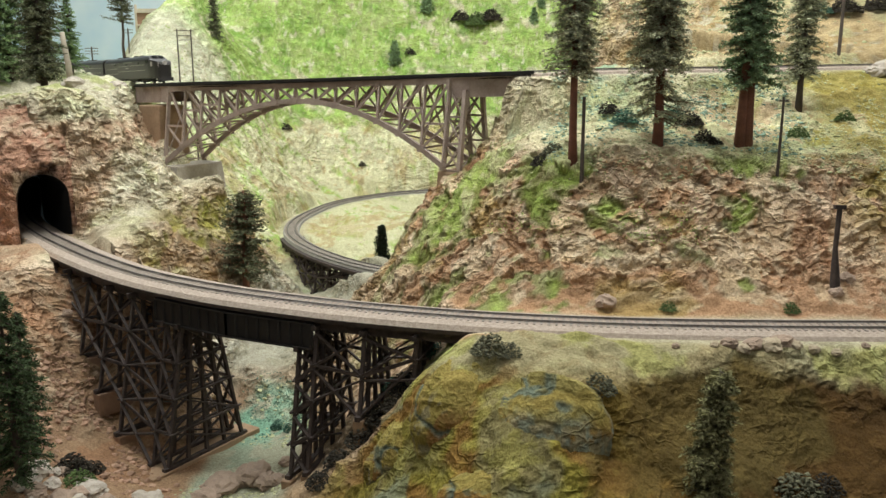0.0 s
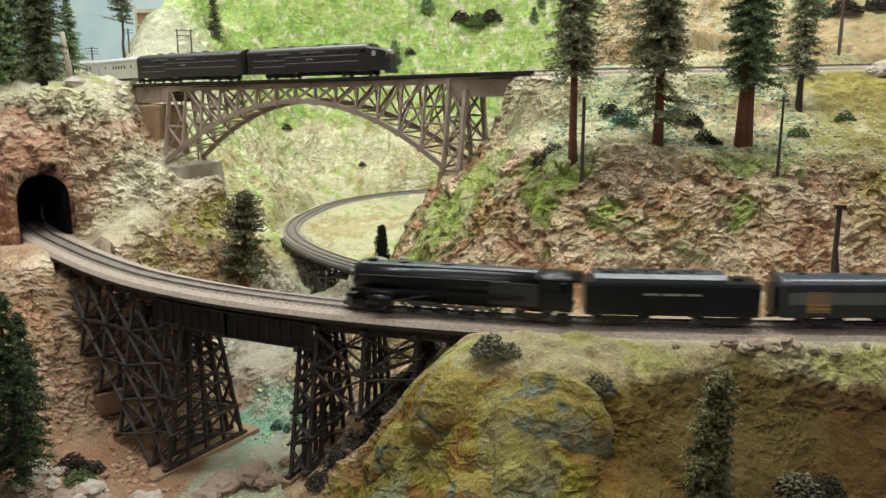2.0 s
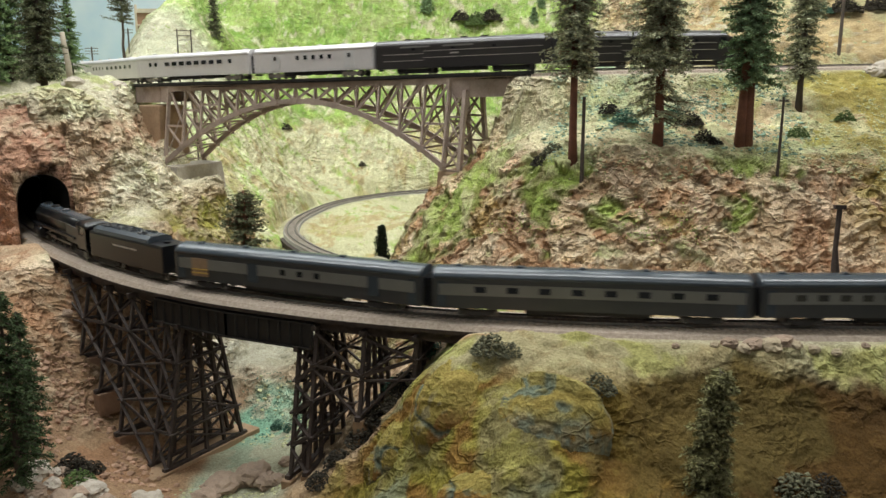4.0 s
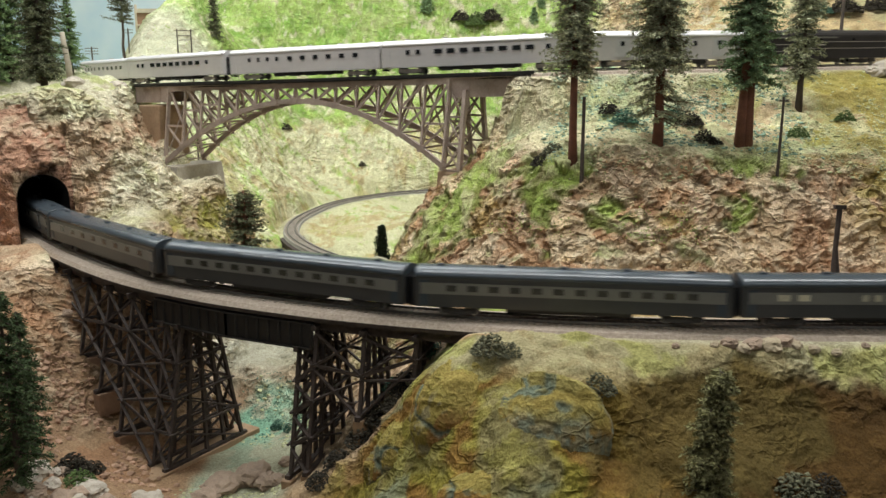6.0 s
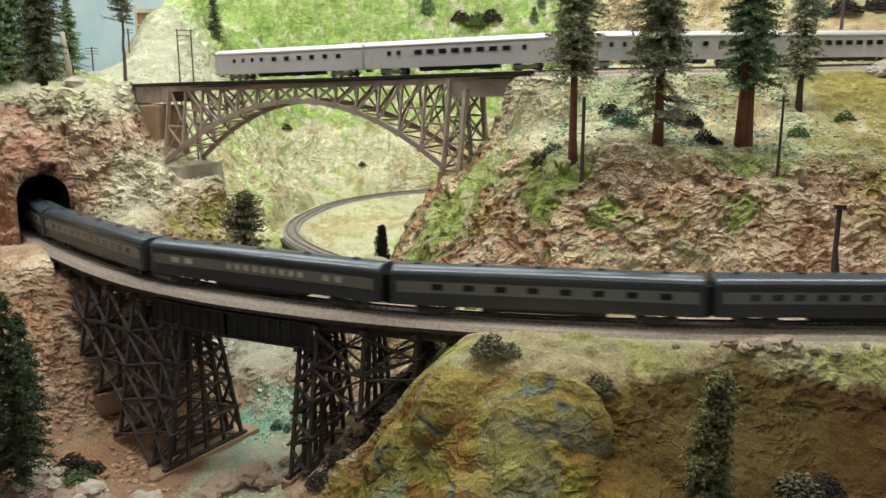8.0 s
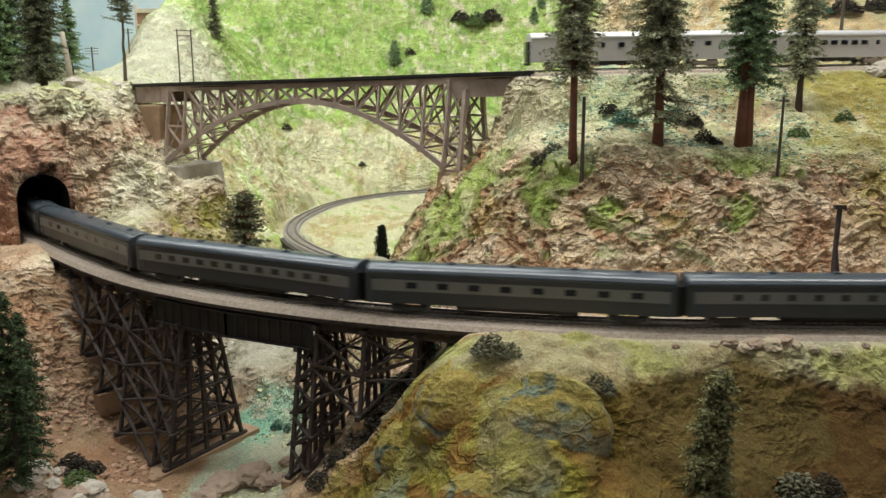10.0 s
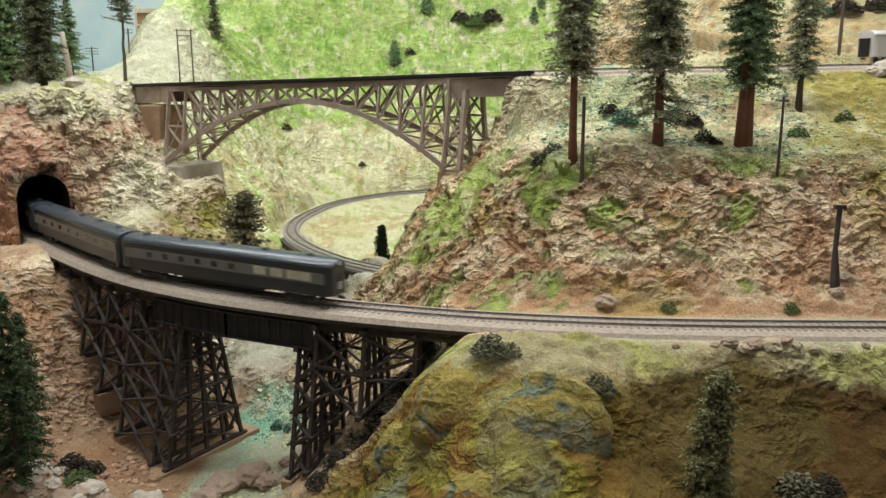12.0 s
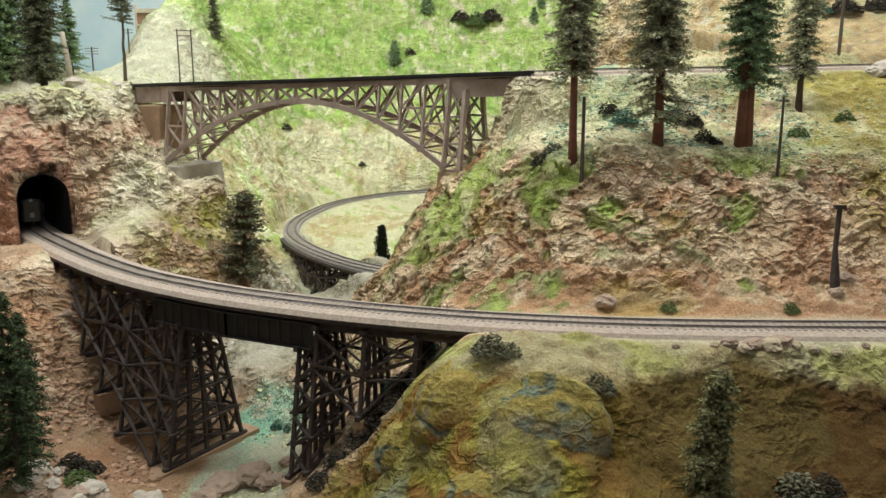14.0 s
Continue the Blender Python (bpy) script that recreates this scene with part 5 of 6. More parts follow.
def diesel(name, label, cab):
    root = thing(name, label, "locomotive", "diesel engines")
    L, half = 0.259, 0.0172
    h = L / 2
    g = Geo()

    def ring(x, k=1.0, top=0.0480, low=0.0085):
        pts = [(-half, low), (-half, 0.0385)] + [(-half * math.cos(a), min(top, 0.0385) + max(top - 0.0385, 0.0) * math.sin(a)) for a in np.linspace(0.25, math.pi - 0.25, 9)] + [(half, 0.0385), (half, low)]
        return [Vector((x, y * k, min(z, top))) for y, z in pts]

    if cab:
        g.loft([ring(-h), ring(h - 0.048), ring(h - 0.036, 0.99, 0.0478), ring(h - 0.029, 0.96, 0.0405), ring(h - 0.014, 0.84, 0.0375), ring(h - 0.005, 0.68, 0.0345, 0.007), ring(h - 0.001, 0.5, 0.030, 0.008)])
    else:
        g.loft([ring(-h), ring(h)])
    part("body", g, LOCO_BROWN, root)
    front = h - (0.05 if cab else 0.012)
    for y in (-1, 1):
        for z, d in ((0.0225, 1), (0.0315, 1)):
            for a, b, lift in ((-h + 0.012, -0.055, -0.0035), (-0.055, front, 0.0)):
                g = Geo()
                g.box(((a + b) / 2, y * (half + 0.0002), z + lift), (b - a, 0.0004, 0.0006))
                part("stripe", g, STRIPE, root)
        for x in (-0.07, -0.01, 0.05):
            g = Geo()
            g.tube([(x, y * (half - 0.0002), 0.0345), (x, y * (half + 0.0005), 0.0345)], [0.0022, 0.0022], 10)
            part("porthole", g, PANE, root)
        for a, b in ((-0.09, -0.045), (-0.025, 0.02)):
            g = Geo()
            g.box(((a + b) / 2, y * (half + 0.0001), 0.0375), (b - a, 0.0006, 0.0022))
            part("grille", g, MID_GREY, root)
        g = Geo()
        g.box((-0.008, y * (half + 0.0001), 0.0275), (0.012, 0.0005, 0.0018))
        part("lettering_bar", g, STRIPE, root)
        if cab:
            g = Geo()
            g.box((h - 0.041, y * (half - 0.0001), 0.036), (0.009, 0.0008, 0.005))
            part("cab_window", g, PANE, root)
    for x in (-0.085, -0.055, 0.0, 0.03):
        g = Geo()
        g.tube([(x, 0, 0.0475), (x, 0, 0.0492)], [0.0055, 0.0052], 14)
        part("roof_fan", g, GIRDER_BLACK, root)
    if cab:
        for y in (-0.0055, 0.0055):
            g = Geo()
            g.box((0, 0, 0), (0.0008, 0.0085, 0.0052), pose(h - 0.0325, y, 0.0440, 0, -42, 0))
            part("windscreen", g, PANE, root)
        g = Geo()
        g.tube([(h - 0.008, 0, 0.0335), (h - 0.001, 0, 0.0335)], [0.0034, 0.0034], 12)
        part("headlight", g, STRIPE, root)
        # pale bars painted where the nose catches a highlight
        for y in (-1, 1):
            g = Geo()
            g.beam((h - 0.026, y * 0.0160, 0.0325), (h - 0.004, y * 0.0108, 0.0300), 0.0012, 0.0075)
            part("nose_flash", g, STRIPE, root)
        g = Geo()
        g.box((h - 0.004, 0, 0.0065), (0.008, 0.024, 0.006))
        part("pilot", g, TRUCK, root)
    truck(root, -0.072, WHEEL, TRUCK, 0.046, 0.0055)
    truck(root, 0.072, WHEEL, TRUCK, 0.046, 0.0055)
    g = Geo()
    g.box((0, 0, 0.0075), (0.06, 0.028, 0.008))
    part("fuel_tank", g, TRUCK, root)
    return root


def lower_train():
    LOWER_TRAIN.append((steam_engine(), 0.2880, 0.045))
    LOWER_TRAIN.append((tender(), 0.0925, 0.045))
    common = dict(length=CAR - 0.004, half=0.0172, sill=0.0100, eave=0.0385, ridge=0.0475, side_mat=DARK_GREY, band_mat=MID_GREY, roof_mat=ROOF, truck_mat=TRUCK, window_z=0.0285, window_h=0.0058, band=(0.0225, 0.0335), group="grey passenger train")
    baggage = carriage("baggage_car", "two-tone grey baggage car with a half-open door", windows=[(0.008, 0.006), (-0.012, 0.006), (-0.032, 0.006)], pane_mat=PANE, **common)
    for y in (-1, 1):
        for x, w, mat, name in ((0.112, 0.021, TAN, "open_doorway"), (0.045, 0.012, ROOF, "baggage_door"), (-0.095, 0.012, ROOF, "baggage_door")):
            g = Geo()
            g.box((x, y * 0.0175, 0.0245), (w, 0.0009, 0.0195))
            part(name, g, mat, baggage)
        for z in (0.0185, 0.0225):
            g = Geo()
            g.box((0.112, y * 0.0181, z), (0.021, 0.0006, 0.0012))
            part("door_bar", g, YELLOW, baggage, "yellow door bar")
    sleeper = carriage("sleeping_car", "two-tone grey sleeping car with dark spaced windows", windows=row(8, -0.11, 0.10, 0.0105), pane_mat=PANE, **common)
    coach = carriage("coach", "two-tone grey coach with a long dark window row", windows=row(12, -0.11, 0.11, 0.0095), pane_mat=DIM_PANE, **common)
    diner = carriage("dining_car", "two-tone grey dining car with windows painted pale as lit", windows=row(9, -0.055, 0.035, 0.0062) + [(0.09, 0.011), (0.108, 0.011), (-0.085, 0.007), (-0.10, 0.007)], pane_mat=PAINTED_LIT_PANE, **common)
    tail = carriage("observation_car", "two-tone grey observation car with a rounded glazed end", windows=row(6, -0.02, 0.10, 0.008), pane_mat=DIM_PANE, observation=True, **common)
    # lounge panes: their reflections are put into the cream colour
    for y in (-1, 1):
        for x, w in ((-0.058, 0.016), (-0.080, 0.016), (-0.108, 0.030)):
            g = Geo()
            g.box((x, y * 0.0177, 0.0287), (w, 0.0007, 0.0085))
            part("lounge_window", g, PAINTED_LIT_PANE, tail)
    for z, y, w, mat, name in ((0.028, 0.0, 0.008, DIM_PANE, "end_window"), (0.0195, 0.0, 0.006, STRIPE, "tail_sign"), (0.0415, 0.0, 0.004, STRIPE, "tail_lamp")):
        g = Geo()
        g.box((-0.1458, y, z), (0.0012, w, 0.007 if name != "tail_lamp" else 0.003))
        part(name, g, mat, tail)
    order = [baggage, sleeper, coach, None, diner, None, None, None, tail]
    fill = {3: coach, 5: sleeper, 6: coach, 7: sleeper}
    for i, ob in enumerate(order):
        ob = ob or copy_thing(fill[i], Matrix())
        LOWER_TRAIN.append((ob, -GAP / 2 - GAP * i, 0.105))


def upper_train():
    UPPER_TRAIN.append((diesel("diesel_engine", "dark umber streamlined diesel engine with pale stripes", True), 0.3975, 0.072))
    UPPER_TRAIN.append((diesel("booster_engine", "dark umber cabless booster engine with pale stripes", False), 0.1325, 0.072))
    common = dict(half=0.0172, sill=0.0100, eave=0.0395, ridge=0.0485, side_mat=SILVER, band_mat=SILVER, roof_mat=SILVER_ROOF, truck_mat=PALE_TRUCK, window_z=0.0305, window_h=0.0062, pane_mat=PANE, group="silver passenger train")
    first = carriage("silver_baggage_car", "silver baggage car with wide doors and few windows", length=0.224, windows=row(5, -0.025, 0.035, 0.0055), **common)
    for y in (-1, 1):
        for x in (-0.068, 0.070):
            g = Geo()
            g.box((x, y * 0.0175, 0.025), (0.018, 0.0008, 0.023))
            part("baggage_door", g, SILVER_ROOF, first)
            g = Geo()
            g.box((x, y * 0.0180, 0.031), (0.005, 0.0006, 0.006))
            part("door_window", g, PANE, first)
    common["length"] = 0.283
    coach = carriage("silver_coach", "silver streamlined coach with wide square windows", windows=row(8, -0.055, 0.075, 0.0115) + [(-0.085, 0.006), (-0.10, 0.006), (0.10, 0.006)], **common)
    slumber = carriage("silver_sleeper", "silver sleeping car with small scattered windows", windows=row(6, -0.02, 0.10, 0.0085) + row(4, -0.10, -0.045, 0.005), **common)
    UPPER_TRAIN.append((first, -0.114, 0.078))
    for i, ob in enumerate([coach, slumber, copy_thing(coach, Matrix()), copy_thing(slumber, Matrix())]):
        UPPER_TRAIN.append((ob, -0.228 - 0.287 * (i + 0.5), 0.1))


lower_train()
upper_train()

# ---- trees ----
BARK = material("redwood_bark", (0.26, 0.11, 0.065), 0.95, dark=(0.13, 0.055, 0.035), scale=90, bump=0.0008)
DARK_BARK = material("grey_bark", (0.10, 0.07, 0.05), 0.95, dark=(0.05, 0.04, 0.03), scale=90, bump=0.0006)


def needles(name, base, dark):
    m = material(name, base, 0.9, dark=dark, scale=150, specular=0.15)
    nt = m.node_tree
    b = nt.nodes["Principled BSDF"]
    info = nt.nodes.new("ShaderNodeNewGeometry")
    hsv = nt.nodes.new("ShaderNodeHueSaturation")
    rng = nt.nodes.new("ShaderNodeMapRange")
    rng.inputs["To Min"].default_value, rng.inputs["To Max"].default_value = 0.55, 1.5
    nt.links.new(info.outputs["Random Per Island"], rng.inputs["Value"])
    nt.links.new(rng.outputs["Result"], hsv.inputs["Value"])
    src = b.inputs["Base Color"].links[0].from_socket
    nt.links.new(src, hsv.inputs["Color"])
    nt.links.new(hsv.outputs["Color"], b.inputs["Base Color"])
    return m


NEEDLE = needles("conifer_needles", (0.50, 0.51, 0.33), (0.28, 0.295, 0.19))
DARK_NEEDLE = needles("dark_needles", (0.19, 0.20, 0.115), (0.095, 0.105, 0.06))
LIGHT_NEEDLE = needles("light_needles", (0.26, 0.36, 0.16), (0.14, 0.22, 0.09))


def slip(g, c, a, w, length, width):
    g.add([c - w * width * 0.4, c + a * length * 0.5 - w * width, c + a * length, c + a * length * 0.5 + w * width, c + w * width * 0.4], [(0, 1, 2, 3, 4)])


def conifer(name, label, seed, height, radius, bare, trunk_r, bark, leaf, boughs=150, shape=0.6, droop=-0.2, size=0.0050, sparse=0.0, twin=0.0):
    """A tapered trunk, drooping boughs, and sprays of needles along them. sparse: a lower stretch with few boughs."""
    root = thing(name, label, "tree", "conifers")
    rnd = random.Random(seed)
    lean = Vector((rnd.uniform(-0.02, 0.02), rnd.uniform(-0.02, 0.02), 1))
    n = 10
    for k in range(2 if twin else 1):
        g = Geo()
        pts = [lean * (height * i / n) + Vector((rnd.gauss(0, 0.0005) + twin * (k - 0.3) * (1 - 0.04 * i), rnd.gauss(0, 0.0005), 0)) for i in range(n + 1)]
        pts[0] -= Vector((0, 0, 0.014))
        g.tube(pts, [trunk_r * (1.3 if i == 0 else 1 - 0.8 * i / n) for i in range(n + 1)], 10)
        part("trunk", g, bark, root, smooth=True)
    leafs, limbs = Geo(), Geo()
    for i in range(boughs):
        t = rnd.random() ** 0.9
        if t < sparse and rnd.random() < 0.62:
            continue
        z = height * (bare + (1 - bare) * t)
        a = rnd.uniform(0, 6.283)
        lobes = 0.86 + 0.22 * math.sin(2 * a + 55 * z + seed) * math.sin(31 * z + a)
        reach = radius * (1 - t) ** shape * rnd.uniform(0.5, 1.12) * lobes + 0.003
        d = Vector((math.cos(a), math.sin(a), droop + rnd.uniform(-0.22, 0.3))).normalized()
        base = lean * z
        limbs.tube([base, base + d * reach * 0.85], [0.0008, 0.0003], 4, caps=False)
        side = d.cross(Vector((0, 0, 1))).normalized()
        k = max(4, int(reach / 0.0010))
        for j in range(k):
            u = 0.12 + 0.88 * (j + rnd.random()) / k
            c = base + d * reach * u + Vector((rnd.gauss(0, 0.0012), rnd.gauss(0, 0.0012), rnd.gauss(0, 0.001)))
            for s in (-1, 1):
                way = (d * rnd.uniform(0.2, 0.9) + side * s * rnd.uniform(0.4, 1.1) + Vector((0, 0, rnd.gauss(-0.1, 0.35)))).normalized()
                w = way.orthogonal().normalized()
                w.rotate(Matrix.Rotation(rnd.uniform(0, 6.28), 3, way))
                slip(leafs, c, way, w, size * rnd.uniform(0.6, 1.35) * (1.15 - 0.4 * u), size * rnd.uniform(0.09, 0.19))
    tagged(part("bough_spray", limbs, bark, root), kind="stuff")
    part("crown", leafs, leaf, root)
    return root


def plant(ob, x, y, turn=0, scale=1.0, copy=True, sink=0.003):
    m = pose(x, y, ground_at(x, y) - sink, 0, 0, turn)
    if copy:
        ob = copy_thing(ob, m)
    else:
        ob.matrix_basis = m
    ob.scale = (scale, scale, scale)
    return ob


def woods():
    t = conifer("redwood_tree", "tall redwood with bare red trunk and thin grey-green crown", 1, 0.34, 0.034, 0.31, 0.0052, BARK, NEEDLE, 560, 0.14, droop=-0.25)
    plant(t, 0.147, 0.926, copy=False)
    t = conifer("redwood_tree", "tall redwood with ragged drooping lower boughs", 12, 0.36, 0.042, 0.09, 0.0058, BARK, NEEDLE, 860, 0.14, droop=-0.35, sparse=0.2)
    plant(t, 0.245, 0.941, copy=False)
    t = conifer("redwood_tree", "stout twin-trunked redwood with dense dark crown", 23, 0.36, 0.038, 0.21, 0.0060, BARK, DEEP_NEEDLE, 860, 0.10, droop=-0.25, twin=0.0075)
    plant(t, 0.3465, 0.955, copy=False)
    t = conifer("redwood_tree", "smaller slender redwood beside the upper line", 34, 0.27, 0.028, 0.16, 0.0042, DARK_BARK, NEEDLE, 460, 0.18, droop=-0.25)
    plant(t, 0.453, 1.06, copy=False)
    t = conifer("pine_tree", "dark bushy pine with reddish trunk beside the trestle", 2, 0.145, 0.047, 0.20, 0.0052, BARK, DARK_NEEDLE, 190, 0.38, droop=-0.05)
    plant(t, -0.300, 1.208, copy=False)
    t.scale = [(0.056 - t.location.z) / 0.145] * 3
    t = conifer("pine_tree", "tall dark pine above the tunnel", 45, 0.27, 0.042, 0.13, 0.0062, DARK_BARK, DARK_NEEDLE, 520, 0.2, droop=-0.25)
    plant(t, -0.608, 1.275, copy=False)
    fir = conifer("fir_tree", "dense bright green fir behind the tunnel ridge", 3, 0.19, 0.042, 0.1, 0.005, DARK_BARK, LIGHT_NEEDLE, 260, 0.55)
    plant(fir, -0.69, 1.43, copy=False)
    for x, y, turn, sc in ((-0.80, 1.47, 70, 1.1), (-0.664, 1.50, 200, 0.72), (-0.90, 1.55, 140, 1.3), (-0.76, 1.60, 10, 1.1), (-0.84, 1.40, 300, 1.1), (-0.745, 1.385, 250, 1.0), (-0.735, 1.43, 100, 1.25)):
        plant(fir, x, y, turn, sc)
    t = conifer("pine_tree", "lone tall pine with long bare trunk", 56, 0.215, 0.036, 0.62, 0.0042, DARK_BARK, DARK_NEEDLE, 90, 0.4, droop=0.05)
    plant(t, -0.664, 1.75, copy=False)
    near = conifer("fir_tree", "dark green fir at the canyon foot", 67, 0.2, 0.033, 0.10, 0.0042, DARK_BARK, GREEN_NEEDLE, 230, 0.5, droop=-0.35)
    plant(near, -0.404, 0.72, copy=False)
    for x, y, turn, sc in ((-0.425, 0.79, 60, 0.8), (-0.445, 0.74, 150, 0.95), (-0.47, 0.80, 20, 0.9)):
        plant(near, x, y, turn, sc)
    t = conifer("fir_tree", "narrow mossy green fir on the near bank", 78, 0.125, 0.023, 0.02, 0.0032, DARK_BARK, MOSS_NEEDLE, 360, 0.25, size=0.0055)
    plant(t, 0.203, 0.572, copy=False)
    t.scale = [(0.012 - t.location.z) / 0.125] * 3
    t = conifer("fir_tree", "slender dark fir on the green hillside", 89, 0.15, 0.026, 0.05, 0.004, DARK_BARK, DARK_NEEDLE, 190, 0.5)
    plant(t, -0.631, 2.348, copy=False)
    cone = conifer("cypress_tree", "small dense cone-shaped cypress", 90, 0.072, 0.017, 0.02, 0.0025, DARK_BARK, BLACK_NEEDLE, 260, 0.55, droop=0.5, size=0.005)
    plant(cone, -0.117, 1.55, copy=False)
    cone = conifer("cypress_tree", "small green cone-shaped cypress on the hillside", 91, 0.085, 0.026, 0.02, 0.003, DARK_BARK, DEEP_NEEDLE, 260, 0.6, droop=0.4, size=0.0065)
    plant(cone, -0.155, 2.733, copy=False)
    for x, y, turn, sc in ((-0.052, 2.874, 50, 1.0), (0.30, 2.80, 80, 0.7), (0.325, 2.83, 160, 0.8)):
        plant(cone, x, y, turn, sc)
    for x, y, turn, sc in ((0.71, 1.62, 80, 0.9), (0.80, 1.66, 190, 0.8), (0.87, 1.62, 30, 1.0)):
        plant(near, x, y, turn, sc)


DEEP_NEEDLE = needles("deep_green_needles", (0.32, 0.42, 0.23), (0.16, 0.25, 0.13))
GREEN_NEEDLE = needles("fir_green_needles", (0.085, 0.12, 0.05), (0.04, 0.06, 0.03))
MOSS_NEEDLE = needles("moss_needles", (0.29, 0.28, 0.13), (0.15, 0.14, 0.07))
BLACK_NEEDLE = needles("black_green_needles", (0.028, 0.038, 0.02), (0.014, 0.02, 0.012))
woods()

# ---- bushes, stones and loose turf ----
ICO_V, ICO_F = [], []


def make_ico():
    bm = bmesh.new()
    bmesh.ops.create_icosphere(bm, subdivisions=1, radius=1)
    ICO_V.extend(v.co.copy() for v in bm.verts)
    ICO_F.extend(tuple(v.index for v in f.verts) for f in bm.faces)
    bm.free()


make_ico()


def lump(g, c, r, rnd, squash=0.75):
    """A small irregular crumb."""
    turn = Euler((rnd.uniform(0, 6), rnd.uniform(0, 6), rnd.uniform(0, 6))).to_matrix()
    k = Vector((rnd.uniform(0.7, 1.3), rnd.uniform(0.7, 1.3), rnd.uniform(0.6, 1.1) * squash)) * r
    g.add([Vector(c) + (turn @ v * rnd.uniform(0.7, 1.25)) * k for v in ICO_V], ICO_F)


def varied(name, base, dark, low=0.6, high=1.4):
    """A material whose crumbs differ piece by piece."""
    m = needles(name, base, dark)
    for n in m.node_tree.nodes:
        if n.bl_idname == "ShaderNodeMapRange" and n.inputs["To Min"].default_value > 0.5:
            n.inputs["To Min"].default_value, n.inputs["To Max"].default_value = low, high
    return m


LICHEN = varied("grey_lichen", (0.17, 0.165, 0.10), (0.075, 0.075, 0.05))
DARK_LICHEN = varied("dark_lichen", (0.065, 0.055, 0.04), (0.024, 0.021, 0.016))
GREEN_LICHEN = varied("green_lichen", (0.12, 0.17, 0.06), (0.06, 0.09, 0.03))
TEAL_LICHEN = varied("teal_lichen", (0.10, 0.20, 0.14), (0.05, 0.10, 0.075))
PALE_TURF = varied("pale_turf", (0.56, 0.56, 0.33), (0.42, 0.43, 0.24), 0.7, 1.25)
MINT_TURF = varied("mint_turf", (0.34, 0.46, 0.34), (0.22, 0.32, 0.24), 0.6, 1.25)
LIME_TURF = varied("lime_turf", (0.36, 0.47, 0.13), (0.24, 0.34, 0.08), 0.7, 1.25)
RED_CHIP = varied("red_rock_chips", (0.45, 0.30, 0.205), (0.30, 0.175, 0.115), 0.7, 1.3)
CREAM_CHIP = varied("cream_rock_chips", (0.62, 0.53, 0.40), (0.45, 0.37, 0.26), 0.75, 1.2)
STONE = material("brown_boulder", (0.42, 0.31, 0.23), 0.9, dark=(0.25, 0.18, 0.13), scale=70, bump=0.001)
SAND_STONE = material("sandy_boulder", (0.47, 0.39, 0.27), 0.9, dark=(0.33, 0.26, 0.17), scale=70, bump=0.001)
PALE_STONE = material("pale_boulder", (0.56, 0.50, 0.42), 0.9, dark=(0.36, 0.31, 0.25), scale=70, bump=0.001)


def bush(label, x, y, size, mat, seed, tall=1.0):
    rnd = random.Random(seed)
    g = Geo()
    z = ground_at(x, y)
    for _ in range(int(360 + size * 14000)):
        a, r, h = rnd.uniform(0, 6.28), math.sqrt(rnd.random()) * size, rnd.random()
        lump(g, (r * math.cos(a), r * math.sin(a), (1 - (r / size) ** 2) * size * tall * h), size * rnd.uniform(0.035, 0.10), rnd)
    ob = part("bush", g, mat)
    ob.matrix_basis = pose(x, y, z)
    return tagged(ob, label, "bush", "bushes")


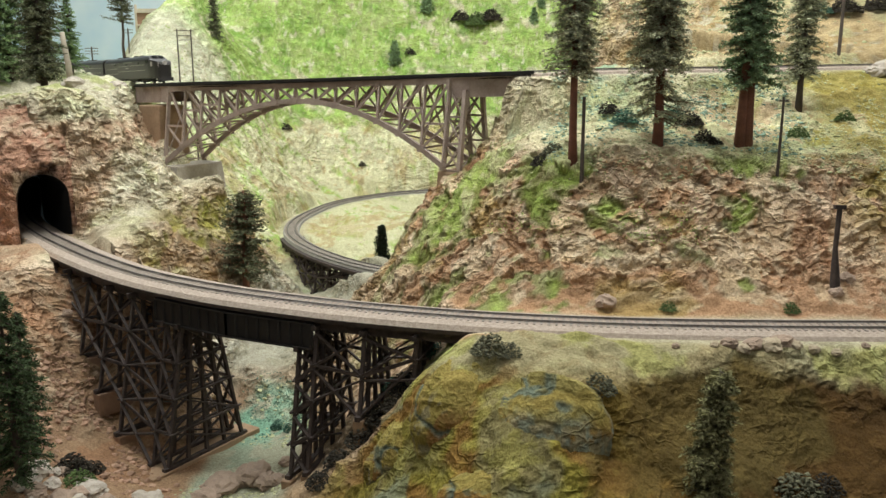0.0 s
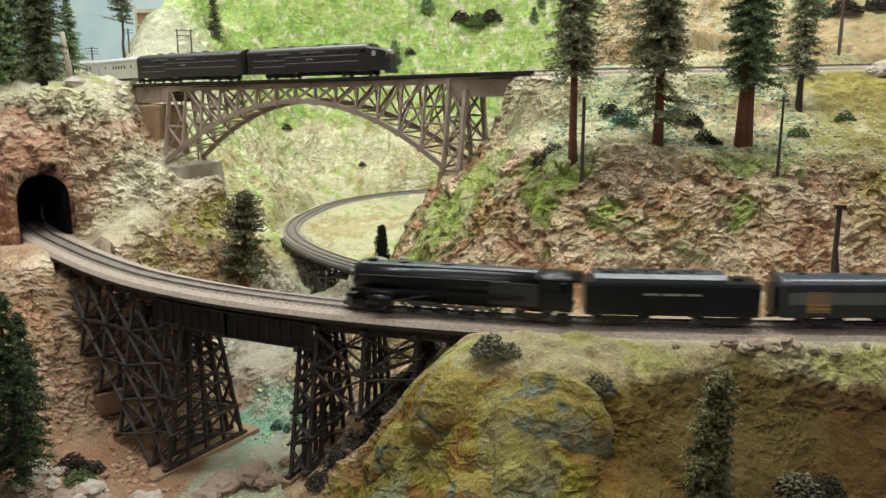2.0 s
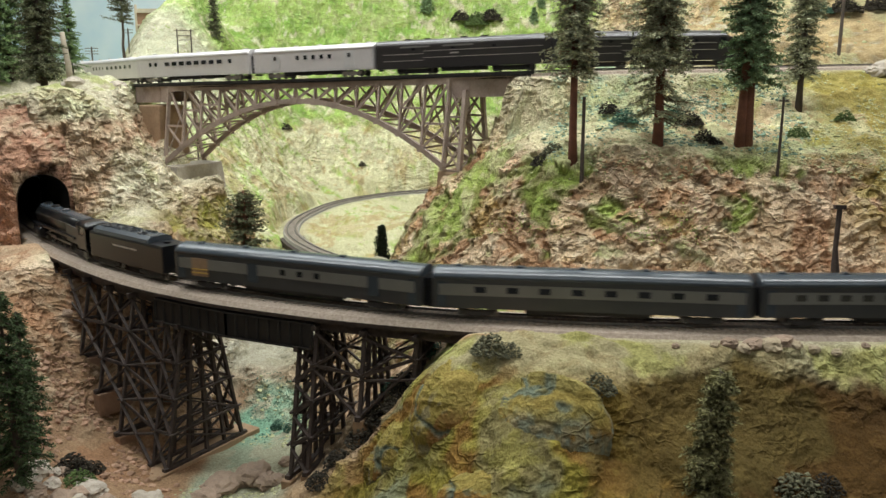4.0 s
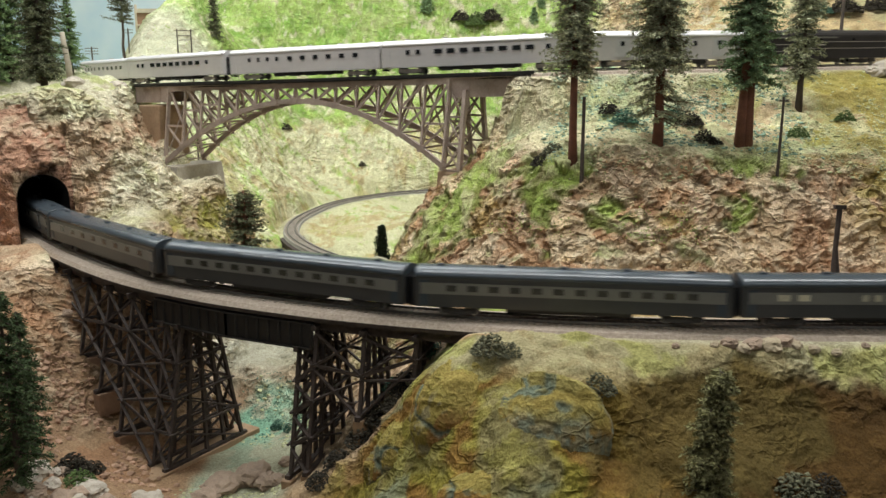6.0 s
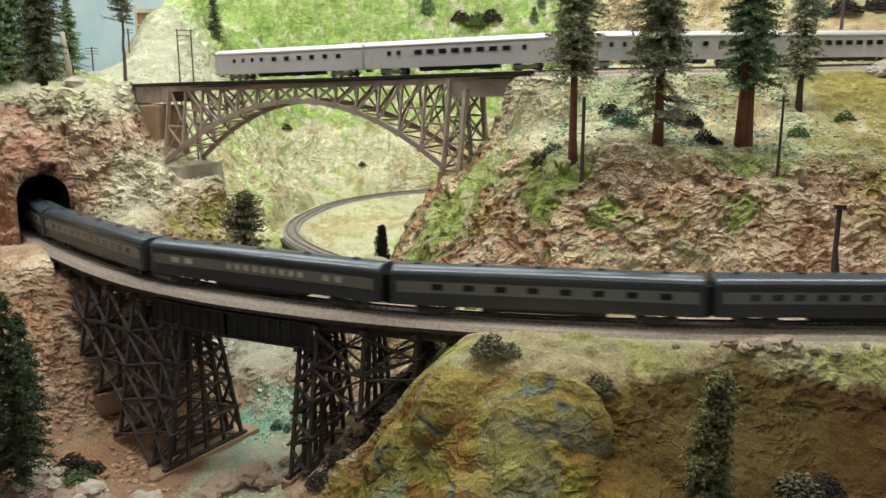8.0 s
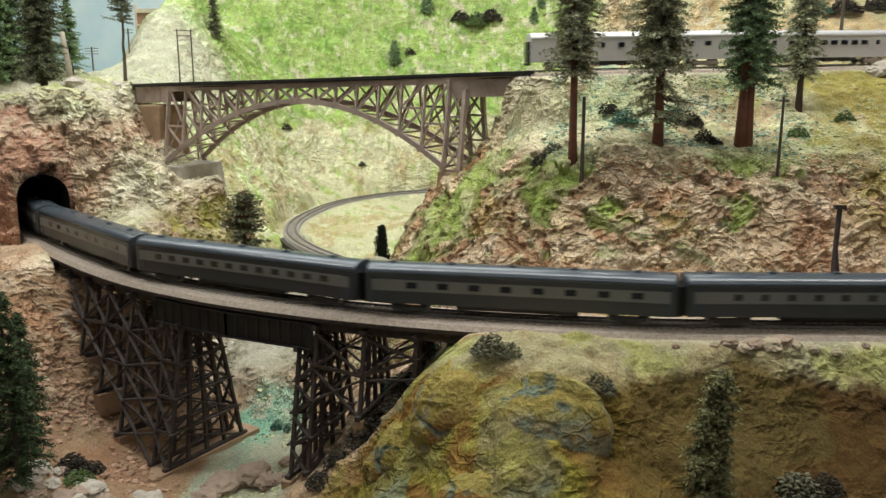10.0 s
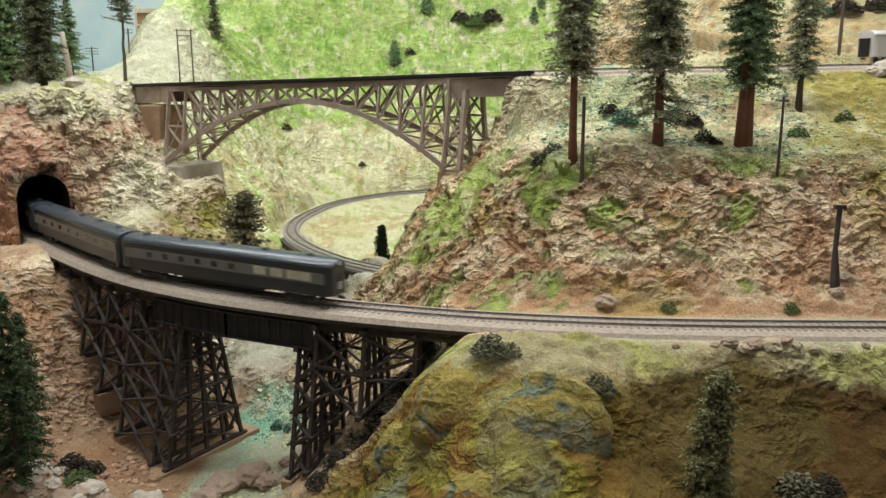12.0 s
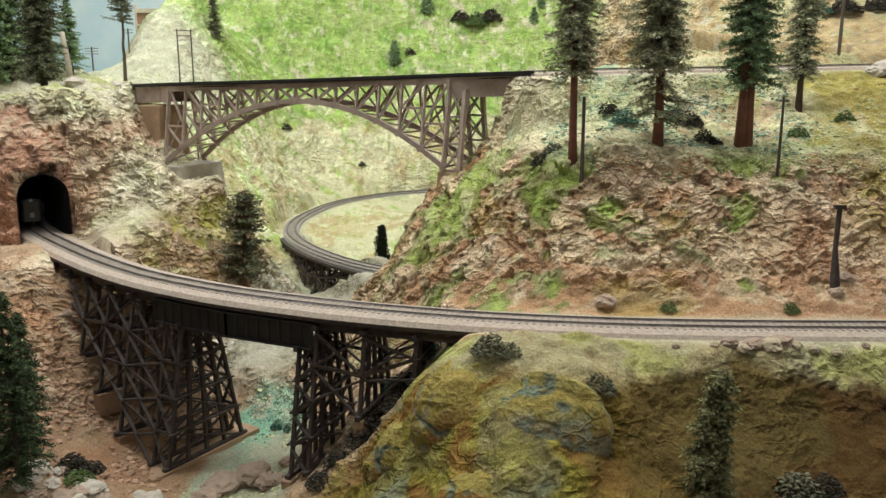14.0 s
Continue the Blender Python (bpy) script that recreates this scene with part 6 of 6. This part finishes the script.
for i, (x, y, size, mat, label) in enumerate((
        (0.041, 0.668, 0.017, LICHEN, "grey-green lichen bush on the bank edge"), (0.058, 0.662, 0.011, LICHEN, "grey-green lichen bush on the bank edge"),
        (0.126, 0.624, 0.015, LICHEN, "dark grey lichen bush on the outcrop"), (0.116, 0.616, 0.009, DARK_LICHEN, "small dark lichen bush on the outcrop"),
        (0.275, 0.582, 0.022, LICHEN, "grey lichen bush on the near bank"), (0.30, 0.588, 0.014, DARK_LICHEN, "dark lichen bush on the near bank"),
        (-0.035, 0.765, 0.020, DARK_LICHEN, "dark brush under the trestle end"), (-0.06, 0.755, 0.020, DARK_LICHEN, "dark brush under the trestle end"),
        (-0.078, 0.745, 0.018, DARK_LICHEN, "dark brush under the trestle end"), (-0.045, 0.74, 0.015, DARK_LICHEN, "dark brush under the trestle end"),
        (-0.10, 0.725, 0.016, DARK_LICHEN, "dark brush on the canyon slope"), (-0.115, 0.705, 0.014, DARK_LICHEN, "dark brush on the canyon slope"),
        (-0.01, 0.79, 0.016, TEAL_LICHEN, "teal lichen bush under the track"), (0.01, 0.80, 0.012, TEAL_LICHEN, "teal lichen bush under the track"),
        (-0.05, 0.80, 0.014, TEAL_LICHEN, "teal lichen bush under the track"), (-0.205, 0.955, 0.011, TEAL_LICHEN, "teal lichen bush by the stream"),
        (-0.185, 0.93, 0.010, TEAL_LICHEN, "teal lichen bush by the stream"), (-0.265, 1.21, 0.024, TEAL_LICHEN, "teal lichen bush under the pine"),
        (0.115, 0.955, 0.014, DARK_LICHEN, "dark lichen bush below a redwood"), (0.13, 0.965, 0.016, LICHEN, "grey lichen bush below a redwood"),
        (0.205, 1.03, 0.015, DARK_LICHEN, "dark lichen bush on the shelf"), (0.22, 1.0, 0.018, TEAL_LICHEN, "teal lichen bush on the shelf"),
        (0.30, 1.01, 0.018, DARK_LICHEN, "dark lichen bush on the shelf"), (0.285, 1.02, 0.016, TEAL_LICHEN, "teal lichen bush on the shelf"),
        (0.305, 0.962, 0.014, DARK_LICHEN, "dark lichen bush among redwoods"), (0.315, 0.952, 0.009, DARK_LICHEN, "dark lichen bush among redwoods"),
        (0.43, 1.0, 0.014, GREEN_LICHEN, "green lichen bush on the shelf"), (0.50, 1.03, 0.013, GREEN_LICHEN, "green lichen bush on the shelf"),
        (-0.385, 1.36, 0.013, GREEN_LICHEN, "green bush beside the bridge pier"), (-0.459, 2.407, 0.020, DARK_LICHEN, "dark bush on the eroded slope"),
        (0.059, 2.86, 0.035, DARK_LICHEN, "dark bush on the hilltop"), (0.115, 2.84, 0.045, GREEN_LICHEN, "green bush on the hilltop"),
        # the second clump on the next line stands for a dark rock
        (0.162, 2.839, 0.040, DARK_LICHEN, "dark bush on the hilltop"), (-0.109, 2.767, 0.022, DARK_LICHEN, "dark rock clump on the hillside"),
        (-0.24, 2.415, 0.014, DARK_LICHEN, "dark bush on the eroded slope"), (0.09, 1.3, 0.02, DARK_LICHEN, "dark bush behind the bridge tower"),
        (0.141, 2.774, 0.014, CREAM_CHIP, "pale rock heap on the hillside"), (-0.37, 0.80, 0.012, DARK_LICHEN, "dark bush among stones"), (-0.368, 0.76, 0.018, GREEN_LICHEN, "dark green bush at the canyon foot"), (-0.385, 0.785, 0.020, DARK_LICHEN, "dark bush beside the firs"),
        (0.405, 0.70, 0.010, LICHEN, "grey lichen bush along the track"), (0.345, 0.783, 0.010, GREEN_LICHEN, "green lichen bush at the cliff foot"),
        (0.72, 1.525, 0.030, DARK_LICHEN, "dark bush on the slope above the line"), (0.68, 1.53, 0.022, TEAL_LICHEN, "teal bush on the slope above the line"),
        (0.78, 1.53, 0.028, DARK_LICHEN, "dark bush on the slope above the line"), (0.42, 1.36, 0.014, GREEN_LICHEN, "green bush above the upper line"),
        (0.225, 0.788, 0.009, GREEN_LICHEN, "green lichen bush at the cliff foot"))):
    bush(label, x, y, size, mat, 300 + i)


def boulder(label, x, y, r, mat, seed, flat=0.7):
    rnd = random.Random(seed)
    bm = bmesh.new()
    bmesh.ops.create_icosphere(bm, subdivisions=3, radius=1)
    v = np.array([tuple(q.co) for q in bm.verts])
    bm.free()
    rel, _ = facets(v + seed * 3.7, 1.3, seed)
    rel2, _ = facets(v + seed * 1.9, 3.1, seed + 5)
    k = 1 + 0.2 * rel + 0.11 * rel2 + 0.04 * facets(v + seed, 7, seed + 2)[0]
    bm = bmesh.new()
    bmesh.ops.create_icosphere(bm, subdivisions=3, radius=1)
    sx, sy = rnd.uniform(0.8, 1.3), rnd.uniform(0.8, 1.2)
    for q, kk in zip(bm.verts, k):
        q.co = Vector((q.co.x * sx, q.co.y * sy, q.co.z * flat)) * float(kk) * r
    me = bpy.data.meshes.new("boulder")
    bm.to_mesh(me)
    bm.free()
    me.materials.append(mat)
    ob = new("boulder", me)
    ob.matrix_basis = pose(x, y, ground_at(x, y) + r * flat * 0.25, 0, 0, rnd.uniform(0, 360))
    return tagged(ob, label, "stone", "boulders")


rnd = random.Random(8)
for i, (x, y, r) in enumerate(((-0.235, 0.80, 0.020), (-0.205, 0.815, 0.022), (-0.19, 0.805, 0.016), (-0.245, 0.775, 0.015), (-0.175, 0.80, 0.011), (-0.17, 0.83, 0.010))):
    boulder("brown weathered boulder in the stream bed", x, y, r, STONE, 40 + i, 0.55)
for i in range(26):
    x, y = rnd.uniform(-0.42, -0.29), rnd.uniform(0.715, 0.775)
    boulder("pale rounded stone at the canyon foot", x, y, rnd.uniform(0.006, 0.015), PALE_STONE if i % 3 else STONE, 60 + i)
for i, (x, r) in enumerate(((0.238, 0.005), (0.252, 0.008), (0.263, 0.007), (0.274, 0.008), (0.287, 0.010), (0.299, 0.009), (0.309, 0.006), (0.205, 0.004), (0.345, 0.005), (0.372, 0.004), (0.325, 0.006))):
    boulder("pale stone on the bank edge beside the track", x, 0.684 + 0.004 * (i % 2), r, (SAND_STONE, STONE)[i % 2], 90 + i)
for i, (x, y, r) in enumerate(((0.632, 1.20, 0.018), (0.612, 1.19, 0.012), (-0.61, 1.38, 0.016), (-0.56, 1.43, 0.014), (0.41, 0.81, 0.010), (0.395, 0.795, 0.008), (0.165, 0.80, 0.010), (-0.47, 0.985, 0.008))):
    boulder("weathered boulder lying on the slope", x, y, r, PALE_STONE if i < 4 else STONE, 110 + i)


def outcrop(label, x, y, z, size, mat, seed, turn=0, tip=0):
    """A large angular rock set into the bank."""
    bm = bmesh.new()
    bmesh.ops.create_icosphere(bm, subdivisions=6, radius=1)
    v = np.array([tuple(q.co) for q in bm.verts])
    crack = fractal(v + seed, 1.1, 2, seed + 21)
    k = 1 + 0.20 * facets(v + seed * 3.1, 0.7, seed)[0] + 0.030 * facets(v + seed, 2.4, seed + 3)[0] + 0.016 * fractal(v + seed, 5, 4, seed + 9, ridged=True) - 0.05 * (1 - step(np.abs(crack), 0.0, 0.07))
    for q, kk in zip(bm.verts, k):
        q.co = Vector((q.co.x * size[0], q.co.y * size[1], q.co.z * size[2])) * float(kk)
    me = bpy.data.meshes.new("outcrop")
    bm.to_mesh(me)
    bm.free()
    me.materials.append(SCENERY)
    me.shade_smooth()
    n1, n2 = fractal(v + seed, 2.2, 4, seed), fractal(v + seed, 7, 3, seed + 4)
    c = np.repeat(np.array([mat[0]]), len(v), 0)
    for tone, m in ((mat[1], step(n1 + 0.4 * n2, -0.05, 0.2)), (mat[2], step(n2 - n1, 0.15, 0.4)), ((0.34, 0.295, 0.09), step(v[:, 2] + 0.5 * n1, 0.35, 0.7) * 0.8),
                    ((0.15, 0.20, 0.17), (1 - step(np.abs(crack) + 0.06 * n2, 0.02, 0.10)) * 0.9)):
        c = c * (1 - m[:, None]) + np.array([tone]) * m[:, None]
    layer = me.color_attributes.new("turf", "FLOAT_COLOR", "POINT")
    layer.data.foreach_set("color", np.concatenate([c, np.full((len(c), 1), 0.35)], 1).astype(np.float32).ravel())
    ob = new("outcrop", me)
    ob.matrix_basis = pose(x, y, z, tip, 0, turn)
    return tagged(ob, label, "rock", "bank outcrops")


outcrop("mossy yellow-green rock outcrop above the canyon", 0.018, 0.655, -0.068, (0.045, 0.032, 0.055), ((0.33, 0.27, 0.08), (0.33, 0.19, 0.07), (0.28, 0.25, 0.14)), 3, 20)
outcrop("grey-teal rock face with rusty stains", 0.088, 0.618, -0.066, (0.050, 0.032, 0.050), ((0.31, 0.28, 0.17), (0.38, 0.24, 0.08), (0.24, 0.265, 0.20)), 5, -10)
outcrop("rust-stained rock at the bank foot", 0.075, 0.588, -0.105, (0.07, 0.03, 0.034), ((0.38, 0.23, 0.07), (0.33, 0.27, 0.09), (0.24, 0.25, 0.17)), 8, 5)
outcrop("mossy rock shoulder on the canyon slope", -0.03, 0.672, -0.115, (0.04, 0.03, 0.045), ((0.33, 0.27, 0.08), (0.33, 0.19, 0.07), (0.28, 0.25, 0.14)), 11, 40)


def scatter(name, label, mat, count, zone, r0, r1, seed, slope=(0.0, 9.0), squash=0.7):
    """Loose crumbs over a stretch of the land given in plan and height: x0, x1, y0, y1, z0, z1."""
    x0, x1, y0, y1, z0, z1 = zone
    pts = LAND.reshape(-1, 3)
    gz = np.gradient(LAND[:, :, 2], LAND_X, axis=1) ** 2 + np.gradient(LAND[:, :, 2], LAND_Y, axis=0) ** 2
    inc = np.sqrt(gz).ravel()
    clear = np.minimum(np.minimum(distance_to(LOWER, pts[:, 0], pts[:, 1], on(LOWER, 0.7, 0.727), S_DECK_W)[0], distance_to(UPPER, pts[:, 0], pts[:, 1], on(UPPER, -0.75, 1.75), on(UPPER, 0.75, 1.27))[0]), distance_to(LOOP, pts[:, 0], pts[:, 1], 0, LOOP.s[-1])[0]) if CLEAR[0] is None else CLEAR[0]
    CLEAR[0] = clear
    ok = (pts[:, 0] > x0) & (pts[:, 0] < x1) & (pts[:, 1] > y0) & (pts[:, 1] < y1) & (pts[:, 2] > z0) & (pts[:, 2] < z1) & (inc > slope[0]) & (inc < slope[1]) & (clear > 0.04)
    group = fractal(pts[ok], 18, 2, seed)
    idx = np.flatnonzero(ok)
    r = np.random.RandomState(seed)
    w = np.clip(group + 0.25, 0.02, 1) * np.sqrt(1 + np.minimum(inc[ok], 3) ** 2)
    chosen = r.choice(idx, size=min(count, len(idx)), replace=False, p=w / w.sum())
    rnd = random.Random(seed)
    g = Geo()
    for i in chosen:
        size = r0 + (r1 - r0) * rnd.random() ** 2.2
        lump(g, pts[i], size, rnd, squash)
    return tagged(part(name, g, mat), label, "scenery", "", "stuff")


CLEAR = [None]
scatter("shelf_turf", "pale green turf crumbs on the wooded shelf", PALE_TURF, 3600, (0.07, 0.66, 0.9, 1.2, 0.11, 0.26), 0.0008, 0.0028, 5, (0, 1.6))
scatter("shelf_moss", "mint lichen crumbs on the wooded shelf", MINT_TURF, 2200, (0.12, 0.45, 0.94, 1.12, 0.12, 0.23), 0.0008, 0.0030, 6, (0, 1.6))
scatter("cliff_moss", "green moss crumbs on the cliff top", LIME_TURF, 900, (-0.02, 0.28, 0.84, 1.1, 0.05, 0.14), 0.0005, 0.0015, 7)
scatter("canyon_rubble", "brown rubble on the canyon floor", RED_CHIP, 900, (-0.48, -0.27, 0.68, 0.95, -0.23, -0.1), 0.0010, 0.0050, 10, (0, 9), 0.8)
scatter("valley_turf", "lime green turf crumbs on the back hill", LIME_TURF, 3200, (-0.75, 0.5, 1.6, 3.1, -0.05, 0.62), 0.0010, 0.0034, 11)
scatter("valley_clay", "cream clay crumbs on the back hill", CREAM_CHIP, 2000, (-0.75, 0.4, 1.5, 3.1, -0.13, 0.5), 0.0010, 0.0032, 12)
scatter("hill_turf", "tan turf crumbs above the upper line", PALE_TURF, 1200, (0.2, 0.95, 1.22, 1.75, 0.2, 0.45), 0.0012, 0.0045, 15)
scatter("stream_moss", "teal foam crumbs along the stream", TEAL_LICHEN, 900, (-0.27, -0.165, 0.90, 1.05, -0.23, -0.165), 0.0005, 0.0017, 17)
scatter("stream_gravel", "grey gravel in the stream bed", PALE_TURF, 500, (-0.28, -0.15, 0.7, 1.05, -0.23, -0.17), 0.0008, 0.0030, 16)

# ---- poles, snag and post ----
POLE = material("weathered_pole", (0.13, 0.10, 0.08), 0.9, dark=(0.06, 0.05, 0.04), scale=100)
SNAG = material("bleached_wood", (0.52, 0.46, 0.36), 0.9, dark=(0.34, 0.29, 0.22), scale=90, bump=0.0006)


def utility_pole(label, x, y, height, arms, r=0.0014, span=0.016):
    root = thing("utility_pole", label, "pole", "utility poles", m=pose(x, y, ground_at(x, y)))
    g = Geo()
    g.tube([(0, 0, -0.008), (0, 0, height)], [r * 1.15, r * 0.85], 8)
    part("pole", g, POLE, root)
    for i in range(arms):
        g = Geo()
        z = height - 0.004 - 0.007 * i
        g.box((0, -r, z), (span, 0.0012, 0.0014))
        part("crossarm", g, POLE, root)
        for k in (-0.45, -0.25, 0.25, 0.45):
            g = Geo()
            g.tube([(k * span, -r, z), (k * span, -r, z + 0.0022)], [0.0006, 0.0005], 6)
            part("insulator", g, SNAG, root)
    return root


utility_pole("tall plain dark pole on the cliff edge", 0.1545, 0.910, 0.095, 0, 0.0021)
utility_pole("dark pole with one crossarm on the cliff edge", 0.3705, 0.905, 0.090, 1, 0.0016, 0.010)
utility_pole("dark pole on the slope above the line", 0.611, 1.30, 0.13, 0, 0.0026)
utility_pole("telegraph pole with three crossarms by the sky", -0.917, 2.2, 0.110, 3, 0.0022, 0.034)
utility_pole("telegraph pole with two crossarms by the sky", -0.80, 2.15, 0.085, 2, 0.0022, 0.026)


def twin_pole():
    root = thing("twin_pole", "two joined dark poles with crossbars beside the bridge", "pole", "utility poles", m=pose(-0.497, 1.6, ground_at(-0.497, 1.6)))
    top = 0.308 - ground_at(-0.497, 1.6)
    for x in (-0.006, 0.020):
        g = Geo()
        g.tube([(x, 0, -0.01), (x, 0, top)], [0.0016, 0.0013], 8)
        part("pole", g, POLE, root)
    for z in (0.003, 0.012, 0.020):
        g = Geo()
        g.box((0.007, 0, top - z), (0.040 - z, 0.0012, 0.0013))
        part("crossarm", g, POLE, root)


twin_pole()
g = Geo()
g.tube([(0, 0, -0.02), (-0.001, 0, 0.03), (-0.005, 0, 0.06), (-0.007, 0, 0.082)], [0.0062, 0.0050, 0.0045, 0.0040], 9)
ob = part("tree_snag", g, SNAG, smooth=True)
ob.matrix_basis = pose(-0.628, 1.41, ground_at(-0.628, 1.41))
tagged(ob, "bleached broken tree snag beside the pine", "dead tree")
# a leaning dark timber at the cliff foot, and the hut edge on the hill
root = thing("lineside_post", "charred timber post leaning against the cliff", "post", m=pose(0.397, 0.803, ground_at(0.397, 0.803) - 0.004, -6, 2, 0))
g = Geo()
g.tube([(0, 0, -0.004), (-0.0005, 0, 0.012), (-0.003, 0, 0.045), (-0.002, 0, 0.086)], [0.0062, 0.0050, 0.0026, 0.0026], 7)
part("post", g, TIMBER, root)
g = Geo()
g.box((-0.002, 0, 0.087), (0.011, 0.005, 0.004))
part("cap", g, TIMBER, root)
HUT = material("brown_board_wall", (0.34, 0.20, 0.12), 0.85, dark=(0.22, 0.13, 0.08), scale=20)
HUT_TRIM = material("cream_trim", (0.70, 0.60, 0.45), 0.8, scale=20)
root = thing("hill_building", "brown board building with cream trim on the hilltop", "building", m=pose(-0.88, 2.62, 0.28))
g = Geo()
g.box((0, 0, 0.05), (0.10, 0.08, 0.16))
part("wall", g, HUT, root)
for z in (0.132, 0.090):
    g = Geo()
    g.box((0, -0.003, z), (0.104, 0.084, 0.012 if z > 0.1 else 0.004))
    part("trim", g, HUT_TRIM, root)
g = Geo()
g.box((-0.052, -0.04, 0.05), (0.006, 0.006, 0.2))
part("corner_post", g, HUT_TRIM, root)


# ---- what moves: the grey train westward, the silver train eastward ----
LOWER_SPEED = 0.3075
LOWER_MARK = on(LOWER, -0.005, 0.768)
# small lags and gains of the grey train against its even speed
LOWER_DRIFT = ((0.0, 0.0), (3.0, -0.001), (5.5, -0.008), (8.0, -0.005), (10.5, 0.0), (12.5, 0.006), (14.0, 0.055))
UPPER_MARK = on(UPPER, -0.462, 1.432)
# the silver train gathers a little speed: seconds, and metres run by the coupling behind its engines
UPPER_RUN = ((0.0, -0.534), (1.0, -0.322), (2.0, -0.075), (3.0, 0.172), (5.5, 0.824), (7.0, 1.224), (8.0, 1.500), (11.0, 2.291), (14.0, 3.077))


def upper_run(t):
    p = UPPER_RUN
    i = max(k for k in range(len(p) - 1) if p[k][0] <= t or k == 0)

    def rate(k):
        a, b = max(k - 1, 0), min(k + 1, len(p) - 1)
        return (p[b][1] - p[a][1]) / (p[b][0] - p[a][0])

    (t0, s0), (t1, s1) = p[i], p[i + 1]
    h = t1 - t0
    u = (t - t0) / h
    return (2 * u ** 3 - 3 * u ** 2 + 1) * s0 + (u ** 3 - 2 * u ** 2 + u) * h * rate(i) + (3 * u ** 2 - 2 * u ** 3) * s1 + (u ** 3 - u ** 2) * h * rate(i + 1)


def motions():
    for line, train, run in ((LOWER, LOWER_TRAIN, lambda t: LOWER_MARK + LOWER_SPEED * (t - 3.0) + 0.015 * max(0.0, 1.6 - t) ** 2 + float(np.interp(t, *zip(*LOWER_DRIFT)))), (UPPER, UPPER_TRAIN, lambda t: UPPER_MARK + upper_run(t))):
        for ob, offset, reach in train:
            rows = []
            for i in range(57):
                t = i * 0.25
                s = run(t) + offset
                a, b = line.at(s + reach), line.at(s - reach)
                d = (a - b).normalized()
                side = Vector((0, 0, 1)).cross(d).normalized()
                m = Matrix((d, side, d.cross(side))).transposed().to_4x4()
                m.translation = (a + b) / 2
                rows.append((t, m))
            walk(ob, rows)
    for axle in [o for o in bpy.data.objects if o.name.startswith("driver_axle")]:
        home = axle.matrix_basis.translation.copy()
        walk(axle, [(i / 30, pose(*home, 0, math.degrees(LOWER_SPEED / 0.0115 * i / 30) % 360, 0)) for i in range(421)])


motions()
